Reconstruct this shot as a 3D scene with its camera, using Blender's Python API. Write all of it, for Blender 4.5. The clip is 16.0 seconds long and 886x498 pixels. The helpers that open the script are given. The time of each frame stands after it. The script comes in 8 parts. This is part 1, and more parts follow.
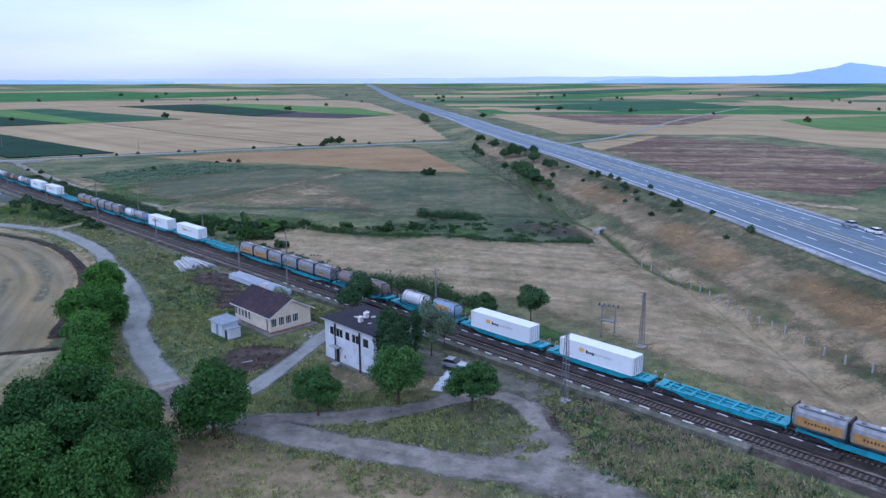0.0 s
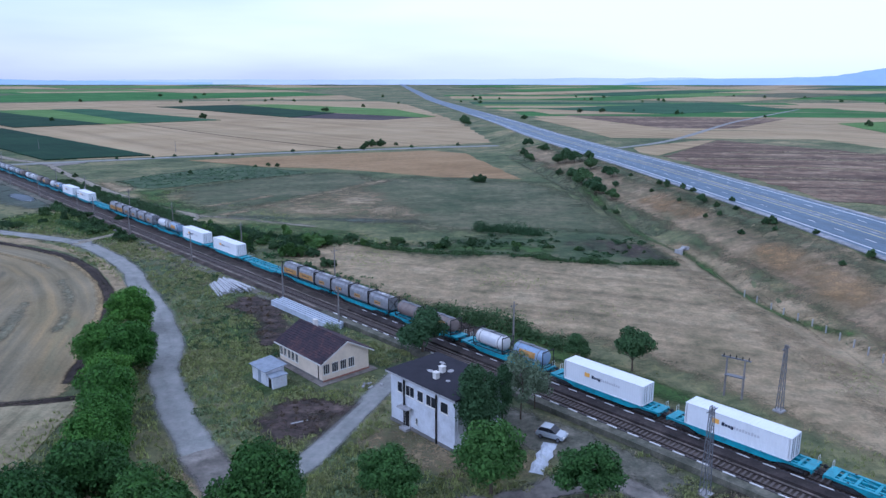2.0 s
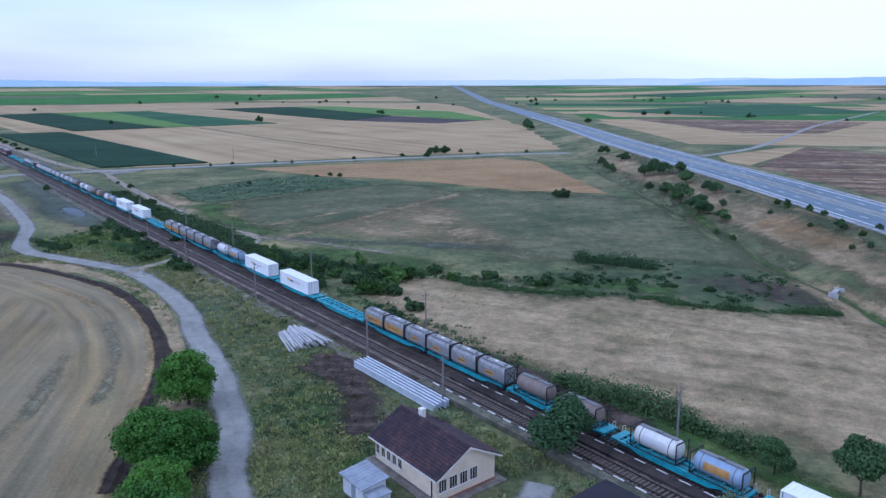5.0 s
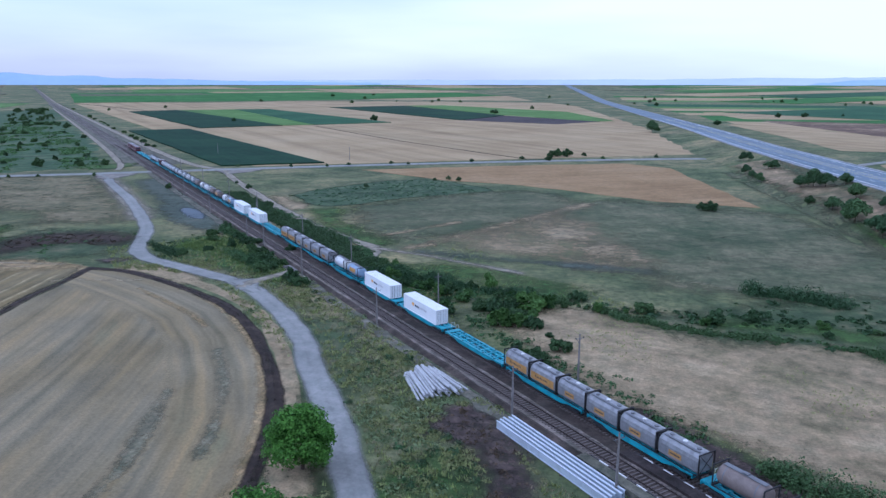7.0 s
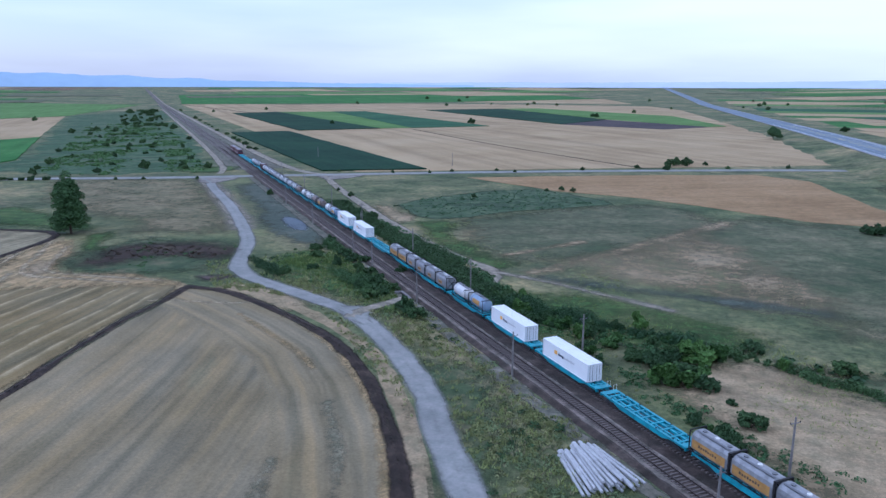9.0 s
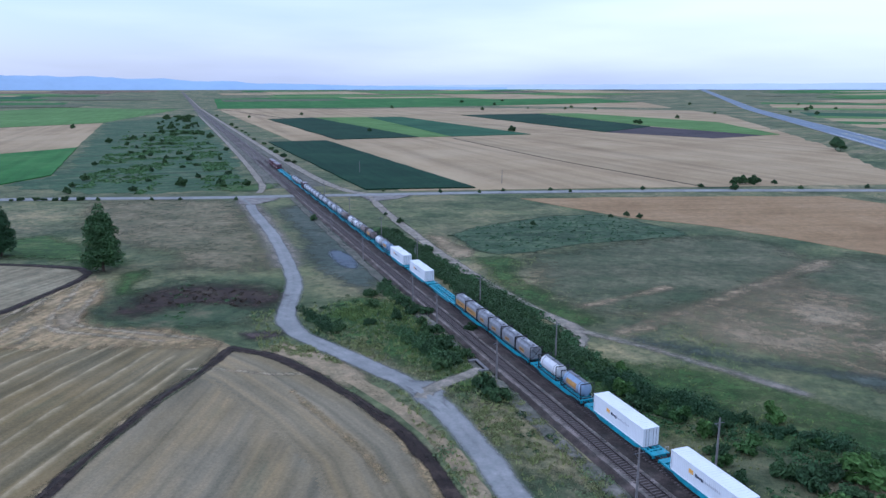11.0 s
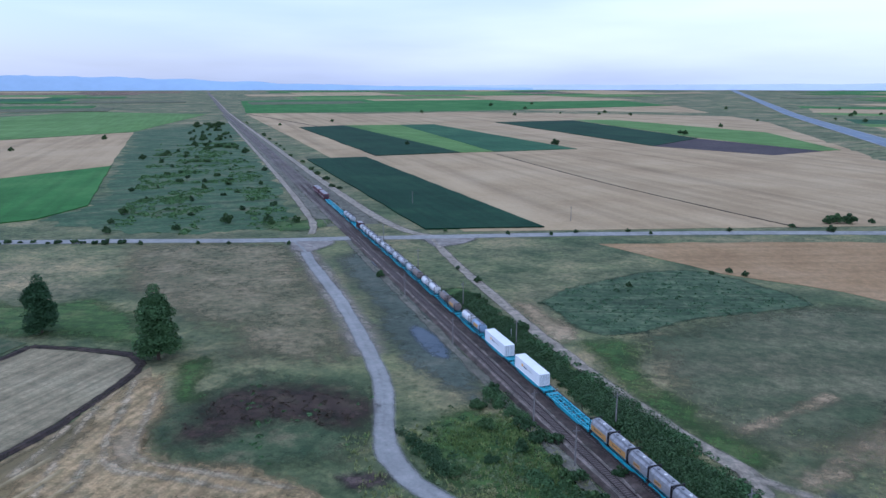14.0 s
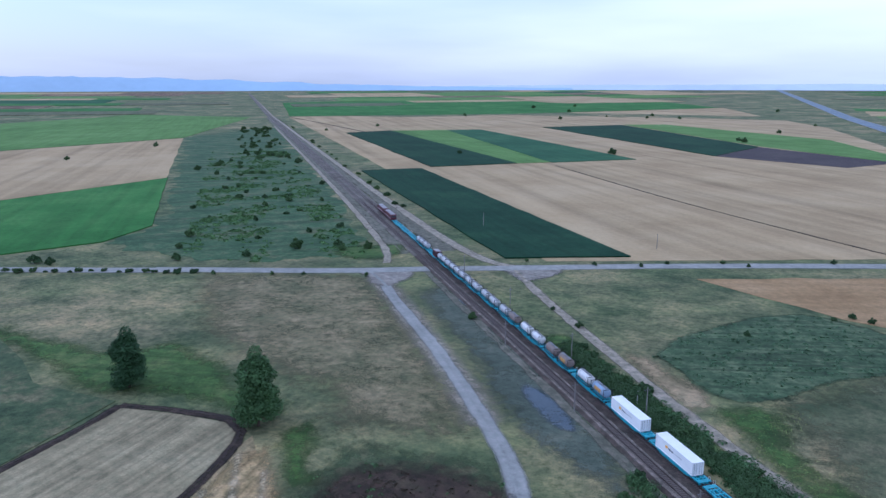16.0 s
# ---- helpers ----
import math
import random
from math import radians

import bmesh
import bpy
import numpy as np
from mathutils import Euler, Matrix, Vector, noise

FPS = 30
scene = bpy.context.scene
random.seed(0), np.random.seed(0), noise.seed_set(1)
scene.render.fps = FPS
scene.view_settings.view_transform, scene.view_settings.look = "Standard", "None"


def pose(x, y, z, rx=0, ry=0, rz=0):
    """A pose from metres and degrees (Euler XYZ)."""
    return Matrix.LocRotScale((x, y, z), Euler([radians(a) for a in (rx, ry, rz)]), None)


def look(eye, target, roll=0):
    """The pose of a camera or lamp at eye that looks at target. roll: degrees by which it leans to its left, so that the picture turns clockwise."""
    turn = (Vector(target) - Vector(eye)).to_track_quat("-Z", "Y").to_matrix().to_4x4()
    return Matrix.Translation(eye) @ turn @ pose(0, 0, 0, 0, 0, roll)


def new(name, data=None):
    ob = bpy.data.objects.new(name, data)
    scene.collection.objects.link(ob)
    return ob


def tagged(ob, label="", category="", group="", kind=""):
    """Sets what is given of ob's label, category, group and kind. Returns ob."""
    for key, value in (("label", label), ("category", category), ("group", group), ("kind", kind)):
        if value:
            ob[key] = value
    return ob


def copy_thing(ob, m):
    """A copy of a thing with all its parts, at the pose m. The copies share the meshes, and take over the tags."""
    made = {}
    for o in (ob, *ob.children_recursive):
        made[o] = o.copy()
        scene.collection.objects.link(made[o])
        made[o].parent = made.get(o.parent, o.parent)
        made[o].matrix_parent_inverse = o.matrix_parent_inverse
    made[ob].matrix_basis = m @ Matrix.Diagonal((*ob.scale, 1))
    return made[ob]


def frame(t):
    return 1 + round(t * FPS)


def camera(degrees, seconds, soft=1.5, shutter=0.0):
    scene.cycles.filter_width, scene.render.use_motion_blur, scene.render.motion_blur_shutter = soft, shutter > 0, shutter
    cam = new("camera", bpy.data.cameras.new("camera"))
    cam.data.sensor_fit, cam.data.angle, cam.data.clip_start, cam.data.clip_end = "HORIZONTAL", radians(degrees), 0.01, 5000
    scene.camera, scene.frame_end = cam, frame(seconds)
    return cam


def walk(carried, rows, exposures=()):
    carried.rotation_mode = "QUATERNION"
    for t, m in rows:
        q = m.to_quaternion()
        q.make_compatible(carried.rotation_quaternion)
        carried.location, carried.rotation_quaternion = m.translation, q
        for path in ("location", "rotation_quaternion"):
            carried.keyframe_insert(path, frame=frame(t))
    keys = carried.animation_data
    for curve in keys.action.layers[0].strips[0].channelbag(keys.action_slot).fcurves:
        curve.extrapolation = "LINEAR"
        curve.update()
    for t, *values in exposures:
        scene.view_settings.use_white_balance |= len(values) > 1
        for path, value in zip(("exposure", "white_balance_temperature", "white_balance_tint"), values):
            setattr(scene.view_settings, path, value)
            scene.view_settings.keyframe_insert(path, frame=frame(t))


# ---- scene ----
cam = camera(63.29, 16.0, soft=1.45)
# seconds, place, turn about x, y and z
PATH = [
    (0.0, 0.00, -0.00, 41.10, 76.95, 0.06, 0.00),
    (0.5, -1.86, 5.41, 41.10, 76.97, 0.05, 0.97),
    (1.0, -3.76, 10.59, 41.05, 76.98, -0.00, 1.98),
    (1.5, -5.79, 15.86, 41.02, 77.01, -0.02, 2.27),
    (2.0, -7.69, 20.84, 40.97, 77.04, -0.05, 2.65),
    (2.5, -9.68, 26.00, 40.82, 77.07, -0.05, 3.37),
    (3.0, -11.60, 31.18, 40.73, 77.11, -0.12, 4.40),
    (5.5, -23.03, 52.11, 42.85, 77.05, 0.12, 7.95),
    (6.0, -25.51, 57.28, 42.84, 77.03, 0.08, 10.21),
    (6.5, -28.17, 62.25, 42.77, 77.03, 0.00, 12.82),
    (7.0, -30.96, 66.80, 42.65, 77.03, -0.06, 15.09),
    (7.5, -34.22, 71.37, 42.64, 77.08, -0.15, 17.44),
    (8.0, -37.76, 75.95, 42.55, 77.11, -0.18, 19.75),
    (8.5, -41.65, 80.44, 42.50, 77.15, -0.18, 21.65),
    (9.0, -45.95, 85.01, 42.78, 77.21, -0.14, 22.21),
    (11.5, -67.79, 106.37, 50.95, 77.29, 0.03, 25.12),
    (12.0, -72.62, 110.04, 53.13, 77.28, 0.04, 25.38),
    (12.5, -77.71, 113.70, 55.44, 77.30, 0.05, 25.75),
    (13.0, -83.13, 117.01, 58.02, 77.24, 0.05, 26.08),
    (13.5, -89.10, 120.13, 60.71, 77.23, 0.04, 26.14),
    (14.0, -95.01, 122.74, 63.20, 77.14, -0.01, 26.35),
    (14.5, -101.28, 124.91, 65.75, 77.10, -0.01, 27.13),
    (15.0, -107.53, 126.70, 68.09, 77.06, 0.01, 28.01),
    (15.5, -114.16, 128.34, 70.41, 77.05, 0.00, 28.73),
    (16.0, -120.88, 129.76, 72.58, 77.04, 0.06, 29.07),
]
walk(cam, [(t, pose(x, y, z, rx, ry, rz)) for t, x, y, z, rx, ry, rz in PATH], [(0, 0.0, 4820, 19), (6, 0.0, 4820, 19), (11, -0.05, 4820, 18), (16, -0.05, 4820, 18)])

from mathutils.geometry import tessellate_polygon

# ---- sky and sun ----
SUN_AZ, SUN_EL = 205.0, 40.0      # degrees: counter-clockwise from +x, and above the plain


def build_world():
    world = bpy.data.worlds.new("sky")
    scene.world = world
    world.use_nodes = True
    nt = world.node_tree
    nt.nodes.clear()
    out = nt.nodes.new("ShaderNodeOutputWorld")
    sky = nt.nodes.new("ShaderNodeTexSky")
    sky.sky_type = "NISHITA"
    sky.sun_disc = False
    sky.sun_elevation = radians(SUN_EL)
    sky.sun_rotation = radians(90 - SUN_AZ)
    sky.air_density, sky.dust_density, sky.ozone_density = 1.0, 2.0, 2.0
    clear = nt.nodes.new("ShaderNodeBackground")
    clear.inputs["Strength"].default_value = 0.15
    nt.links.new(sky.outputs["Color"], clear.inputs["Color"])
    # thin high cloud, flattened towards the horizon
    tc = nt.nodes.new("ShaderNodeTexCoord")
    mp = nt.nodes.new("ShaderNodeMapping")
    mp.inputs["Scale"].default_value = (1.0, 1.0, 7.0)
    nt.links.new(tc.outputs["Generated"], mp.inputs["Vector"])
    nz = nt.nodes.new("ShaderNodeTexNoise")
    nz.inputs["Scale"].default_value = 2.2
    nz.inputs["Detail"].default_value = 7.0
    nz.inputs["Roughness"].default_value = 0.45
    nt.links.new(mp.outputs["Vector"], nz.inputs["Vector"])
    sep = nt.nodes.new("ShaderNodeSeparateXYZ")
    nt.links.new(tc.outputs["Generated"], sep.inputs[0])
    east = nt.nodes.new("ShaderNodeMath")
    east.operation = "MULTIPLY_ADD"
    east.inputs[1].default_value = 0.52
    east.inputs[2].default_value = 0.26
    nt.links.new(sep.outputs["X"], east.inputs[0])
    add = nt.nodes.new("ShaderNodeMath")
    add.operation = "ADD"
    nt.links.new(nz.outputs["Fac"], add.inputs[0])
    nt.links.new(east.outputs[0], add.inputs[1])
    ramp = nt.nodes.new("ShaderNodeValToRGB")
    ramp.color_ramp.elements[0].position = 0.30
    ramp.color_ramp.elements[0].color = (0.42, 0.42, 0.42, 1)
    ramp.color_ramp.elements[1].position = 0.86
    ramp.color_ramp.elements[1].color = (0.97, 0.97, 0.97, 1)
    nt.links.new(add.outputs[0], ramp.inputs["Fac"])
    # haze: pinkish low down, white higher
    up = nt.nodes.new("ShaderNodeValToRGB")
    up.color_ramp.elements[0].position = 0.0
    up.color_ramp.elements[0].color = (0.785, 0.79, 0.85, 1)
    up.color_ramp.elements[1].position = 0.16
    up.color_ramp.elements[1].color = (0.955, 0.955, 0.975, 1)
    mid = up.color_ramp.elements.new(0.035)
    mid.color = (0.915, 0.89, 0.905, 1)
    nt.links.new(sep.outputs["Z"], up.inputs["Fac"])
    cloud = nt.nodes.new("ShaderNodeBackground")
    cloud.inputs["Strength"].default_value = 1.22
    nt.links.new(up.outputs["Color"], cloud.inputs["Color"])
    mix = nt.nodes.new("ShaderNodeMixShader")
    nt.links.new(ramp.outputs["Color"], mix.inputs["Fac"])
    nt.links.new(clear.outputs[0], mix.inputs[1])
    nt.links.new(cloud.outputs[0], mix.inputs[2])
    nt.links.new(mix.outputs[0], out.inputs["Surface"])


build_world()
lamp = bpy.data.lights.new("sun", "SUN")
lamp.energy, lamp.angle, lamp.color = 0.65, radians(22), (0.90, 0.95, 1.0)
sun = new("sun", lamp)
a, e = radians(SUN_AZ), radians(SUN_EL)
sun.matrix_world = look((300 * math.cos(a) * math.cos(e), 300 * math.sin(a) * math.cos(e), 300 * math.sin(e)), (0, 0, 0))


# ---- materials ----
def material(name, rough=0.85, metal=0.0):
    m = bpy.data.materials.new(name)
    m.use_nodes = True
    bsdf = m.node_tree.nodes["Principled BSDF"]
    bsdf.inputs["Roughness"].default_value = rough
    bsdf.inputs["Metallic"].default_value = metal
    bsdf.inputs["Specular IOR Level"].default_value = 0.3
    return m, m.node_tree, bsdf


def noise_fac(nt, scale, detail=5.0, rough=0.6, stretch=(1, 1, 1), turn=0.0, space="Object"):
    tc = nt.nodes.new("ShaderNodeTexCoord")
    mp = nt.nodes.new("ShaderNodeMapping")
    mp.inputs["Rotation"].default_value = (0, 0, radians(turn))
    mp.inputs["Scale"].default_value = stretch
    mp.vector_type = "TEXTURE" if turn else "POINT"
    if turn:
        mp.inputs["Scale"].default_value = tuple(1 / v for v in stretch)
    nt.links.new(tc.outputs[space], mp.inputs["Vector"])
    n = nt.nodes.new("ShaderNodeTexNoise")
    n.inputs["Scale"].default_value = scale
    n.inputs["Detail"].default_value = detail
    n.inputs["Roughness"].default_value = rough
    nt.links.new(mp.outputs["Vector"], n.inputs["Vector"])
    return n.outputs["Fac"]


def ramp_of(nt, fac, stops):
    r = nt.nodes.new("ShaderNodeValToRGB")
    el = r.color_ramp.elements
    while len(el) < len(stops):
        el.new(0.5)
    for k, (p, c) in enumerate(stops):
        el[k].position = p
        el[k].color = (*c, 1)
    nt.links.new(fac, r.inputs["Fac"])
    return r.outputs["Color"]


def mixed(nt, fac, a, b, mode="MIX"):
    m = nt.nodes.new("ShaderNodeMix")
    m.data_type, m.blend_type = "RGBA", mode
    for sock, v in ((m.inputs["Factor"], fac), (m.inputs["A"], a), (m.inputs["B"], b)):
        if hasattr(v, "links"):
            nt.links.new(v, sock)
        elif isinstance(v, tuple):
            sock.default_value = (*v, 1)
        else:
            sock.default_value = v
    return m.outputs["Result"]


def bump(nt, bsdf, fac, strength, dist):
    b = nt.nodes.new("ShaderNodeBump")
    b.inputs["Strength"].default_value = strength
    b.inputs["Distance"].default_value = dist
    nt.links.new(fac, b.inputs["Height"])
    nt.links.new(b.outputs["Normal"], bsdf.inputs["Normal"])


def scaled(c, k):
    return tuple(min(1.0, v * k) for v in c)


def plain(name, col, rough=0.6, metal=0.0, scale=1.5, wear=0.25, bumpy=0.0):
    """Paint, concrete, metal: a colour with dirt at two scales."""
    m, nt, bsdf = material(name, rough, metal)
    big = noise_fac(nt, scale, 6, 0.65)
    fine = noise_fac(nt, scale * 9, 4, 0.6)
    c = ramp_of(nt, big, [(0.3, scaled(col, 1 - wear)), (0.55, col), (0.8, scaled(col, 1 + wear * 0.4))])
    c2 = ramp_of(nt, fine, [(0.35, (1 - wear * 0.5,) * 3), (0.7, (1, 1, 1))])
    nt.links.new(mixed(nt, 1.0, c, c2, "MULTIPLY"), bsdf.inputs["Base Color"])
    if bumpy:
        bump(nt, bsdf, fine, bumpy, 0.02)
    return m


SOIL = 0.60      # overall albedo of land surfaces


def field_material(name, low, mid, high, turn=0.0, row=3.0, rows=0.35, patch=0.02, rough=0.95, grain=1.0):
    """Crop or stubble: patches, streaks along the drilling and a fine grain."""
    m, nt, bsdf = material(name, rough)
    bsdf.inputs["Specular IOR Level"].default_value = 0.22 if grain > 0.6 else 0.10
    low, mid, high = (scaled(c, SOIL) for c in (low, mid, high))
    big = noise_fac(nt, patch, 6, 0.62)
    tone = mixed(nt, 0.5, big, noise_fac(nt, max(0.11, patch * 2.5) if grain > 0.6 else patch * 3, 6, 0.68))
    c = ramp_of(nt, tone, [(0.39, low), (0.5, mid), (0.61, high)])
    streak = noise_fac(nt, 1.0 / row, 3, 0.5, (0.035, 1.0, 1.0), turn)
    s = ramp_of(nt, streak, [(0.34, (1 - rows,) * 3), (0.52, (1, 1, 1)), (0.68, (1 + rows * 0.5,) * 3)])
    c = mixed(nt, 1.0, c, s, "MULTIPLY")
    mid2 = noise_fac(nt, 0.4, 6, 0.74)
    c = mixed(nt, 1.0, c, ramp_of(nt, mid2, [(0.36, (1 - 0.40 * grain, 1 - 0.34 * grain, 1 - 0.38 * grain)), (0.64, (1 + 0.34 * grain, 1 + 0.28 * grain, 1 + 0.24 * grain))]), "MULTIPLY")
    fine = noise_fac(nt, 2.2, 5, 0.75)
    c = mixed(nt, 1.0, c, ramp_of(nt, fine, [(0.34, (1 - 0.28 * grain, 1 - 0.26 * grain, 1 - 0.28 * grain)), (0.66, (1 + 0.22 * grain, 1 + 0.20 * grain, 1 + 0.18 * grain))]), "MULTIPLY")
    nt.links.new(c, bsdf.inputs["Base Color"])
    bump(nt, bsdf, fine, 0.6, 0.12)
    return m


def lane_material(name, low, mid, high, fine_step, broad_step):
    """Harvested land whose streaks follow the lines that the machine drove (attribute "lane", in metres across them)."""
    m, nt, bsdf = material(name, 0.95)
    bsdf.inputs["Specular IOR Level"].default_value = 0.2
    low, mid, high = (scaled(c, SOIL) for c in (low, mid, high))
    at = nt.nodes.new("ShaderNodeAttribute")
    at.attribute_name = "lane"
    ridge = nt.nodes.new("ShaderNodeAttribute")
    ridge.attribute_name = "ridge"
    tc = nt.nodes.new("ShaderNodeTexCoord")
    sep = nt.nodes.new("ShaderNodeSeparateXYZ")
    nt.links.new(tc.outputs["Object"], sep.inputs[0])

    def streaks(step, along_step, detail, shift):
        xyz = nt.nodes.new("ShaderNodeCombineXYZ")
        for sock, src, k in ((xyz.inputs[0], at.outputs["Fac"], 1 / step), (xyz.inputs[1], sep.outputs["Y"], 1 / along_step)):
            mul = nt.nodes.new("ShaderNodeMath")
            mul.operation = "MULTIPLY"
            mul.inputs[1].default_value = k
            nt.links.new(src, mul.inputs[0])
            nt.links.new(mul.outputs[0], sock)
        xyz.inputs[2].default_value = shift
        n = nt.nodes.new("ShaderNodeTexNoise")
        n.inputs["Scale"].default_value = 1.0
        n.inputs["Detail"].default_value = detail
        n.inputs["Roughness"].default_value = 0.55
        nt.links.new(xyz.outputs[0], n.inputs["Vector"])
        return n.outputs["Fac"]

    tone = mixed(nt, 0.5, streaks(broad_step, 45.0, 3, 1.0), noise_fac(nt, 0.05, 6, 0.65))
    c = ramp_of(nt, tone, [(0.38, low), (0.5, mid), (0.62, high)])
    c = mixed(nt, 1.0, c, ramp_of(nt, streaks(fine_step, 60.0, 4, 5.0), [(0.36, (0.76, 0.79, 0.78)), (0.5, (1, 1, 1)), (0.64, (1.22, 1.17, 1.08))]), "MULTIPLY")
    c = mixed(nt, 1.0, c, ramp_of(nt, streaks(broad_step * 1.7, 30.0, 4, 9.0), [(0.40, (1.0, 1.0, 1.0)), (0.60, (1.08, 1.0, 0.86)), (0.72, (0.84, 0.90, 0.82))]), "MULTIPLY")
    fine = noise_fac(nt, 2.4, 5, 0.75)
    c = mixed(nt, 1.0, c, ramp_of(nt, fine, [(0.34, (0.80, 0.81, 0.80)), (0.66, (1.16, 1.15, 1.13))]), "MULTIPLY")
    straw = ramp_of(nt, noise_fac(nt, 0.8, 5, 0.7), [(0.35, scaled((0.46, 0.375, 0.20), SOIL)), (0.65, scaled((0.66, 0.55, 0.33), SOIL))])
    c = mixed(nt, ridge.outputs["Fac"], c, straw)
    nt.links.new(c, bsdf.inputs["Base Color"])
    bump(nt, bsdf, fine, 0.6, 0.12)
    return m


def meadow_material():
    m, nt, bsdf = material("meadow", 0.95)
    bsdf.inputs["Specular IOR Level"].default_value = 0.22
    big = noise_fac(nt, 0.013, 8, 0.66)
    c = ramp_of(nt, big, [(0.34, (0.045, 0.073, 0.036)), (0.45, (0.078, 0.099, 0.052)), (0.53, (0.118, 0.124, 0.072)), (0.64, (0.178, 0.160, 0.102))])
    blot = noise_fac(nt, 0.075, 8, 0.7)
    c = mixed(nt, 1.0, c, ramp_of(nt, blot, [(0.36, (0.46, 0.58, 0.46)), (0.48, (0.95, 0.98, 0.90)), (0.60, (1.42, 1.30, 1.18))]), "MULTIPLY")
    long = noise_fac(nt, 0.05, 5, 0.6, (0.22, 1.0, 1.0), 40)
    c = mixed(nt, 1.0, c, ramp_of(nt, long, [(0.36, (0.74, 0.78, 0.76)), (0.62, (1.22, 1.18, 1.12))]), "MULTIPLY")
    tuft = noise_fac(nt, 0.5, 7, 0.8)
    c = mixed(nt, 1.0, c, ramp_of(nt, tuft, [(0.36, (0.44, 0.52, 0.42)), (0.51, (1, 1, 1)), (0.64, (1.5, 1.38, 1.24))]), "MULTIPLY")
    nt.links.new(c, bsdf.inputs["Base Color"])
    bump(nt, bsdf, tuft, 0.8, 0.3)
    return m


def roof_material():
    """Old clay tiles: dark purple-brown, with rusty and pale worn patches."""
    m, nt, bsdf = material("maroon_roof_tiles", 0.85)
    tone = mixed(nt, 0.5, noise_fac(nt, 0.35, 6, 0.65), noise_fac(nt, 1.6, 5, 0.7))
    c = ramp_of(nt, tone, [(0.36, (0.014, 0.012, 0.020)), (0.48, (0.030, 0.022, 0.032)), (0.57, (0.062, 0.032, 0.036)), (0.66, (0.115, 0.085, 0.082))])
    fine = noise_fac(nt, 9.0, 4, 0.7)
    nt.links.new(mixed(nt, 1.0, c, ramp_of(nt, fine, [(0.35, (0.62, 0.62, 0.64)), (0.65, (1.25, 1.22, 1.2))]), "MULTIPLY"), bsdf.inputs["Base Color"])
    bump(nt, bsdf, fine, 0.6, 0.03)
    return m


def leaf_material(name, dark, light):
    m, nt, bsdf = material(name, 0.7)
    g = nt.nodes.new("ShaderNodeNewGeometry")
    oi = nt.nodes.new("ShaderNodeObjectInfo")
    c = ramp_of(nt, g.outputs["Random Per Island"], [(0.0, tuple(0.6 * p + 0.4 * q for p, q in zip(dark, light))), (0.6, scaled(light, 0.74)), (1.0, light)])
    big = noise_fac(nt, 0.5, 3, 0.6)
    c = mixed(nt, 1.0, c, ramp_of(nt, big, [(0.3, (0.62, 0.66, 0.62)), (0.7, (1.15, 1.15, 1.1))]), "MULTIPLY")
    c = mixed(nt, 1.0, c, ramp_of(nt, oi.outputs["Random"], [(0.0, (0.74, 0.80, 0.76)), (0.5, (1.0, 1.0, 0.95)), (1.0, (1.35, 1.28, 1.05))]), "MULTIPLY")
    nt.links.new(c, bsdf.inputs["Base Color"])
    bsdf.inputs["Specular IOR Level"].default_value = 0.15
    return m


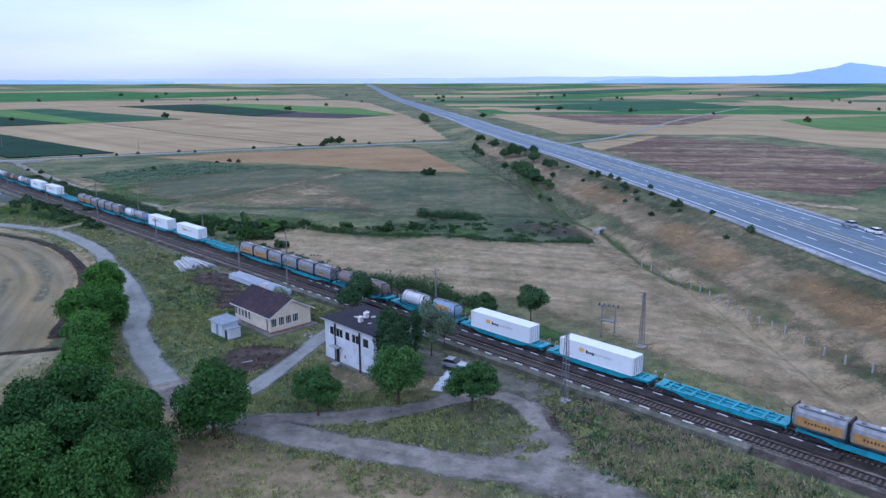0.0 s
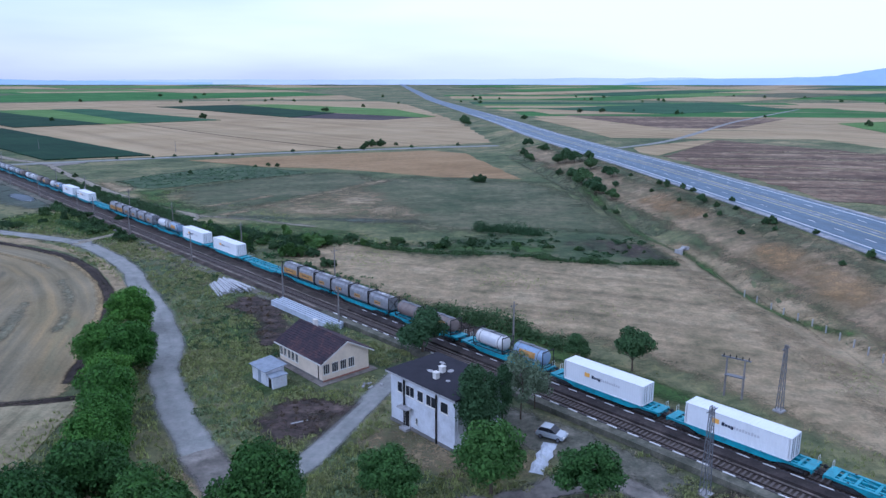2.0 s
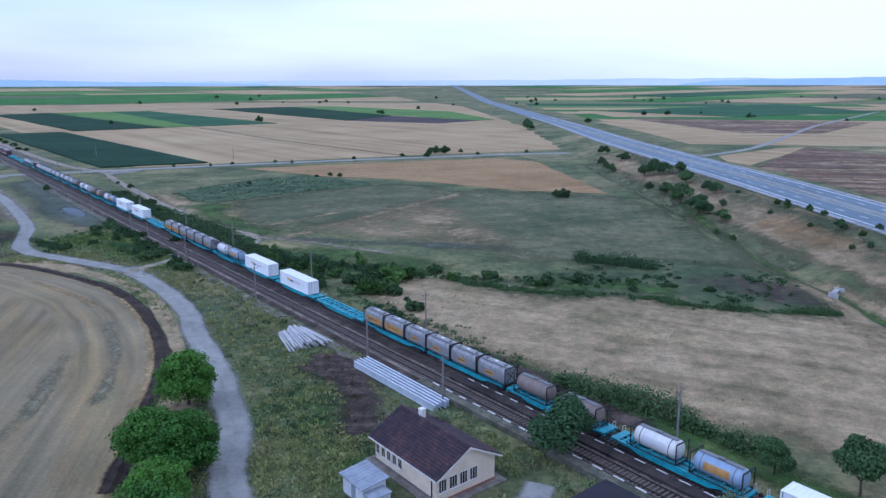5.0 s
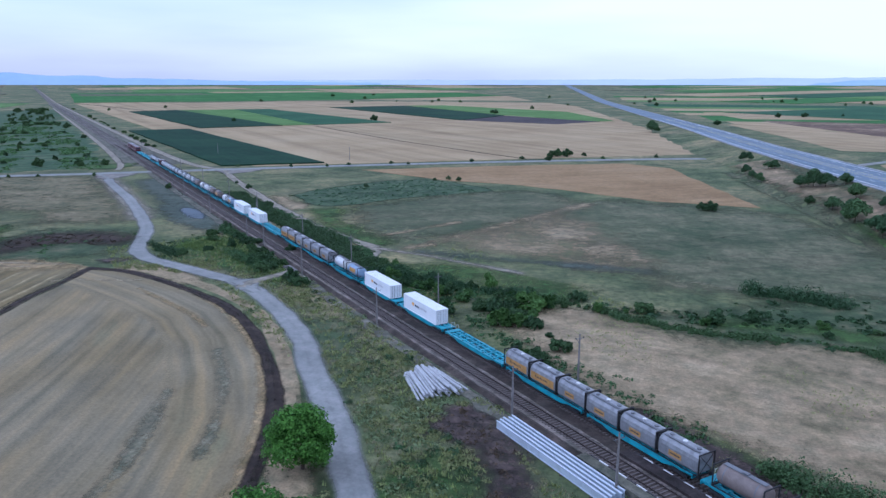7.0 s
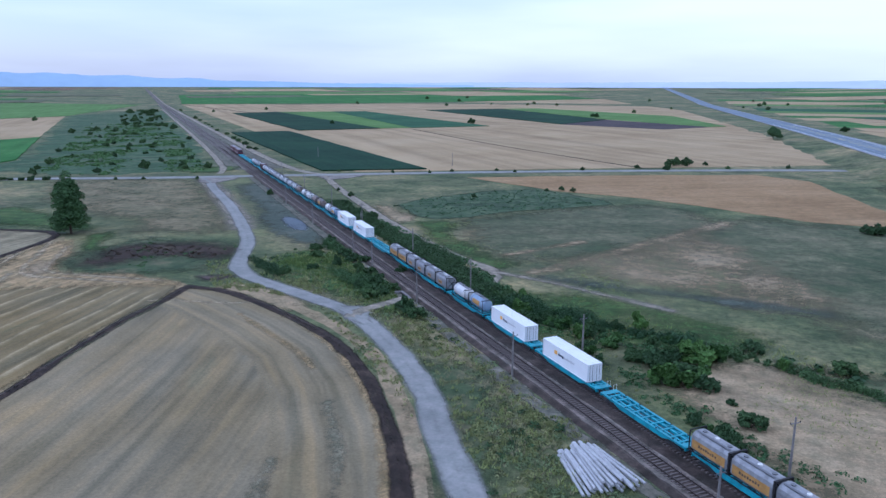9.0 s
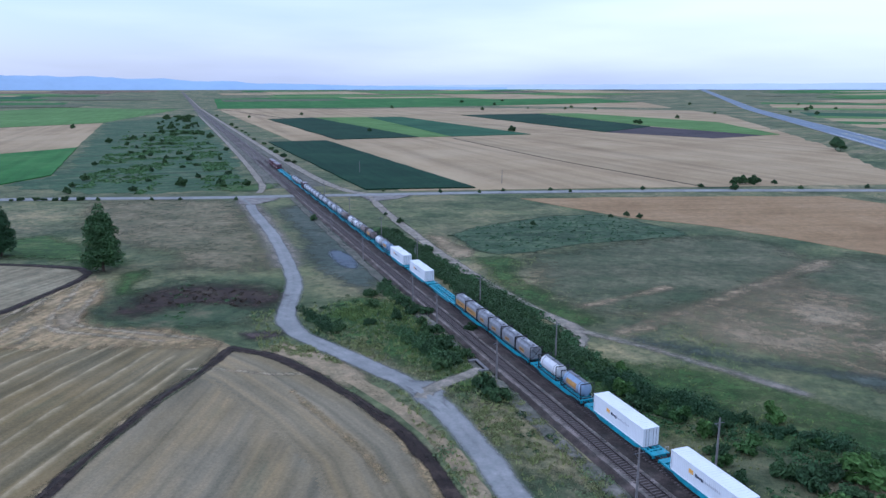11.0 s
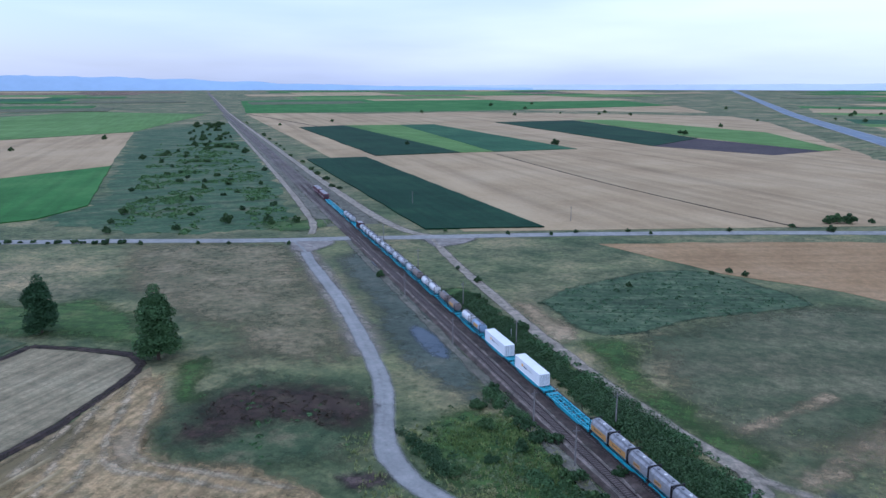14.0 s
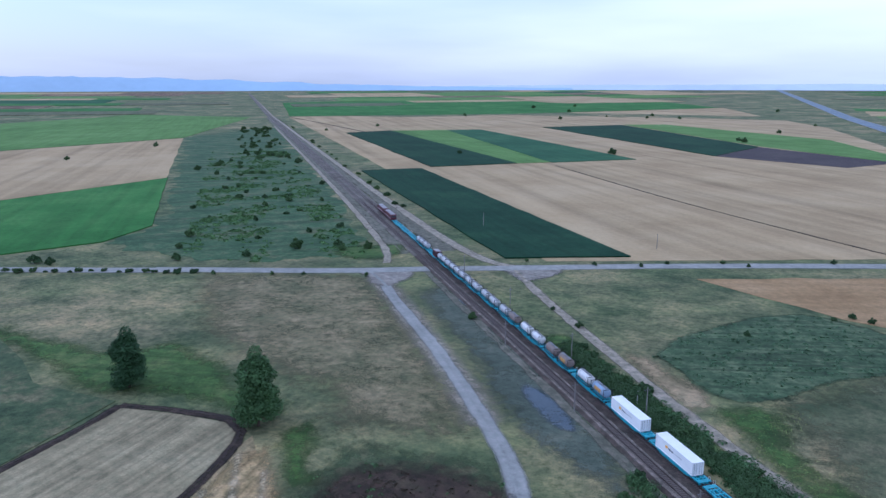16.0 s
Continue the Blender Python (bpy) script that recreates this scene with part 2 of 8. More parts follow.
MAT = {
    "meadow": meadow_material(),
    "straw": field_material("straw_stubble", (0.43, 0.322, 0.184), (0.52, 0.400, 0.233), (0.59, 0.465, 0.283), 134, 14.0, 0.22, 0.006, grain=0.25),
    "straw_near": field_material("pale_stubble", (0.315, 0.275, 0.178), (0.392, 0.345, 0.222), (0.450, 0.402, 0.266), 97, 1.6, 0.30, 0.03, grain=0.6),
    "swath_gold": field_material("golden_straw_rows", (0.37, 0.272, 0.140), (0.46, 0.345, 0.185), (0.53, 0.41, 0.235), 105, 1.5, 0.3, 0.1),
    "swath_pale": field_material("pale_straw_rows", (0.43, 0.358, 0.238), (0.55, 0.460, 0.310), (0.63, 0.535, 0.375), 105, 1.5, 0.3, 0.1),
    "swath_green": field_material("weedy_stubble_rows", (0.235, 0.225, 0.155), (0.295, 0.278, 0.192), (0.36, 0.33, 0.235), 105, 1.5, 0.3, 0.1),
    "scrub": field_material("green_scrub", (0.045, 0.110, 0.050), (0.075, 0.150, 0.070), (0.155, 0.185, 0.100), 45, 9.0, 0.35, 0.035),
    "straw_swath": field_material("yellow_stubble_swaths", (0.26, 0.205, 0.110), (0.345, 0.275, 0.155), (0.42, 0.342, 0.205), 94, 3.6, 0.22, 0.03),
    "straw_dry": field_material("dry_grass_field", (0.24, 0.208, 0.120), (0.425, 0.336, 0.210), (0.52, 0.424, 0.278), 160, 5.0, 0.26, 0.03, grain=0.8),
    "orange": field_material("tilled_orange_soil", (0.36, 0.238, 0.122), (0.43, 0.292, 0.152), (0.48, 0.338, 0.188), 30, 4.0, 0.12, 0.015, grain=0.5),
    "dark_crop": field_material("dark_green_crop", (0.012, 0.052, 0.028), (0.018, 0.066, 0.036), (0.028, 0.086, 0.044), 135, 4.0, 0.15, 0.012, grain=0.4),
    "green_crop": field_material("green_crop", (0.044, 0.165, 0.038), (0.066, 0.215, 0.054), (0.105, 0.265, 0.075), 135, 6.0, 0.15, 0.008, grain=0.4),
    "teal_crop": field_material("blue_green_crop", (0.028, 0.105, 0.055), (0.045, 0.140, 0.070), (0.07, 0.175, 0.085), 135, 6.0, 0.15, 0.008, grain=0.4),
    "light_crop": field_material("light_green_crop", (0.115, 0.225, 0.065), (0.155, 0.295, 0.085), (0.205, 0.35, 0.115), 135, 6.0, 0.15, 0.008, grain=0.4),
    "weed_crop": field_material("weedy_green_field", (0.046, 0.092, 0.044), (0.080, 0.138, 0.070), (0.14, 0.19, 0.105), 25, 1.6, 0.40, 0.08),
    "verge": field_material("pale_green_verge", (0.105, 0.150, 0.066), (0.190, 0.222, 0.108), (0.30, 0.295, 0.168), 135, 2.5, 0.2, 0.06),
    "olive": field_material("olive_fallow", (0.080, 0.115, 0.056), (0.140, 0.158, 0.088), (0.232, 0.222, 0.136), 30, 6.0, 0.16, 0.03),
    "purple": field_material("dark_purple_soil", (0.055, 0.045, 0.058), (0.075, 0.06, 0.072), (0.10, 0.085, 0.09), 135, 3.0, 0.1, 0.02),
    "plough": field_material("brown_ploughed_soil", (0.130, 0.080, 0.056), (0.225, 0.148, 0.104), (0.46, 0.350, 0.245), -8, 9.0, 0.55, 0.012),
    "furrow": field_material("dark_turned_earth", (0.032, 0.024, 0.021), (0.052, 0.039, 0.033), (0.085, 0.064, 0.052), 0, 1.0, 0.25, 0.3),
    "reeds": field_material("reddish_brown_reeds", (0.050, 0.045, 0.028), (0.085, 0.062, 0.042), (0.10, 0.09, 0.05), 10, 3.0, 0.3, 0.08),
    "grass_green": field_material("green_grass", (0.050, 0.110, 0.028), (0.080, 0.155, 0.040), (0.15, 0.20, 0.07), 20, 2.0, 0.25, 0.06),
    "slate_field": field_material("grey_green_field", (0.088, 0.115, 0.092), (0.118, 0.148, 0.122), (0.170, 0.185, 0.145), 60, 3.0, 0.15, 0.02),
    "teal_grass": field_material("blue_green_rough_grass", (0.048, 0.088, 0.042), (0.090, 0.134, 0.064), (0.190, 0.184, 0.108), 40, 5.0, 0.1, 0.07),
    "dug_soil": field_material("purplish_brown_dug_soil", (0.060, 0.046, 0.044), (0.098, 0.074, 0.070), (0.155, 0.122, 0.112), 10, 1.2, 0.3, 0.2),
    "maroon_reeds": field_material("maroon_dry_reeds", (0.034, 0.030, 0.020), (0.062, 0.042, 0.034), (0.085, 0.070, 0.046), 10, 2.0, 0.3, 0.12),
    "bank": field_material("dry_eroded_bank", (0.150, 0.150, 0.082), (0.300, 0.240, 0.150), (0.46, 0.345, 0.230), 100, 4.0, 0.3, 0.045),
    "gravel": field_material("grey_gravel_track", (0.312, 0.322, 0.318), (0.380, 0.390, 0.384), (0.450, 0.460, 0.450), 0, 1.2, 0.0, 0.08, grain=0.38),
    "dry_meadow": field_material("tan_dry_meadow", (0.135, 0.145, 0.076), (0.240, 0.218, 0.126), (0.345, 0.290, 0.180), 40, 3.0, 0.14, 0.05),
    "yard_gravel": field_material("dusty_yard_gravel", (0.225, 0.208, 0.192), (0.315, 0.295, 0.275), (0.41, 0.388, 0.362), 0, 1.2, 0.0, 0.1, grain=0.6),
    "dirt": field_material("pale_dirt_track", (0.29, 0.258, 0.215), (0.37, 0.335, 0.28), (0.43, 0.395, 0.34), 0, 1.5, 0.0, 0.08),
    "yard": field_material("trodden_earth_yard", (0.130, 0.132, 0.105), (0.188, 0.186, 0.154), (0.25, 0.245, 0.21), 40, 2.0, 0.15, 0.1),
    # the asphalt's blue is reflected sky put into the base colour
    "asphalt": field_material("sky_tinted_asphalt", (0.092, 0.166, 0.250), (0.115, 0.196, 0.290), (0.14, 0.225, 0.32), 97, 3.0, 0.22, 0.03, 0.6, 0.35),
    "shoulder": field_material("pale_road_shoulder", (0.36, 0.38, 0.43), (0.44, 0.46, 0.52), (0.52, 0.54, 0.60), 0, 2.0, 0.1, 0.05),
    "ballast": field_material("brown_ballast", (0.060, 0.048, 0.044), (0.098, 0.079, 0.072), (0.15, 0.125, 0.115), 135, 1.0, 0.15, 0.15),
    "ballast_pale": field_material("pale_stone_ballast", (0.17, 0.145, 0.13), (0.25, 0.215, 0.20), (0.33, 0.295, 0.275), 135, 0.8, 0.15, 0.2),
    "ballast_grey": field_material("grey_brown_ballast", (0.13, 0.115, 0.105), (0.19, 0.172, 0.160), (0.25, 0.23, 0.215), 135, 1.0, 0.15, 0.05),
    "platform": field_material("dark_platform_surface", (0.055, 0.045, 0.047), (0.075, 0.062, 0.064), (0.10, 0.086, 0.086), 135, 2.0, 0.15, 0.1),
    "ring_lanes": lane_material("combed_pale_stubble", (0.245, 0.214, 0.138), (0.315, 0.272, 0.177), (0.385, 0.328, 0.214), 2.6, 6.5),
    "windrow_lanes": lane_material("stubble_with_straw_rows", (0.175, 0.150, 0.080), (0.245, 0.205, 0.112), (0.335, 0.272, 0.152), 2.6, 5.0),
    "pole_white": plain("pale_concrete_pole", (0.44, 0.45, 0.47), 0.85, 0, 1.2, 0.3, 0.2),
    "beam": plain("pale_blue_steel_beam", (0.50, 0.56, 0.64), 0.5, 0.2, 1.0, 0.2),
    "concrete": plain("weathered_concrete", (0.36, 0.36, 0.37), 0.9, 0, 0.8, 0.35, 0.3),
    "apron": plain("dusty_concrete_apron", (0.22, 0.20, 0.18), 0.95, 0, 0.9, 0.5, 0.3),
    "kerb_white": plain("white_kerb_paint", (0.66, 0.66, 0.66), 0.8, 0, 2.0, 0.25),
    "kerb_dark": plain("dark_kerb_paint", (0.06, 0.055, 0.06), 0.8, 0, 2.0, 0.3),
    "rail": plain("worn_rail_steel", (0.075, 0.060, 0.055), 0.45, 0.5, 2.0, 0.3),
    "sleeper": plain("concrete_sleeper", (0.135, 0.115, 0.108), 0.9, 0, 2.0, 0.35),
    "water": plain("grey_pond_water", (0.055, 0.080, 0.105), 0.5, 0, 0.2, 0.2),
    "road_paint": plain("white_road_paint", (0.72, 0.73, 0.74), 0.7, 0, 1.5, 0.2),
    "yellow_paint": plain("yellow_road_paint", (0.60, 0.52, 0.22), 0.7, 0, 1.5, 0.2),
    "steel": plain("galvanised_steel", (0.165, 0.175, 0.195), 0.55, 0.3, 1.0, 0.3),
    "pole_grey": plain("weathered_pole", (0.21, 0.20, 0.195), 0.9, 0, 1.0, 0.3),
    "bark": plain("brown_bark", (0.085, 0.065, 0.05), 0.95, 0, 3.0, 0.4, 0.4),
    "cream": plain("cream_plaster", (0.68, 0.59, 0.465), 0.9, 0, 0.6, 0.16),
    "white_wall": plain("white_plaster", (0.60, 0.63, 0.69), 0.9, 0, 0.5, 0.26),
    "plinth": plain("grey_plinth", (0.17, 0.165, 0.165), 0.9, 0, 1.0, 0.3),
    "roof_tile": roof_material(),
    "roof_felt": plain("black_roof_felt", (0.022, 0.022, 0.032), 0.95, 0, 0.5, 0.35),
    "fibre": plain("grey_blue_roof_sheet", (0.26, 0.30, 0.36), 0.8, 0, 1.0, 0.3),
    "tarp": plain("crumpled_white_sheet", (0.50, 0.54, 0.60), 0.6, 0, 1.2, 0.25),
    "trim_white": plain("white_trim_paint", (0.66, 0.65, 0.62), 0.7, 0, 1.0, 0.2),
    "glass": plain("dark_window_glass", (0.022, 0.025, 0.032), 0.12, 0, 2.0, 0.2),
    "dark": plain("black_iron", (0.02, 0.02, 0.022), 0.6, 0.2, 2.0, 0.3),
    "cyan": plain("turquoise_wagon_paint", (0.05, 0.32, 0.41), 0.5, 0, 1.2, 0.45),
    "bogie": plain("dirty_bogie_iron", (0.032, 0.034, 0.038), 0.8, 0.1, 2.0, 0.3),
    "tank_white": plain("white_tank_paint", (0.60, 0.61, 0.62), 0.35, 0, 0.9, 0.18),
    "tank_steel": plain("dull_tank_steel", (0.50, 0.52, 0.55), 0.45, 0.3, 0.9, 0.45),
    "bulk_steel": plain("grey_bulk_container_steel", (0.27, 0.28, 0.30), 0.45, 0.25, 0.9, 0.4),
    "tank_blue": plain("blue_grey_tank_paint", (0.24, 0.33, 0.46), 0.4, 0, 0.9, 0.2),
    "tank_brown": plain("dusty_brown_tank", (0.20, 0.165, 0.15), 0.6, 0, 0.9, 0.3),
    "ochre": plain("ochre_side_paint", (0.42, 0.24, 0.075), 0.55, 0, 1.2, 0.3),
    "box_white": plain("white_container_paint", (0.70, 0.73, 0.76), 0.45, 0, 0.5, 0.07),
    "logo_orange": plain("orange_mark", (0.78, 0.42, 0.08), 0.5, 0, 1.0, 0.1),
    "logo_dark": plain("navy_mark", (0.02, 0.03, 0.06), 0.5, 0, 1.0, 0.1),
    "logo_grey": plain("pale_grey_mark", (0.50, 0.52, 0.56), 0.5, 0, 1.0, 0.1),
    "maroon": plain("maroon_locomotive_paint", (0.075, 0.014, 0.025), 0.45, 0, 1.0, 0.2),
    "loco_roof": plain("grey_locomotive_roof", (0.30, 0.30, 0.32), 0.6, 0, 1.0, 0.3),
    "car_white": plain("white_car_paint", (0.72, 0.74, 0.76), 0.25, 0, 0.5, 0.05),
    "car_silver": plain("silver_car_paint", (0.42, 0.46, 0.50), 0.25, 0.4, 0.5, 0.05),
    "tyre": plain("black_rubber", (0.016, 0.016, 0.017), 0.8, 0, 3.0, 0.2),
    "red_brick": plain("red_brick_step", (0.32, 0.15, 0.11), 0.9, 0, 2.0, 0.25),
    # hillside colours hold the blue and pale haze of distance
    "hill_blue_haze": plain("haze_painted_blue_hillside", (0.33, 0.455, 0.61), 1.0, 0, 0.002, 0.10),
    "hill_pale_haze": plain("haze_painted_pale_hillside", (0.48, 0.55, 0.68), 1.0, 0, 0.002, 0.10),
    "leaf_mid": leaf_material("broad_leaves", (0.018, 0.056, 0.013), (0.080, 0.196, 0.033)),
    # broad leaves again, with shade and vignetting put into a darker green
    "leaf_shaded": leaf_material("shade_darkened_leaves", (0.012, 0.039, 0.012), (0.048, 0.120, 0.029)),
    "leaf_yard": leaf_material("yard_tree_leaves", (0.015, 0.045, 0.014), (0.058, 0.135, 0.036)),
    "leaf_dark": leaf_material("dark_leaves", (0.022, 0.050, 0.024), (0.060, 0.120, 0.054)),
    "leaf_grey": leaf_material("grey_green_leaves", (0.085, 0.120, 0.078), (0.19, 0.245, 0.165)),
    "leaf_shrub": leaf_material("shrub_leaves", (0.021, 0.048, 0.022), (0.064, 0.118, 0.052)),
    "leaf_bright": leaf_material("bright_shrub_leaves", (0.024, 0.062, 0.018), (0.075, 0.150, 0.045)),
    "leaf_ditch": leaf_material("ditch_tree_leaves", (0.028, 0.062, 0.030), (0.080, 0.150, 0.070)),
    "leaf_weed": leaf_material("blue_green_verge_weeds", (0.070, 0.105, 0.062), (0.150, 0.205, 0.120)),
    "leaf_teal": leaf_material("blue_green_weed_leaves", (0.055, 0.110, 0.062), (0.110, 0.185, 0.110)),
    "leaf_common": leaf_material("common_scrub_leaves", (0.040, 0.095, 0.042), (0.095, 0.180, 0.075)),
    "tussock": leaf_material("grass_tussock_blades", (0.105, 0.135, 0.050), (0.235, 0.255, 0.110)),
    "tussock_pale": leaf_material("pale_tussock_blades", (0.175, 0.185, 0.085), (0.345, 0.335, 0.175)),
    "stalks": leaf_material("maroon_dry_stalks", (0.030, 0.026, 0.020), (0.095, 0.072, 0.056)),
    "blade_dry": leaf_material("dry_grass_blades", (0.19, 0.165, 0.10), (0.40, 0.35, 0.24)),
    "blade_mid": leaf_material("rank_green_blades", (0.060, 0.110, 0.040), (0.140, 0.205, 0.075)),
    "blade_green": leaf_material("green_weed_blades", (0.135, 0.180, 0.070), (0.32, 0.36, 0.155)),
}


def softened(name, spread=1.0):
    """The same surface thinning out towards its edge, where the ground shows between the tufts."""
    m = MAT[name].copy()
    nt = m.node_tree
    bsdf, out = nt.nodes["Principled BSDF"], nt.nodes["Material Output"]
    at = nt.nodes.new("ShaderNodeAttribute")
    at.attribute_name = "cover"
    total = at.outputs["Fac"]
    for fac, k in ((noise_fac(nt, 0.07, 4, 0.6), spread * 1.5), (noise_fac(nt, 0.38, 6, 0.7), spread * 1.5), (noise_fac(nt, 2.6, 5, 0.75), spread * 1.3)):
        ma = nt.nodes.new("ShaderNodeMath")
        ma.operation = "MULTIPLY_ADD"
        nt.links.new(fac, ma.inputs[0])
        ma.inputs[1].default_value = k
        nt.links.new(total, ma.inputs[2])
        total = ma.outputs[0]
    rm = nt.nodes.new("ShaderNodeMapRange")
    rm.interpolation_type = "SMOOTHSTEP"
    rm.inputs["From Min"].default_value = -0.05 + spread * 2.15
    rm.inputs["From Max"].default_value = 1.0 + spread * 2.15
    nt.links.new(total, rm.inputs["Value"])
    clear, mix = nt.nodes.new("ShaderNodeBsdfTransparent"), nt.nodes.new("ShaderNodeMixShader")
    nt.links.new(rm.outputs["Result"], mix.inputs["Fac"])
    nt.links.new(clear.outputs[0], mix.inputs[1])
    nt.links.new(bsdf.outputs[0], mix.inputs[2])
    nt.links.new(mix.outputs[0], out.inputs["Surface"])
    MAT[name + "_soft"] = m


for key in ("olive", "straw_dry", "grass_green", "reeds", "slate_field", "furrow", "scrub", "yard", "swath_pale", "swath_gold", "swath_green", "weed_crop", "verge", "teal_grass", "dug_soil", "maroon_reeds", "water", "ballast_pale", "plinth", "bank", "ring_lanes", "windrow_lanes", "orange", "dry_meadow"):
    softened(key)
for key in ("asphalt", "shoulder"):
    MAT[key].node_tree.nodes["Principled BSDF"].inputs["Specular IOR Level"].default_value = 0.32
softened("gravel", 0.45)
softened("yard_gravel", 0.75)
softened("dirt", 0.5)

# ---- building helpers ----
R2 = math.sqrt(0.5)


def along(s, n, z=0.0):
    """A place from metres along the railway and metres across it."""
    return Vector(((n - s) * R2, (n + s) * R2, z))


def mesh_object(name, bm, mat, parent=None, label="", smooth=False):
    me = bpy.data.meshes.new(name)
    bm.to_mesh(me)
    bm.free()
    me.materials.append(MAT[mat])
    if smooth:
        for p in me.polygons:
            p.use_smooth = True
    ob = new(name, me)
    if parent is not None:
        ob.parent = parent
    if label:
        ob["label"] = label
    return ob


def part(name, bm, mat, parent, label="", smooth=False):
    return mesh_object(name, bm, mat, parent, label, smooth)


def thing(name, label, category, group="", kind=""):
    return tagged(new(name), label, category, group, kind)


def box(bm, x0, x1, y0, y1, z0, z1, m=None):
    v = [bm.verts.new(p) for p in ((x0, y0, z0), (x1, y0, z0), (x1, y1, z0), (x0, y1, z0), (x0, y0, z1), (x1, y0, z1), (x1, y1, z1), (x0, y1, z1))]
    for f in ((3, 2, 1, 0), (4, 5, 6, 7), (0, 1, 5, 4), (1, 2, 6, 5), (2, 3, 7, 6), (3, 0, 4, 7)):
        bm.faces.new([v[i] for i in f])
    if m is not None:
        for q in v:
            q.co = m @ q.co
    return v


def boxes(*specs, bevel=0.0):
    bm = bmesh.new()
    for s in specs:
        box(bm, *s)
    if bevel:
        bmesh.ops.bevel(bm, geom=bm.edges[:], offset=bevel, segments=1, affect="EDGES")
    return bm


def tube(bm, a, b, r0, r1=None, n=10, caps=True):
    """A round bar from a to b."""
    r1 = r0 if r1 is None else r1
    a, b = Vector(a), Vector(b)
    q = (b - a).to_track_quat("Z", "Y")
    rings = []
    for p, r in ((a, r0), (b, r1)):
        rings.append([bm.verts.new(p + q @ Vector((r * math.cos(2 * math.pi * k / n), r * math.sin(2 * math.pi * k / n), 0))) for k in range(n)])
    for k in range(n):
        bm.faces.new((rings[0][k], rings[0][(k + 1) % n], rings[1][(k + 1) % n], rings[1][k]))
    if caps:
        bm.faces.new(rings[0][::-1])
        bm.faces.new(rings[1])
    return bm


def turned(bm, profile, n=16, axis="X"):
    """A solid of revolution about x from (x, radius) pairs."""
    rings = []
    for x, r in profile:
        rings.append([bm.verts.new((x, r * math.cos(2 * math.pi * k / n), r * math.sin(2 * math.pi * k / n))) for k in range(n)])
    for i in range(len(rings) - 1):
        for k in range(n):
            bm.faces.new((rings[i][k], rings[i + 1][k], rings[i + 1][(k + 1) % n], rings[i][(k + 1) % n]))
    bm.faces.new(rings[0])
    bm.faces.new(rings[-1][::-1])
    return bm


def prism(bm, outline, y0, y1):
    """A solid from an outline in x and z, between y0 and y1."""
    a = [bm.verts.new((x, y0, z)) for x, z in outline]
    b = [bm.verts.new((x, y1, z)) for x, z in outline]
    n = len(a)
    bm.faces.new(a)
    bm.faces.new(b[::-1])
    for k in range(n):
        bm.faces.new((a[k], b[k], b[(k + 1) % n], a[(k + 1) % n]))
    bmesh.ops.recalc_face_normals(bm, faces=bm.faces[:])
    return bm


def raw_mesh(name, verts, faces, mat, smooth=False):
    me = bpy.data.meshes.new(name)
    me.from_pydata(verts, [], faces)
    me.materials.append(MAT[mat])
    if smooth:
        for p in me.polygons:
            p.use_smooth = True
    return me


# ---- the lie of the land ----
ROAD_Y = np.array([-5000.0, -150, 0, 110, 160, 216, 326, 431, 550, 755, 1660, 2100, 4900])
ROAD_X = np.array([900.0, 112, 100, 93.5, 89, 83.5, 69, 55, 40.5, 21.5, -94, -150, -520])
LIFT_Y = np.array([-5000.0, 330, 755, 1700, 5000])
LIFT_Z = np.array([6.5, 6.5, 3.2, 1.2, 0.8])


def road_x(y):
    return np.interp(y, ROAD_Y, ROAD_X)


def road_lift(y):
    return np.interp(y, LIFT_Y, LIFT_Z)


def rise(x, y):
    """The plain climbs gently far out."""
    return 0.0125 * np.clip(np.hypot(x, y) - 1900, 0, None)


def height(x, y):
    """The ground: a plain, with the bank that carries the highway and a ditch at its foot."""
    d = np.asarray(x, float) - road_x(y)
    h = road_lift(y)
    west = np.clip((d + 39) / 25.0, 0, 1)
    east = np.clip((30 - d) / 16.0, 0, 1)
    bank = h * np.minimum(west, east)
    ditch = -0.8 * np.exp(-((d + 41) / 2.2) ** 2) * (np.asarray(y) < 420)
    lumps = 0.35 * np.sin(x * 0.37 + 1.7 * np.sin(y * 0.11)) * np.sin(y * 0.29 + 0.6) * ((d < -15) & (d > -38))
    return bank + ditch + lumps + rise(x, y)


def axis_steps(lo, hi, step):
    near = np.arange(lo, hi + step, step)
    out_lo, out_hi, g = [lo], [hi], step
    while out_hi[-1] < 4700:
        g *= 1.22
        out_hi.append(out_hi[-1] + g)
    g = step
    while out_lo[-1] > -4700:
        g *= 1.22
        out_lo.append(out_lo[-1] - g)
    return np.concatenate([out_lo[:0:-1], near, out_hi[1:]])


def build_ground():
    xs, ys = axis_steps(-20, 110, 1.5), axis_steps(-60, 500, 4.0)
    gx, gy = np.meshgrid(xs, ys)
    gz = height(gx, gy)
    verts = np.stack([gx, gy, gz], -1).reshape(-1, 3).tolist()
    w, h = len(xs), len(ys)
    faces = [(j * w + i, j * w + i + 1, (j + 1) * w + i + 1, (j + 1) * w + i) for j in range(h - 1) for i in range(w - 1)]
    ob = new("ground", raw_mesh("ground", verts, faces, "meadow", True))
    return tagged(ob, "olive and straw-coloured meadow plain with patchy dry grass", "ground", kind="structure")


build_ground()


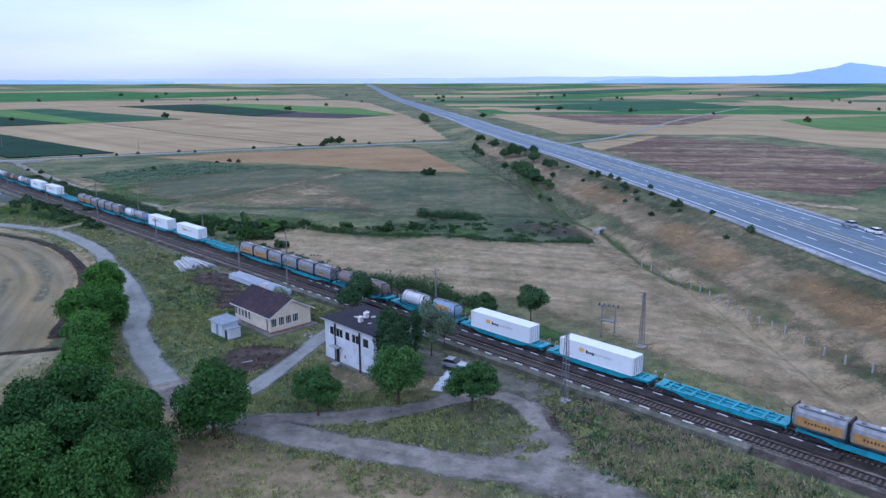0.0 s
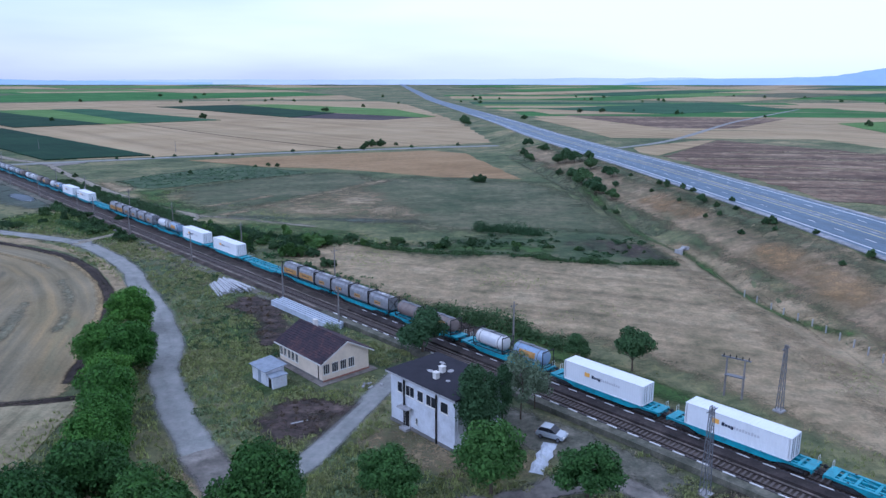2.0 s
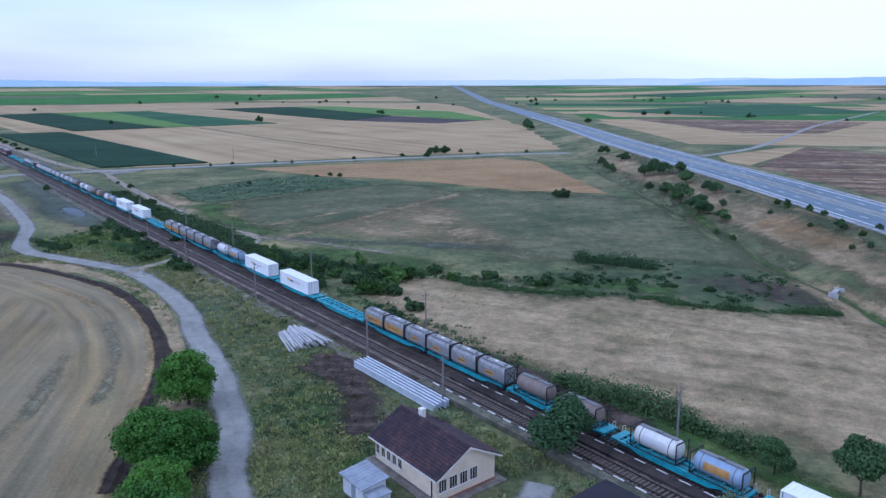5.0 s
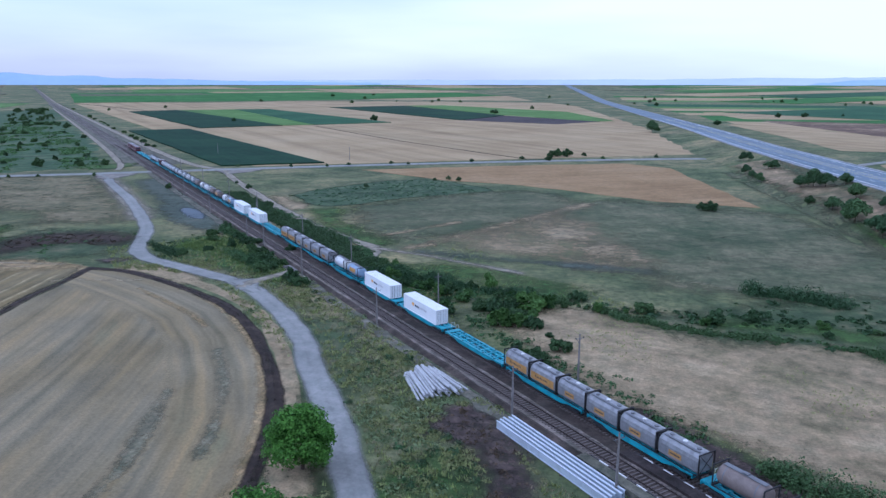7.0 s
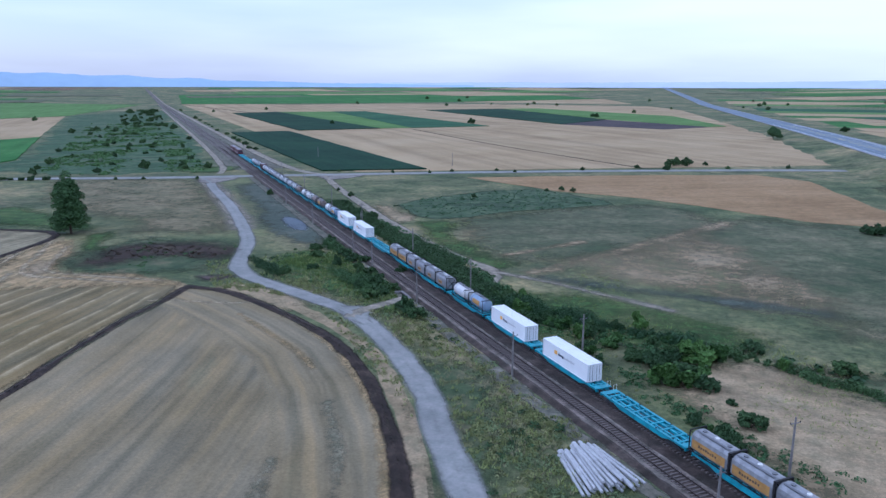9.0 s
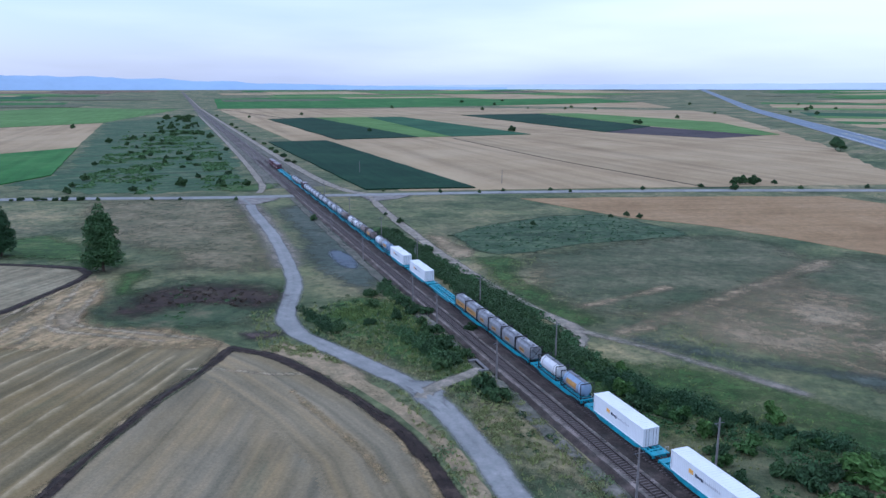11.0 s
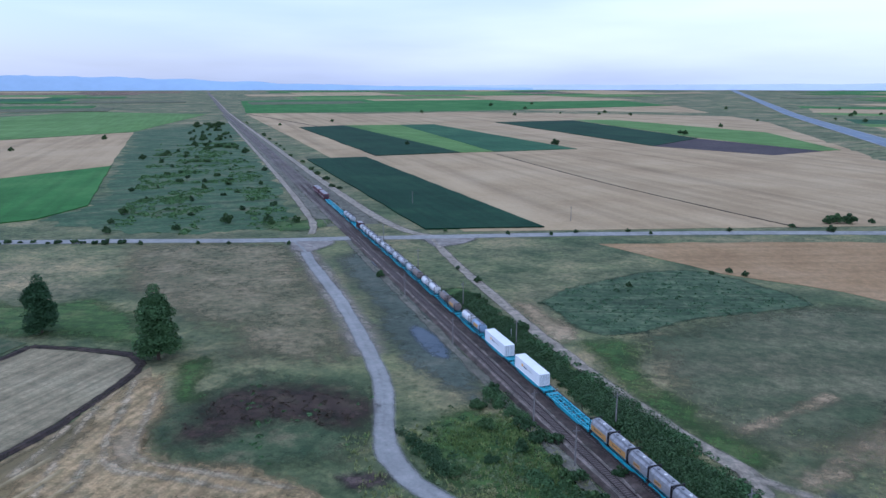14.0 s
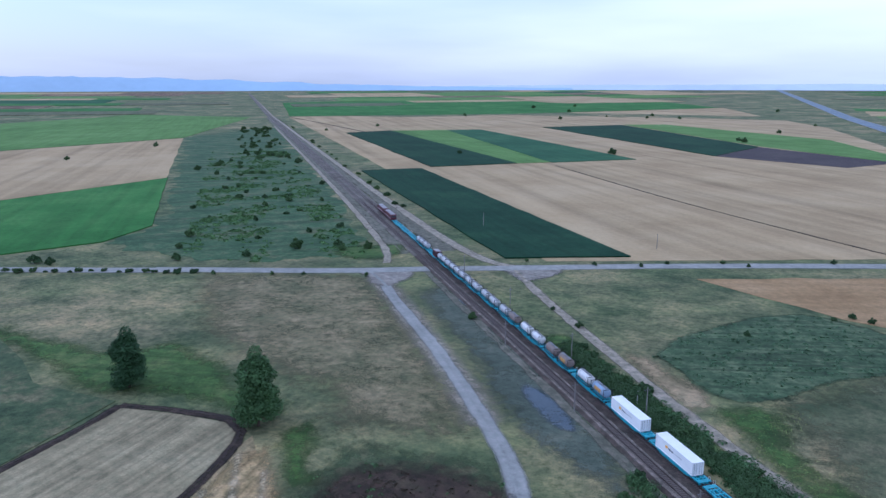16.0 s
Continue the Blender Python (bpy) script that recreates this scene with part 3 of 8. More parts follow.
def rough_outline(points, step=7.0, wobble=0.5, closed=True):
    """The outline with its sides cut up and made uneven."""
    out = []
    n = len(points)
    for k in range(n if closed else n - 1):
        a, b = Vector(points[k]).to_2d(), Vector(points[(k + 1) % n]).to_2d()
        d = b - a
        far = max(1.0, (a + b).length / 2 / 250)
        m = max(1, min(70, int(d.length / (step * far * (0.35 if wobble > 1 else 1.0)))))
        side = Vector((-d.y, d.x)).normalized() if d.length else Vector((0, 0))
        for i in range(m):
            p = a + d * (i / m)
            if i:
                p = p + side * wobble * far * (noise.noise((p.x * 0.09, p.y * 0.09, 3.0)) * 2.0 + noise.noise((p.x * 0.4, p.y * 0.4, 7.0)))
            out.append(p)
    return out


def field(points, mat, label, thick=0.12, wobble=0.2, name="field", category="field"):
    """A parcel of land: a slab as thick as its growth."""
    outline = rough_outline(points, wobble=wobble)
    area = sum(outline[k - 1].x * outline[k].y - outline[k].x * outline[k - 1].y for k in range(len(outline)))
    if area < 0:
        outline = outline[::-1]
    bm = bmesh.new()
    top = [bm.verts.new((p.x, p.y, thick + float(rise(p.x, p.y)))) for p in outline]
    low = [bm.verts.new((p.x, p.y, -0.3)) for p in outline]
    for tri in tessellate_polygon([[Vector((p.x, p.y, 0)) for p in outline]]):
        a, b, c = (outline[i] for i in tri)
        if abs((b - a).cross(c - a)) > 1e-6:
            bm.faces.new([top[i] for i in (tri if (b - a).cross(c - a) > 0 else tri[::-1])])
    for k in range(len(top)):
        j = (k + 1) % len(top)
        bm.faces.new((low[k], low[j], top[j], top[k]))
    return tagged(mesh_object(name, bm, mat), label, category, kind="structure")


def edge_distance(x, y, outline, closed=True):
    """Metres from the outline, positive inside; from an open line always negative."""
    best = np.full(np.shape(x), 1e9)
    inner = np.zeros(np.shape(x), bool)
    n = len(outline)
    for k in range(n if closed else n - 1):
        (x0, y0), (x1, y1) = outline[k], outline[(k + 1) % n]
        dx, dy = x1 - x0, y1 - y0
        t = np.clip(((x - x0) * dx + (y - y0) * dy) / (dx * dx + dy * dy + 1e-9), 0, 1)
        best = np.minimum(best, np.hypot(x - x0 - t * dx, y - y0 - t * dy))
        if closed:
            inner ^= ((y0 > y) != (y1 > y)) & (x < dx * (y - y0) / (dy + 1e-12) + x0)
    return np.where(inner, best, -best)


SHEETS = []


def soft_sheet(name, label, category, mat, line, closed, grow, fade, z, dense=1.15, least=0.8):
    """A sheet of growth or soil whose cover fades over some metres at its edge."""
    pts = [(q.x, q.y) for q in line]
    xy = np.array(pts)
    cell = max(least, fade / 4)
    reach = grow + fade * 0.8
    gx = np.arange(xy[:, 0].min() - reach, xy[:, 0].max() + reach + cell, cell)
    gy = np.arange(xy[:, 1].min() - reach, xy[:, 1].max() + reach + cell, cell)
    x0, x1, y0, y1 = gx[0], gx[-1], gy[0], gy[-1]
    while any(abs(z - q) < 0.0035 and x0 < b and x1 > a and y0 < d and y1 > c for q, a, b, c, d in SHEETS):
        z += 0.004
    SHEETS.append((z, x0, x1, y0, y1))
    X, Y = np.meshgrid(gx, gy)
    cov = np.clip(0.5 + (edge_distance(X, Y, pts, closed) + grow) / fade, -0.5, dense)
    Z = height(X.ravel(), Y.ravel()).reshape(X.shape) + z
    w = len(gx)
    idx = np.arange(X.size).reshape(X.shape)
    quads = np.stack([idx[:-1, :-1], idx[:-1, 1:], idx[1:, 1:], idx[1:, :-1]], -1).reshape(-1, 4)
    quads = quads[cov.ravel()[quads].max(1) > -0.12]
    used, inv = np.unique(quads, return_inverse=True)
    verts = np.stack([X.ravel(), Y.ravel(), Z.ravel()], 1)[used]
    me = raw_mesh(name, verts.tolist(), inv.reshape(-1, 4).tolist(), mat + "_soft")
    me.attributes.new("cover", "FLOAT", "POINT").data.foreach_set("value", cov.ravel()[used])
    me.update()
    return tagged(new(name, me), label, category, kind="structure")


def soft_patch(points, mat, label, z=0.06, name="grass_patch", category="grass", fade=6.0, dense=1.15, least=0.8):
    """A patch of growth that thins out at its edge."""
    return soft_sheet(name, label, category, mat, smooth_line([*points, points[0]], 3.0)[:-1], True, 0.0, fade, z, dense, least)


def soft_band(points, width, mat, label, z=0.06, name="grass_strip", category="grass", fade=3.0, dense=1.15):
    """A band of growth along a line that thins out at both sides."""
    return soft_sheet(name, label, category, mat, smooth_line(points, 3.0), False, width / 2, fade, z, dense)


def smooth_line(points, step=4.0):
    """A rounded line through the points."""
    p = [Vector(q).to_2d() for q in points]
    p = [2 * p[0] - p[1]] + p + [2 * p[-1] - p[-2]]
    out = []
    for k in range(1, len(p) - 2):
        a, b, c, d = p[k - 1:k + 3]
        m = max(1, int((c - b).length / step))
        for i in range(m):
            t = i / m
            out.append(0.5 * ((2 * b) + (c - a) * t + (2 * a - 5 * b + 4 * c - d) * t * t + (3 * b - a - 3 * c + d) * t ** 3))
    out.append(p[-2])
    return out


def strip(points, width, mat, label, z=0.07, name="road", category="road", wobble=0.25, step=4.0, drape=False, crown=0.05, offset=0.0, soft=False):
    """A band along a line: a road, a track or a furrow."""
    line = smooth_line(points, step)
    verts, faces, cover = [], [], []
    for k, q in enumerate(line):
        d = (line[min(k + 1, len(line) - 1)] - line[max(k - 1, 0)]).normalized()
        side = Vector((-d.y, d.x))
        wl = width / 2 + wobble * noise.noise((q.x * 0.21, q.y * 0.21, 1.0))
        wr = width / 2 + wobble * noise.noise((q.x * 0.21, q.y * 0.21, 8.0))
        if soft:
            lane = ((wl * 1.6, -0.004, -0.5), (wl * 0.60, 0.0, 1.2), (0.0, crown, 0.84), (-wr * 0.60, 0.0, 1.2), (-wr * 1.6, -0.004, -0.5))
        else:
            lane = ((wl, -0.3, 1), (wl - 0.02, 0.0, 1), (0.0, crown, 1), (-wr + 0.02, 0.0, 1), (-wr, -0.3, 1))
        for off, dz, cov in lane:
            s = q + side * (off + offset)
            verts.append((s.x, s.y, z + dz + float(rise(s.x, s.y)) * 1.02 + (float(road_lift(s.y)) if drape else 0.0)))
            cover.append(cov)
        if k:
            b = (k - 1) * 5
            faces += [(b + i, b + i + 1, b + i + 6, b + i + 5) for i in range(4)]
    me = raw_mesh(name, verts, faces, mat + "_soft" if soft else mat)
    if soft:
        me.attributes.new("cover", "FLOAT", "POINT").data.foreach_set("value", cover)
        me.update()
    return tagged(new(name, me), label, category, kind="structure")

# ---- fields ----
field([(-225, 406), (-455, 640), (-1228, 1402), (-837, 1743), (-430, 2300), (-150, 1500), (-22, 800), (0, 640), (14, 545)], "straw", "broad straw-coloured stubble field in long strips", 0.10)
field([(-479, 631), (-443, 670), (-196, 430), (-242, 402)], "dark_crop", "dark green crop field in a straight-edged block", 0.7)
field([(-781, 1016), (-751, 1092), (-386, 748), (-442, 685)], "dark_crop", "dark green crop strip between stubble fields", 0.7)
field([(-751, 1092), (-680, 1146), (-362, 772), (-386, 748)], "light_crop", "light green crop strip beside darker crops", 0.5)
field([(-680, 1146), (-638, 1184), (-298, 836), (-360, 770)], "teal_crop", "blue-green crop strip beside stubble", 0.6)
field([(-572, 1289), (-473, 1418), (-209, 1045), (-236, 906)], "dark_crop", "long dark green crop strip near the highway", 0.7)
field([(-209, 1045), (-75, 920), (-117, 853), (-236, 906)], "purple", "dark purplish bare soil strip", 0.2)
field([(-473, 1430), (-408, 1468), (-140, 1200), (-60, 940), (-78, 922), (-205, 1050)], "light_crop", "light green crop strip beside the highway", 0.5)
field([(-1240, 1420), (-1784, 2015), (-1490, 3000), (-700, 2700), (-440, 2300), (-837, 1760)], "green_crop", "wide green field far off by the railway", 0.4)
field([(-586, 388), (-585, 518), (-434, 379), (-421, 340), (-437, 302), (-520, 250), (-700, 260)], "green_crop", "bright green crop field beside the scrub", 0.5)
field([(-940, 560), (-915, 826), (-589, 520), (-590, 388), (-720, 270), (-1100, 300)], "straw", "pale straw field between green fields", 0.1)
field([(-1502, 900), (-1588, 1280), (-1282, 1342), (-920, 830), (-944, 565), (-1300, 450)], "light_crop", "light green field far beyond the scrub", 0.4)
field([(-165, 407), (-110, 438), (-38, 473), (-14, 455), (12, 337), (-23, 342), (-78, 372), (-115, 379)], "orange", "orange-brown tilled field by the crossing road", 0.10, 0.8)
soft_patch([(-159.8, 320.2), (-156.9, 337.8), (-146, 358), (-135.9, 372.3), (-119, 377.8), (-89.5, 357.3), (-90.4, 348.4), (-104, 335.7), (-118.5, 320.9), (-129.3, 303.5), (-140.3, 299.7)], "weed_crop", "bumpy green weedy field", 0.12, "weedy_field", "field", 2.4)
soft_patch([(-125, 304), (-104, 332), (-88.5, 347), (-69, 353), (-52, 325), (-75, 272), (-98, 256), (-113, 271)], "olive", "greenish olive fallow field", 0.075, "fallow_field", "field", 14.0)
soft_patch([(-52, 193), (-39, 203), (-7, 199), (41, 185), (48, 156), (54, 124), (58, 98), (51, 84), (37, 100), (18, 128), (2, 139), (-15, 152), (-38, 168)], "straw_dry", "dry pale grass field beside the railway", 0.05, "dry_field", "field", 7.0)
field([(-153.5, 202.5), (-141, 202.3), (-121.3, 193.4), (-106.4, 184.5), (-94.5, 173), (-84.6, 160), (-76.1, 145.6), (-70, 129), (-64.5, 112), (-66, 106), (-100, 100), (-126, 97), (-132, 120), (-138.6, 149), (-147.6, 177)], "straw_near", "pale harvested stubble field ringed by turned earth", 0.08, 0.3)
field([(-59.5, 107), (-69, 104.2), (-100, 98.4), (-126, 95.5), (-132, 30), (-70, 10), (-60, 60), (-57, 88)], "straw_near", "pale stubble field beyond the dark furrow", 0.08, 0.5)
field([(-159, 206), (-166, 206), (-183, 202), (-190, 199), (-211, 220), (-224, 232), (-222, 222), (-215, 205), (-212, 180), (-205, 120), (-190, 70), (-130, 85), (-127, 100), (-139.6, 149), (-148.6, 177), (-152.5, 196), (-154.5, 204.5)], "straw_swath", "yellow stubble field with straw swaths", 0.08, 0.8)
field([(-260.3, 227.3), (-246, 231.4), (-232.7, 233.8), (-226.5, 231), (-221.8, 218), (-217.7, 203), (-215, 190), (-210.5, 120), (-252, 120), (-255, 196)], "straw_near", "small pale stubble field with a dark furrow edge", 0.08, 0.3)
field([(-345, 245), (-309, 234), (-291, 226), (-264, 229), (-258, 198), (-256, 120), (-345, 120)], "teal_grass", "grey-green cropped field", 0.15)
soft_patch([(-192.7, 205.7), (-199.8, 210.4), (-202.2, 222.4), (-200.5, 236.4), (-192.9, 240.1), (-173, 243.2), (-163, 228.7), (-161.8, 218), (-170.8, 208.5), (-184.3, 204.7)], "teal_grass", "rank green grass round the reeds", 0.085, "grass_patch", "grass", 9.0)
soft_patch([(-192.3, 210.7), (-198, 224.5), (-194.9, 231.3), (-188.2, 236.8), (-175.7, 238.6), (-168, 235), (-166, 226), (-174.2, 227.5), (-182.2, 223.5), (-184.3, 218.1), (-187.5, 210.7)], "maroon_reeds", "low maroon-brown reed patch in the meadow", 0.130, "reed_bed", "reeds", 9.0, 0.95)
soft_patch([(-206.4, 222.3), (-219.3, 237), (-217.2, 242.1), (-209.2, 234.5), (-205.7, 227), (-200.1, 223.4)], "grass_green", "bright green grass at a wet hollow", 0.12, "grass_strip", "grass", 5.0)
soft_patch([(-340, 246), (-296, 246), (-286.3, 253.6), (-283.7, 263), (-269, 258), (-255.6, 255), (-240, 246), (-228, 246), (-226, 241), (-245, 240), (-262, 237), (-277, 231), (-310, 238), (-340, 242)], "grass_green", "bright green grass along a ditch", 0.12, "grass_strip", "grass", 7.0)
soft_patch([(-36, 203), (-21.7, 201.9), (-14.2, 208.4), (-2.2, 214.4), (11.4, 224), (33, 220), (39, 200), (36, 184), (18.5, 185), (12.6, 188.4), (4.5, 191.5), (-5.7, 192.4), (-13.7, 192), (-26, 195)], "teal_grass", "green damp grass by the hedge", 0.10, "grass_patch", "grass", 9.0)
soft_band([(-16, 201), (-8, 200), (0, 201), (8, 198)], 4.0, "grass_green", "bright green damp grass by the hedge", 0.115, "grass_strip", "grass", 5.0)
soft_patch([(17, 206), (24, 211), (33, 204), (37, 192), (28, 195)], "dug_soil", "brown brambles near a culvert", 0.12, "bramble_patch", "scrub", 7.0, 0.45)
soft_band([(-84, 240), (-68.3, 238.6), (-48.3, 236.7), (-27.8, 235.4)], 3.0, "slate_field", "grey band of flattened grass", 0.10, "grass_strip", "grass", 6.0, 0.8)
soft_patch([(-138.9, 290.9), (-130.1, 298.3), (-123.2, 276.6), (-109.9, 262.2), (-97, 248), (-104.1, 247), (-115.8, 261.1), (-130.1, 278.5)], "grass_green", "green weeds along the dirt track", 0.1, "grass_strip", "grass", 8.0, 0.85)
soft_patch([(-167, 316.7), (-155.3, 310.2), (-143.9, 297.9), (-144, 291.4), (-159, 304.5)], "straw_dry", "bare brownish ground by the dirt track", 0.1, "bare_soil", "soil", 6.0)
soft_patch([(-90, 183), (-80, 182.5), (-72, 167.5), (-66, 150), (-70, 148), (-78.5, 164.6)], "teal_grass", "blue-green weeds beside the gravel track", 0.075, "grass_patch", "grass", 7.0)
soft_patch([(-58, 126), (-48, 128), (-42, 118), (-37, 110), (-34, 112), (-40, 124), (-47, 138), (-55, 138)], "grass_green", "green rank grass above the garden", 0.072, "grass_patch", "grass", 7.0, 0.8)
soft_patch([(-158.7, 211.1), (-152.2, 215), (-150.1, 212.8), (-154.2, 208.9)], "dug_soil", "dark weedy soil by the gravel track", 0.1, "bare_soil", "soil", 3.0)
soft_patch([(-318, 384), (-302, 372), (-286, 379), (-296, 402)], "grass_green", "bright green weeds beside the crossing", 0.100, "grass_strip", "grass")
soft_patch([(-150, 230), (-118, 214), (-108, 206), (-98, 203), (-103, 212), (-124, 228), (-140, 243)], "grass_green", "green hollow with rank grass beside the railway", 0.082, "grass_strip", "grass")
field([(242, 690), (431, 715), (700, 640), (300, 440), (262, 470), (256, 540)], "straw", "pale straw field east of the highway", 0.1)
field([(100, 445), (172, 568), (243, 446), (221, 355), (179, 289), (150, 262), (119, 283), (115, 338), (106, 400)], "plough", "brown ploughed field in uneven bands", 0.1, 1.5)
field([(95, 500), (150, 560), (170, 570), (140, 515), (98, 447), (92, 470)], "straw", "small straw patch by the highway", 0.12)
for pts, w in (([(118, 395), (150, 390), (190, 378), (228, 366)], 5.0), ([(122, 350), (150, 343), (185, 330)], 3.0), ([(112, 430), (160, 432), (215, 420)], 4.0), ([(150, 470), (190, 474), (228, 462)], 4.0), ([(170, 310), (192, 322), (214, 346)], 3.0)):
    soft_band(pts, w, "straw_dry", "pale straw streak in the ploughed field", 0.16, "straw_patch", "straw", 6.0, 0.8)
soft_band([(108, 262), (122, 246), (135, 236)], 6.0, "swath_pale", "pale gravelly patch beside the highway", 0.16, "bare_soil", "soil", 6.0, 0.8)
field([(60, 900), (108, 957), (157, 690), (95, 640)], "straw", "straw field beside the highway", 0.1)
field([(108, 1000), (366, 918), (235, 715), (169, 714), (112, 955)], "plough", "dark brown ploughed field", 0.1)
field([(373, 807), (555, 915), (700, 800), (380, 610), (337, 642)], "light_crop", "light green crop field", 0.4)
field([(94, 1244), (518, 1699), (509, 1232), (255, 1046)], "teal_crop", "blue-green crop field", 0.4)
field([(60, 1250), (90, 1250), (250, 1044), (94, 1030)], "straw", "straw field strip", 0.1)
field([(672, 1693), (1013, 1679), (628, 1037), (584, 1229)], "straw", "straw field far off", 0.1)
# parcels out to the horizon
rng = random.Random(5)
FAR = ["straw"] * 6 + ["green_crop"] * 3 + ["teal_crop"] * 2 + ["light_crop"] * 2 + ["olive"] * 3 + ["plough"]
FAR_LABEL = {"straw": "distant straw-coloured field", "green_crop": "distant green field", "teal_crop": "distant blue-green field",
             "light_crop": "distant light green field", "olive": "distant olive fallow field", "plough": "distant brown ploughed field"}
s0 = -200.0
while s0 < 4300:
    ds = rng.uniform(150, 330)
    n0 = -3400.0 + rng.uniform(0, 200)
    while n0 < 4200:
        dn = rng.uniform(260, 700)
        c = along(s0 + ds / 2, n0 + dn / 2)
        d = c.x - float(road_x(c.y))
        corners = [along(s0, n0), along(s0 + ds, n0), along(s0 + ds, n0 + dn), along(s0, n0 + dn)]
        gap = [q.x - float(road_x(q.y)) for q in corners]
        clear_rail = n0 > 112 or n0 + dn < 55
        clear_road = min(gap) > 45 or max(gap) < -50
        between = n0 > 100 and max(gap) < 0
        known = (between and s0 < 2350) or (n0 + dn < 60 and n0 > -1100 and s0 < 1820) or (d > 0 and c.y < 1750 and c.x < 1050 and c.y > 0)
        if clear_rail and clear_road and not known and c.length < 4600 and (s0 > 700 or abs(n0) > 800) and s0 + ds < 4400:
            m = rng.choice(FAR)
            field([q.to_2d() for q in corners], m, FAR_LABEL[m], 1.0, 0.5)
        n0 += dn + rng.uniform(0, 8)
    s0 += ds + rng.uniform(0, 6)

re = random.Random(9)
y0 = 590.0
while y0 < 2300:
    dy = re.uniform(45, 120) * (1 + y0 / 1800)
    x0 = float(road_x(y0)) + 60
    while x0 < 1500:
        dx = re.uniform(250, 700)
        m = re.choice(FAR)
        field([(x0, y0), (x0 + dx, y0 - dx * 0.06), (x0 + dx, y0 + dy - dx * 0.06 - 6), (x0 - 8, y0 + dy - 6)], m, FAR_LABEL[m], re.choice((0.04, 0.05, 0.06)), 0.4)
        x0 += dx + 5
    y0 += dy

# the green scrubby common, and smaller patches of ground
field([(-300, 385), (-296, 378), (-352, 336), (-418, 338), (-432, 382), (-583, 522), (-920, 832), (-985, 1060), (-960, 1075), (-640, 735), (-460, 560)], "scrub", "green scrubby common with dry patches beside the railway", 0.06, 2.5, "common", "scrub")
soft_patch([(-55, 147.5), (-53.5, 154), (-48.7, 155.5), (-44.4, 150), (-41, 139), (-37.5, 129), (-42.5, 126.5), (-44, 134), (-47, 142)], "dug_soil", "purplish dug soil with debris near the beams", 0.084, "bare_soil", "soil", 4.5, 0.85)
soft_patch([(13, 79), (15, 86.5), (21, 89), (28, 84), (31, 79), (23, 74.5), (15, 75)], "dug_soil", "brown dug earth with brambles beside the track", 0.106, "bramble_patch", "scrub", 4.0)
soft_patch([(-19, 81.5), (-9, 81.8), (-1, 84), (5, 88), (9.5, 84), (11, 76), (6, 72), (-3, 75), (-11, 78)], "olive", "rough grass island between the tracks", 0.068, "grass_patch", "grass", 3.0)
soft_patch([(-243, 338), (-242, 350), (-205.1, 316.7), (-178.5, 291.4), (-158, 264), (-148, 250), (-160, 253), (-181.1, 270.1), (-202.1, 295.3), (-224.5, 317.4)], "slate_field", "grey-green damp rough ground by the railway", 0.05, "rough_ground", "ground", 8.0, 0.95)
soft_patch([(-50, 83), (-40, 60), (-10, 55), (5, 62), (-6, 71), (-16, 74.5), (-25, 78), (-33, 82), (-38, 88)], "straw_dry", "dry trampled grass beside the track", 0.062, "grass_patch", "grass", 5.0)
soft_patch([(-20, 224), (10, 216), (30, 210), (34, 245), (26, 300), (10, 328), (-40, 338), (-60, 300), (-40, 250)], "olive", "olive meadow with dry streaks", 0.059, "meadow", "meadow", 16.0)
soft_patch([(-85, 262), (-58, 246), (-30, 240), (-48, 290), (-70, 322)], "straw_dry", "dry streaked meadow patch", 0.066, "meadow", "meadow", 16.0, 0.5)

soft_band([along(358, 93), along(300, 93.5), along(262, 95), along(230, 94), along(214, 93)], 7.0, "grass_green", "dark green rank scrub between the train and a dirt track", 0.10, "scrub_strip", "scrub", 4.0)
soft_band([along(122, 92), along(90, 93), along(56, 93)], 4.5, "grass_green", "strip of green weeds beside the train", 0.06, "weed_strip", "weeds", 3.0)

soft_band([along(222, 58), along(190, 59), along(160, 60), along(130, 57), along(112, 50), along(95, 46)], 17.0, "verge", "pale green rough grass between track and railway", 0.05, "grass_verge", "grass", 7.0)
strip([along(476, 93), along(560, 93), along(800, 92), along(1300, 91), along(1850, 91)], 9.0, "yard", "grey stony ground along the railway", 0.07, "stony_ground", "ground", 2.5, 5.0, soft=True)
strip([along(476, 73.5), along(560, 74), along(800, 74.5), along(1300, 75), along(1850, 75)], 6.0, "yard", "grey stony ground along the railway", 0.06, "stony_ground", "ground", 2.0, 5.0, soft=True)

strip([(-148, 208), (-138, 206), (-119, 197.5), (-102, 186.5), (-89, 172), (-79.5, 158), (-71.5, 143), (-65, 128), (-60, 114)], 5.5, "straw_dry", "dry grass verge between furrow and gravel track", 0.045, "grass_verge", "grass", 1.0, 3.0, soft=True)

soft_patch([(-330, 322), (-285, 345), (-262, 334), (-232, 304), (-207, 278), (-190, 258), (-206, 250), (-226, 262), (-252, 268), (-290, 286)], "dry_meadow", "tan and olive dry meadow below the crossing road", 0.055, "meadow", "meadow", 16.0, 0.85)
soft_band([(-272, 350), (-258, 337), (-230, 309.5), (-205, 284.5), (-185, 263)], 7.0, "dirt", "bare brownish margins of the gravel track", 0.075, "bare_soil", "soil", 5.0, 0.62)
soft_patch([(-292, 356), (-281, 362), (-268, 366), (-262, 358), (-262, 343), (-270, 343), (-277, 350)], "yard_gravel", "pale gravel where the track meets the crossing road", 0.125, "track", "road", 3.0)
soft_patch([(-240, 389), (-228, 396), (-216, 398), (-214, 386), (-221, 373), (-228, 378)], "yard_gravel", "pale gravel beside the level crossing", 0.125, "track", "road", 3.0)
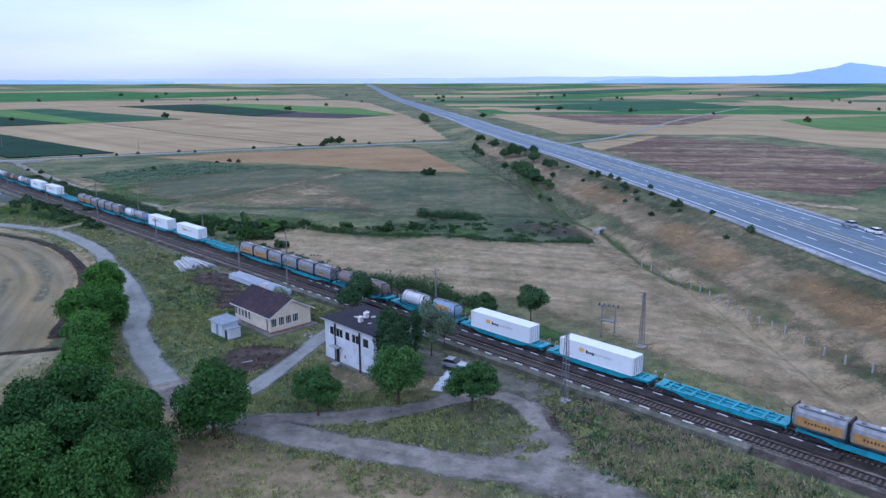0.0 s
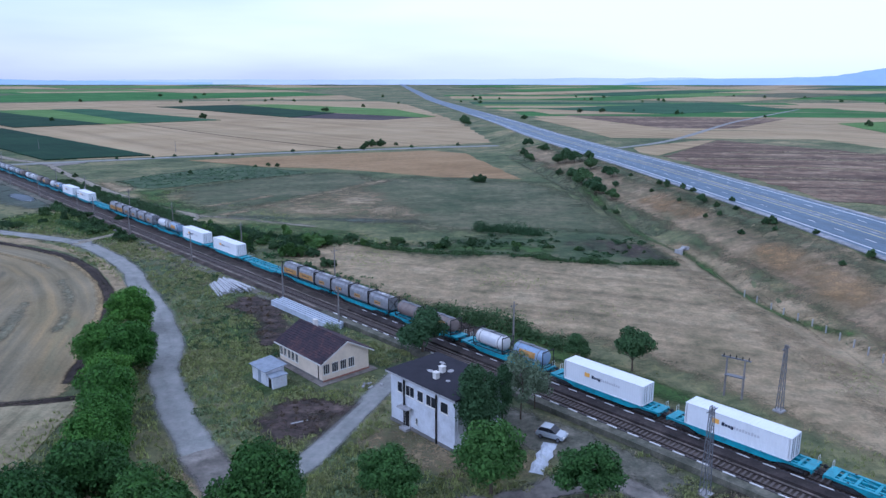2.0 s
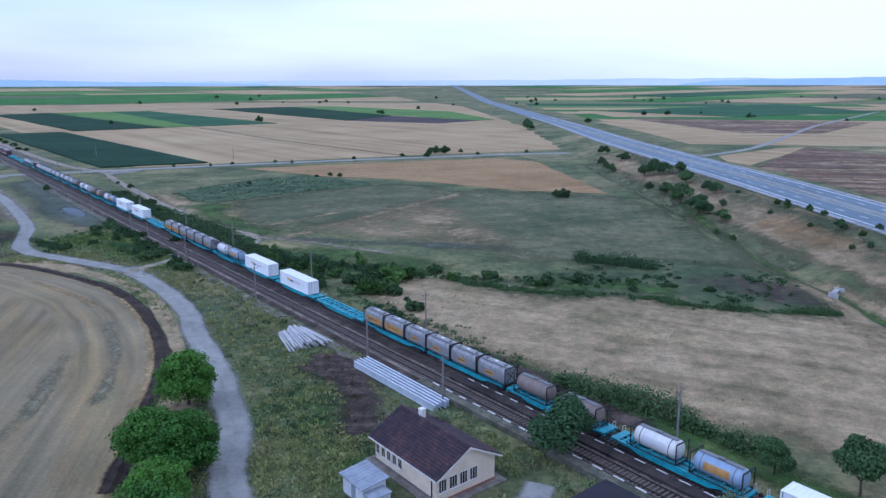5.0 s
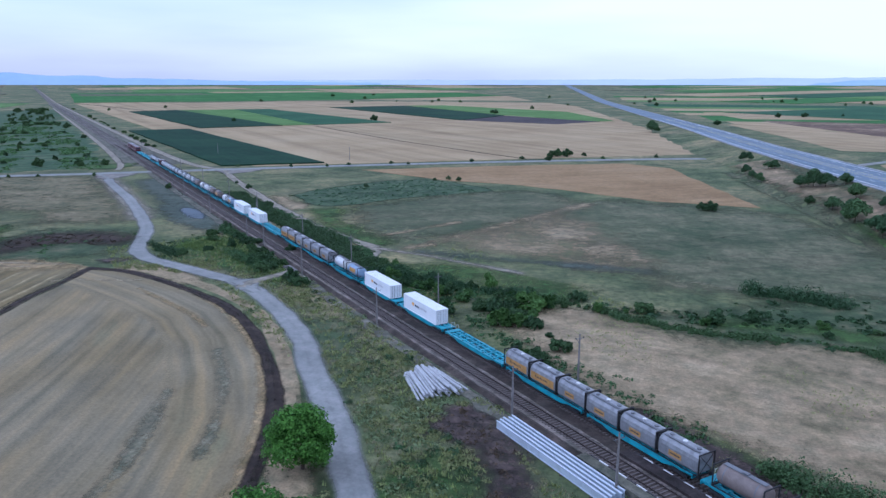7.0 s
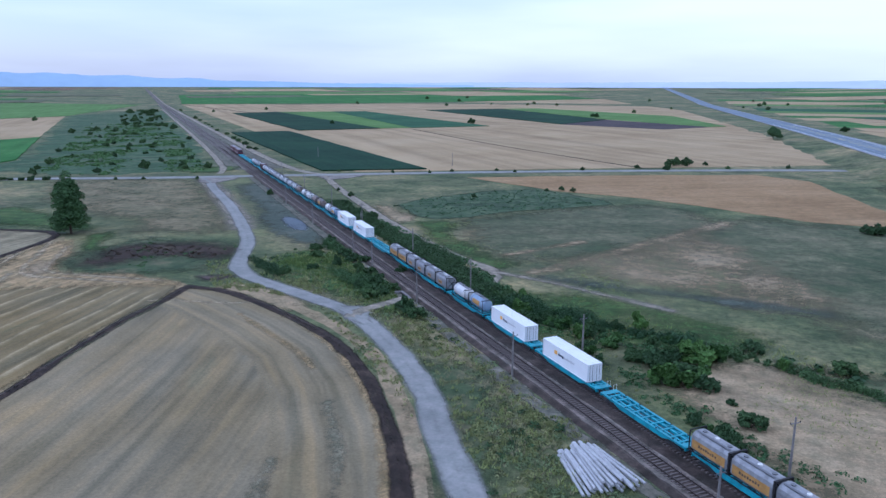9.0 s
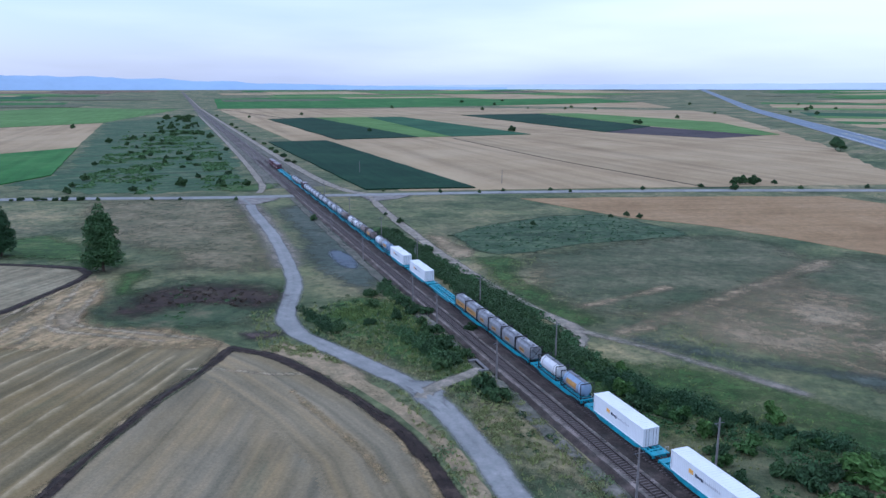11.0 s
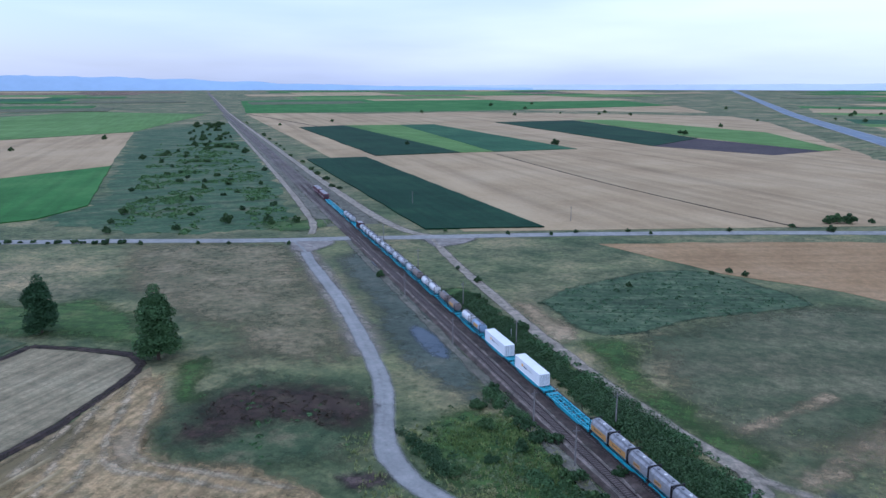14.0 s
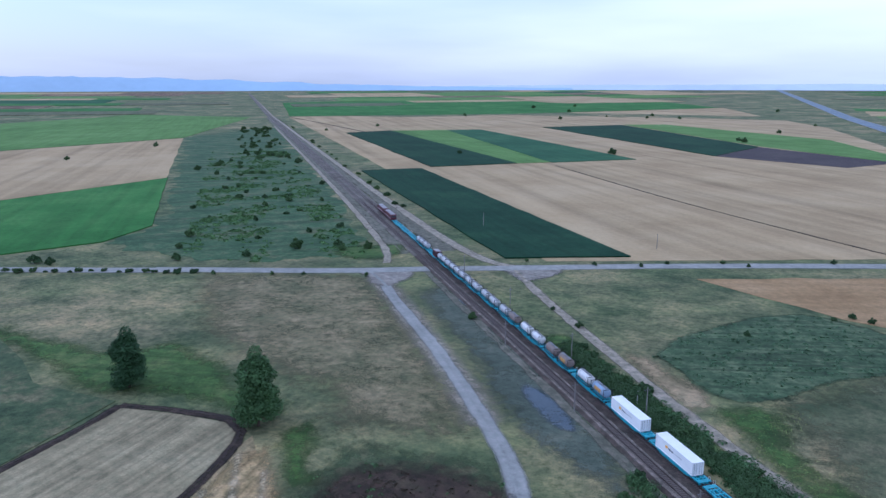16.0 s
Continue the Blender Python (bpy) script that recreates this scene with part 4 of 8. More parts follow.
# the lines of the harvest on the two near stubble fields
RING = [(-153.5, 202.5), (-141, 202.3), (-121.3, 193.4), (-106.4, 184.5), (-94.5, 173), (-84.6, 160), (-76.1, 145.6), (-70, 129), (-64.5, 112), (-66, 106), (-100, 100), (-126, 97), (-132, 120), (-138.6, 149), (-147.6, 177)]
SWATH = [(-158, 205), (-166, 205.5), (-183, 201.5), (-190, 198.5), (-211, 219), (-220, 222), (-213.5, 204), (-211, 180), (-204, 120), (-190, 72), (-131, 86), (-128, 100), (-140.6, 149), (-149.6, 177), (-153.5, 196)]
HEADLAND = [(-60, 95), (-64.5, 112), (-70, 129), (-76.1, 145.6), (-84.6, 160), (-94.5, 173), (-106.4, 184.5), (-121.3, 193.4), (-141, 202.3), (-160, 208)]
STRAW_ROWS = (-151.3, -156.0, -161.5, -167.3, -172.6, -178.0, -183.0, -188.3, -193.8, -199.0, -204.5)


def ring_lane(x, y):
    """Metres across the driven lines: straight drilling inside, a headland that follows the furrow outside; no raised rows."""
    edge = -edge_distance(x, y, HEADLAND, False)
    inner = x + 0.33 * (y - 150) + 0.0012 * (y - 150) ** 2
    return np.where(edge < 13.5, 300 + edge * 1.3, inner), np.zeros(len(x))


def swath_lane(x, y):
    """Metres across the rows of cut straw, and how much straw lies there."""
    lane = x + np.interp(x, [-210, -150], [0.07, 0.27]) * (y - 176)
    sway = np.array([noise.noise((px * 0.05, py * 0.09, 2.0)) for px, py in zip(x, y)])
    heap = np.array([noise.noise((px * 0.25, py * 0.25, 5.0)) for px, py in zip(x, y)])
    near = np.min(np.abs(lane[:, None] + sway[:, None] * 0.8 - np.array(STRAW_ROWS)[None, :]), 1)
    end = np.clip((np.interp(lane, [-205, -190, -172, -158], [196, 190, 197, 198]) - y) / 4, 0, 1)
    return lane, np.exp(-(near / (0.42 + 0.16 * heap)) ** 2) * np.clip(0.8 + 0.9 * heap, 0, 1) * end


def combed(ob, rule, lift):
    """Gives a sheet its lanes, and heaps the straw rows up."""
    me = ob.data
    co = np.empty(len(me.vertices) * 3)
    me.vertices.foreach_get("co", co)
    co = co.reshape(-1, 3)
    lane, straw = rule(co[:, 0], co[:, 1])
    co[:, 2] += lift * straw
    me.vertices.foreach_set("co", co.ravel())
    me.attributes.new("lane", "FLOAT", "POINT").data.foreach_set("value", lane)
    me.attributes.new("ridge", "FLOAT", "POINT").data.foreach_set("value", straw)
    me.update()


combed(soft_patch(RING, "ring_lanes", "combed stubble in curved lines inside a dark furrow", 0.10, "stubble", "stubble", 1.6, 1.6), ring_lane, 0.0)
combed(soft_patch(SWATH, "windrow_lanes", "yellow stubble with long rows of cut straw", 0.10, "stubble", "stubble", 1.6, 1.6, 0.4), swath_lane, 0.3)
soft_band([(-155.2, 191.4), (-149.9, 194.5), (-139.8, 196.5), (-132.3, 200)], 0.7, "swath_pale", "pale wheel marks across the stubble", 0.115, "wheel_mark", "track", 1.4, 0.8)
soft_band([(-104, 174), (-109.1, 178.5), (-120.5, 185.4), (-131.7, 192.1)], 0.5, "swath_gold", "pale wheel marks along the stubble", 0.115, "wheel_mark", "track", 1.3, 0.75)
soft_band([(-142.7, 160), (-147.5, 176), (-150.8, 190), (-152.2, 197)], 0.9, "verge", "weedy strip beside the furrow", 0.125, "weed_strip", "weeds", 1.6, 0.9)
soft_patch([(-216.9, 215.1), (-217.7, 226.7), (-205, 217), (-199.8, 208.7), (-188.5, 201.8), (-173, 205.4), (-163.6, 206), (-158.3, 203.4), (-199, 184.2), (-207.4, 198.4)], "swath_gold", "golden trampled straw at the field's end", 0.116, "straw_patch", "straw", 5.0)
for pts in ([(-211.4, 222), (-206.7, 216.2), (-199.6, 207.1), (-195, 201.5), (-186.7, 201), (-180.3, 202.4), (-174.5, 203.3), (-163, 205)], [(-220.6, 224.1), (-210.4, 212.4), (-204.6, 204.6), (-197.2, 197.5), (-192.3, 196.5), (-184.6, 198.3), (-174.6, 200), (-169.1, 200.9)],
            [(-216.6, 211.3), (-208.6, 199.4), (-201.5, 189.9), (-197.9, 185.4)], [(-214, 203.4), (-209.7, 194.2), (-206.6, 187.4)], [(-199.6, 196.3), (-194.1, 188.5)]):
    soft_band(pts, 0.8, "swath_pale", "curling row of pale cut straw", 0.15, "straw_row", "straw row", 1.6)
soft_patch([(-204.3, 208.2), (-198.7, 205.9), (-192.6, 199.8), (-193.9, 197.8), (-201.5, 202.9)], "straw_dry", "brown hollow in the straw", 0.135, "straw_patch", "straw", 3.0, 0.8)
BANDS = (([(-95.4, 164.4), (-86.5, 151.6), (-80.4, 138.9), (-78.3, 133.1)], 0.9, "swath_green"), ([(-118, 192), (-104, 182), (-91, 168), (-82, 155), (-74.5, 140), (-70, 124)], 1.0, "swath_gold"),
         ([(-93, 148), (-90.6, 141.3), (-85.5, 128.6), (-83, 114)], 1.4, "swath_green"))
for pts, w, m in BANDS:
    soft_band(pts, w, m, "curved band in the stubble", 0.112, "straw_band", "straw row", max(1.6, w * 0.9), 0.7)

# the dry bank below the highway
vs, fs = [], []
ys_ = np.arange(20, 470, 2.5)
ds_ = [-37.5, -35, -32, -29, -26, -23, -20, -17.5, -15.2]
for j, y in enumerate(ys_):
    for i, d in enumerate(ds_):
        dd = d + (1.6 * noise.noise((y * 0.08, 0.0, 2.0)) if i == 0 else 0.0)
        x = float(road_x(y)) + dd
        vs.append((x, y, float(height(x, y)) + 0.08 + 0.30 * max(0.0, noise.noise((x * 0.22, y * 0.22, 0.0))) * (0 < i < 8)))
    if j:
        w = len(ds_)
        fs += [((j - 1) * w + i, (j - 1) * w + i + 1, j * w + i + 1, j * w + i) for i in range(w - 1)]
me = raw_mesh("embankment", vs, fs, "bank_soft", True)
me.attributes.new("cover", "FLOAT", "POINT").data.foreach_set("value", [(-0.3, 0.35, 0.8)[i] if i < 3 else 1.6 for y in ys_ for i in range(len(ds_))])
me.update()
soft_band([(float(road_x(y)) - 45.5, y) for y in (80, 110, 140, 165, 188)], 6.5, "straw_dry", "dry grass beside the ditch", 0.066, "grass_strip", "grass", 6.0)
tagged(new("embankment", me), "dry brown eroded grass bank below the highway", "embankment", kind="structure")

soft_band([(float(road_x(y)) - 41.0, y) for y in (40, 80, 120, 160, 188, 205)], 9.0, "straw_dry", "dry grass on both sides of the ditch", 0.10, "grass_strip", "grass", 5.0, 0.95)
soft_band([(float(road_x(y)) - 18.5, y) for y in (40, 100, 160, 220, 280, 340, 400, 460)], 4.0, "olive", "olive grass along the top of the bank", 0.20, "grass_strip", "grass", 6.0, 0.75)
soft_band([(54.1, 136), (47.4, 153.3), (46.7, 159.3), (45.9, 170), (44.6, 200), (42, 205), (38.2, 221), (37.4, 240), (37.3, 257), (36, 281), (35, 310)], 1.3, "grass_green", "narrow green line of weeds in the ditch", 0.18, "weed_strip", "weeds", 2.4, 0.85)
soft_band([(float(road_x(y)) - 39.0, y) for y in (225, 260, 300, 350, 400, 440)], 8.0, "olive", "rough olive grass at the foot of the bank", 0.06, "grass_strip", "grass", 6.0, 0.8)
for y0, y1, off in ((150, 185, -27), (95, 130, -24), (60, 84, -28), (232, 262, -26)):
    soft_band([(float(road_x(y)) + off, y) for y in np.linspace(y0, y1, 4)], 5.0, "orange", "bare orange-brown eroded soil on the bank", 0.34, "bare_soil", "soil", 7.0, 0.5)
soft_band([(-99.3, 258.7), (-92, 270), (-84.6, 282.8)], 1.6, "straw_dry", "pale dry streak in the fallow field", 0.12, "grass_strip", "grass", 3.4, 0.62)
soft_band([(-88, 244), (-82, 254.5), (-68.5, 284.2), (-47, 329.3)], 2.2, "straw_dry", "pale dry line between two fallow fields", 0.13, "grass_strip", "grass", 5.0, 0.5)

soft_band([along(132, 91.5).to_2d(), along(118, 91.8).to_2d(), along(100, 91.5).to_2d()], 3.4, "dug_soil", "dark bare soil beyond the train", 0.09, "bare_soil", "soil", 2.6, 0.9)

# turned-earth furrows
strip([(-132, 120), (-139, 149), (-143, 161), (-148, 177), (-152, 196), (-154, 203)], 2.1, "furrow", "dark band of turned earth round a stubble field", 0.12, "furrow", "furrow", 0.5, crown=0.15, soft=True)
strip([(-155, 203.5), (-147, 204), (-141, 203), (-121, 194), (-106, 185), (-94, 173.5), (-84, 160.5), (-75.5, 146), (-69.5, 129), (-64, 112)], 2.1, "furrow", "dark band of turned earth round a stubble field", 0.13, "furrow", "furrow", 0.5, crown=0.15, soft=True)
strip([(-58, 108.5), (-69, 105), (-100, 99), (-126, 96)], 1.8, "furrow", "dark ploughed line across the stubble", 0.12, "furrow", "furrow", 0.4, crown=0.12, soft=True)
strip([(-250, 120), (-254, 170), (-258, 211), (-261, 228)], 2.2, "furrow", "dark furrow along a small field", 0.12, "furrow", "furrow", 0.4, crown=0.12, soft=True)
strip([(-261, 228), (-247, 232.5), (-233, 235), (-227, 232), (-222, 222), (-218, 208), (-215, 196), (-210, 140)], 2.4, "furrow", "dark furrow along a small field", 0.13, "furrow", "furrow", 0.4, crown=0.12, soft=True)
strip([(-348, 748), (-219, 604), (-131, 517), (-92, 481)], 1.6, "reeds", "dark weedy ditch line across the stubble", 0.2, "field_ditch", "ditch", 0.6, crown=0.1)
strip([(-1228, 1402), (-760, 1042), (-690, 965)], 4.0, "reeds", "dark weedy field boundary", 0.2, "field_ditch", "ditch", 0.8, crown=0.1)

# ---- roads and tracks ----
strip([(-1400, -230), (-900, 30), (-412, 287), (-352, 320), (-291, 352), (-262, 371), (-234, 388), (-175, 424), (-101, 464), (-19, 502), (23, 516), (38, 522)], 7.4, "gravel", "pale grey straight country road over the crossing", 0.16, "road", "road", 0.15)
strip([(-281, 357), (-267, 346), (-256, 334.5), (-228.5, 308), (-216, 296), (-203, 282.5), (-183, 261), (-172, 248), (-166, 239), (-161, 230.5), (-157, 224.5), (-150, 217.5), (-142, 213.5), (-125.5, 207), (-112.5, 201), (-100, 190.5), (-86, 175), (-78.8, 163.5), (-70, 151), (-65, 143.2), (-60.5, 135), (-56, 127), (-53.5, 118), (-48.5, 109), (-42, 98.5), (-36, 90), (-31, 84.5)], 4.0, "gravel", "pale grey winding gravel track", 0.10, "track", "road", 0.5, soft=True)
strip([(-39, 94), (-31, 84.5), (-22.5, 80.8), (-15, 77.4), (-5.4, 74), (4, 71), (11, 69), (22, 62), (42, 48), (70, 25)], 4.6, "yard_gravel", "dusty grey-brown track past the station", 0.105, "track", "road", 1.1, 3.0, soft=True)
soft_patch([(2, 73.5), (8, 74.5), (10.5, 80), (14, 79), (15.5, 73), (20, 66.5), (16, 63.5), (8, 67.5)], "yard_gravel", "worn dusty ground where two tracks meet", 0.112, "track", "road", 2.6, 0.95)
strip([(-30, 86), (-26, 92.5), (-23.5, 101), (-20.5, 111), (-18, 119)], 3.0, "gravel", "grey gravel path to the station houses", 0.11, "track", "road", 0.3, soft=True)
strip([(-25, 82), (-19, 83), (-11, 83.5), (-2, 86.5), (6, 91), (10.3, 88), (12.1, 81), (12.6, 75), (10, 70)], 3.6, "yard_gravel", "trodden grey loop round the trees", 0.09, "track", "road", 1.0, 3.0, soft=True)
strip([(-232, 388), (-211, 361), (-190, 336.5), (-168, 311.5), (-150, 291), (-138, 279), (-126, 266.5), (-112, 254), (-103, 246.5), (-98, 243), (-95, 237), (-94.6, 231), (-95.6, 226), (-99, 222)], 3.4, "dirt", "pale dirt track beside the railway", 0.11, "track", "road", 0.5, soft=True)
soft_band([(-97, 241.4), (-82.4, 237.4), (-71, 232.7), (-55.1, 226)], 1.6, "dirt", "faint grassy path", 0.11, "track", "road", 2.4, 0.75)
soft_patch([(-101.7, 225), (-93.5, 226), (-83, 227), (-71, 229), (-55, 224), (-40, 214), (-44, 206), (-60, 204), (-76, 203), (-90, 213)], "grass_green", "dark lush grass behind the hedge", 0.075, "grass_patch", "grass", 8.0, 0.6)
soft_patch([(-151, 228), (-152, 240), (-146, 244), (-128.8, 236), (-110, 217), (-104, 207), (-112, 206), (-124.7, 213.7), (-141.4, 218.5)], "grass_green", "lush green grass between track and railway", 0.087, "grass_patch", "grass", 6.0, 0.95)
strip([(-229, 388), (-260, 404), (-336, 474), (-505, 640), (-1011, 1141), (-1900, 2025), (-3000, 3120)], 5.0, "dirt", "pale dirt track along the railway", 0.13, "track", "road", 0.6, soft=True)
strip([along(462, 63).to_2d(), along(480, 67).to_2d(), along(520, 69).to_2d(), along(640, 71).to_2d(), along(900, 72).to_2d(), along(1500, 72).to_2d()], 3.5, "dirt", "pale dirt track along the railway ballast", 0.13, "track", "road", 0.8, soft=True)
strip([(-111, 198.5), (-111.4, 201.5), (-110.6, 204.5), (-109.4, 207.8), (-108, 210.7), (-107.0, 214.0)], 2.6, "dirt", "short pale path to the culvert", 0.125, "track", "road", 0.3, soft=True)
soft_patch([(-116.5, 203.5), (-111.6, 205.5), (-107.6, 199.2), (-105.5, 195.5), (-111, 197.5)], "gravel", "worn gravel where the culvert path leaves the track", 0.118, "track", "road", 2.0, 0.8)
strip([(84, 496), (142, 576), (261, 810), (330, 930), (520, 1250)], 5.0, "gravel", "pale country road east of the highway", 0.16, "road", "road", 0.3)
strip([(-135, 266), (-112, 222), (-60, 203)], 0.01 + 1.2, "olive", "faint grassy path", 0.05, "track", "road", 0.4, soft=True)
soft_patch([(-5, 108), (1.5, 104.5), (9, 97.5), (15.5, 91), (15.3, 88.6), (11.1, 88.4), (8.8, 91), (5, 93), (0, 96), (-6, 101)], "yard", "trodden grey earth station yard", 0.098, "yard", "yard", 2.5)
soft_patch([(-35, 102), (-32.5, 108.5), (-28.6, 109), (-23, 107), (-24.7, 101), (-27, 98), (-30.8, 96.6)], "dug_soil", "dark dug garden bed with dry stalks", 0.110, "garden_bed", "garden", 3.5, 0.85)
soft_patch([(-21, 97), (-13, 92), (-5, 91), (0, 94), (-5, 97), (-12, 99), (-17, 103)], "straw_dry", "dry trodden grass below the white building", 0.093, "bare_soil", "soil", 4.0, 0.5)
soft_patch([(-184, 284.5), (-178, 281), (-170, 275), (-165.5, 267), (-169, 267), (-174, 271), (-180, 278)], "water", "still grey pond water beside the railway", 0.09, "pond", "water", 2.5, 0.8)
soft_band([(-231, 341), (-227, 336)], 2.0, "water", "shallow grey puddle by the track", 0.09, "pond", "water", 3.0, 0.7)

# ---- highway ----
HW = [(float(road_x(y)), float(y)) for y in (-150, -60, 0, 60, 110, 160, 216, 270, 326, 380, 431, 490, 550, 650, 755, 950, 1200, 1430, 1660, 2100, 2900, 3700, 4600)]
strip(HW, 25.6, "asphalt", "grey asphalt dual carriageway on a low bank, tinted with reflected sky blue", 0.15, "highway", "road", 0.0, 6.0, True, 0.25)
for off, w, m, lab in ((13.4, 1.9, "shoulder", "pale concrete road shoulder"), (-13.4, 1.9, "shoulder", "pale concrete road shoulder"), (0.0, 0.9, "shoulder", "pale narrow median strip")):
    strip(HW, w, m, lab, 0.30 if off else 0.42, "shoulder", "road edge", 0.05, 6.0, True, 0.03, off)
for off, m in ((10.6, "road_paint"), (-10.6, "road_paint"), (1.9, "yellow_paint"), (-1.9, "yellow_paint")):
    strip(HW[:16], 0.32, m, "long painted line on the highway", 0.26 if abs(off) > 5 else 0.38, "road_line", "road marking", 0.0, 6.0, True, 0.0, off)
bm = bmesh.new()
y = 60.0
while y < 700:
    for off in (-6.3, 6.3):
        x, z = float(road_x(y)) + off, float(road_lift(y)) + 0.36
        dx = (float(road_x(y + 4)) - float(road_x(y))) / 4
        v = [bm.verts.new((x + a + dx * b, y + b, z)) for a, b in ((-0.14, 0), (0.14, 0), (0.14, 4), (-0.14, 4))]
        bm.faces.new(v)
    y += 12.0
tagged(mesh_object("lane_dashes", bm, "road_paint"), "white broken lane lines on the highway", "road marking", kind="stuff")

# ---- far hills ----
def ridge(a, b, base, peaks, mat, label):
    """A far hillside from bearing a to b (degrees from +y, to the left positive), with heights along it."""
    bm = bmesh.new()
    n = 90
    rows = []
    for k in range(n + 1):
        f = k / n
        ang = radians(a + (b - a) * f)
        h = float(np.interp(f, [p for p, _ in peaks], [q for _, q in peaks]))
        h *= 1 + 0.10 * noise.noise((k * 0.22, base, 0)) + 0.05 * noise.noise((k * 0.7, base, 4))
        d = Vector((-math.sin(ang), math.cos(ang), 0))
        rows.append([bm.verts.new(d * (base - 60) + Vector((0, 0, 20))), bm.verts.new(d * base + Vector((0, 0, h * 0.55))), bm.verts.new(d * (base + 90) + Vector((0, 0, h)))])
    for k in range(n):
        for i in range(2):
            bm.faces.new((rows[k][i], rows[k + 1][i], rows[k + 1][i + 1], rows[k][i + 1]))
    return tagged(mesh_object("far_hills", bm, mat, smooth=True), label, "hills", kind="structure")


# aerial haze is painted on these ridges as base colour
ridge(64, 20, 4560, [(0, 112), (0.08, 116), (0.28, 108), (0.42, 94), (0.57, 74), (0.74, 58), (1, 46)], "hill_blue_haze", "long ridge on the horizon, blue haze put into its colour")
ridge(40, -30, 4640, [(0, 40), (0.2, 62), (0.5, 66), (0.75, 76), (1, 70)], "hill_pale_haze", "low hills on the horizon, pale haze put into their colour")
ridge(-10, -46, 4580, [(0, 40), (0.12, 66), (0.30, 72), (0.42, 84), (0.46, 105), (0.52, 140), (0.58, 125), (0.66, 142), (0.85, 120), (1, 80)], "hill_blue_haze", "mountain on the horizon, blue haze put into its colour")

# ---- railway ----
NEAR_N, TRAIN_N = 79.7, 84.5
RAIL_A, RAIL_B = -260.0, 3900.0


def long_prism(name, profile, a, b, mat, label, category, kind="structure", steps=1):
    """A bar along the railway with a profile in n and z."""
    bm = bmesh.new()
    rings = []
    for k in range(steps + 1):
        q = along(a + (b - a) * k / steps, 80)
        lift = 1.03 * float(rise(q.x, q.y))
        rings.append([bm.verts.new(along(a + (b - a) * k / steps, n, z + lift)) for n, z in profile])
    m = len(profile)
    for k in range(steps):
        for i in range(m):
            bm.faces.new((rings[k][i], rings[k][(i + 1) % m], rings[k + 1][(i + 1) % m], rings[k + 1][i]))
    bm.faces.new(rings[0])
    bm.faces.new(rings[-1])
    bmesh.ops.recalc_face_normals(bm, faces=bm.faces[:])
    return tagged(mesh_object(name, bm, mat), label, category, kind=kind)


long_prism("railway_bed", [(76.3, -0.3), (77.6, 0.42), (87.0, 0.42), (89.0, -0.3)], RAIL_A, 470.0, "ballast", "brown stone ballast under two railway tracks", "ballast", steps=20)
long_prism("railway_bed", [(76.3, -0.3), (77.6, 0.42), (87.0, 0.42), (89.0, -0.3)], 470.0, RAIL_B, "ballast_grey", "grey-brown stone ballast under two railway tracks", "ballast", steps=50)
for n, lab in ((NEAR_N, "empty railway track on brown ballast"), (TRAIN_N, "railway track that carries the freight train")):
    track = thing("railway_track", lab, "railway track", "railway tracks", "structure")
    for side in (-0.7525, 0.7525):
        bm = bmesh.new()
        c = n + side
        prof = [(-0.07, 0.50), (-0.07, 0.52), (-0.012, 0.54), (-0.012, 0.62), (-0.036, 0.63), (-0.036, 0.67), (0.036, 0.67), (0.036, 0.63), (0.012, 0.62), (0.012, 0.54), (0.07, 0.52), (0.07, 0.50)]
        ra = [bm.verts.new(along(RAIL_A, c + q, z)) for q, z in prof]
        rb = [bm.verts.new(along(1850, c + q, z)) for q, z in prof]
        for i in range(12):
            bm.faces.new((ra[i], ra[(i + 1) % 12], rb[(i + 1) % 12], rb[i]))
        bmesh.ops.recalc_face_normals(bm, faces=bm.faces[:])
        part("rail", bm, "rail", track, "worn steel rail")
    bm = boxes((-0.13, 0.13, -1.25, 1.25, 0.36, 0.52), bevel=0.02)
    me = bpy.data.meshes.new("sleeper")
    bm.to_mesh(me)
    bm.free()
    me.materials.append(MAT["sleeper"])
    first, last = (0.0, 90.0) if n == NEAR_N else (10.0, 40.0)
    s = first
    while s < last:
        ob = new("sleeper", me)
        ob.parent = track
        ob.matrix_local = Matrix.Translation(along(s, n)) @ pose(0, 0, 0, 0, 0, 135)
        s += 0.6
    verts, faces = [], []
    cube = [(-0.13, -1.25, 0.40), (0.13, -1.25, 0.40), (0.13, 1.25, 0.40), (-0.13, 1.25, 0.40), (-0.11, -1.23, 0.52), (0.11, -1.23, 0.52), (0.11, 1.23, 0.52), (-0.11, 1.23, 0.52)]
    s = -200.0
    while s < 620:
        if not first <= s < last:
            b = len(verts)
            for x, y, z in cube:
                verts.append(tuple(along(s + x, n - y, z)))
            faces += [(b + 4, b + 5, b + 6, b + 7), (b, b + 1, b + 5, b + 4), (b + 1, b + 2, b + 6, b + 5), (b + 2, b + 3, b + 7, b + 6), (b + 3, b, b + 4, b + 7)]
        s += 0.6
    ob = new("sleepers", raw_mesh("sleepers", verts, faces, "sleeper"))
    ob.parent = track
    tagged(ob, "rows of concrete sleepers", "", kind="stuff")

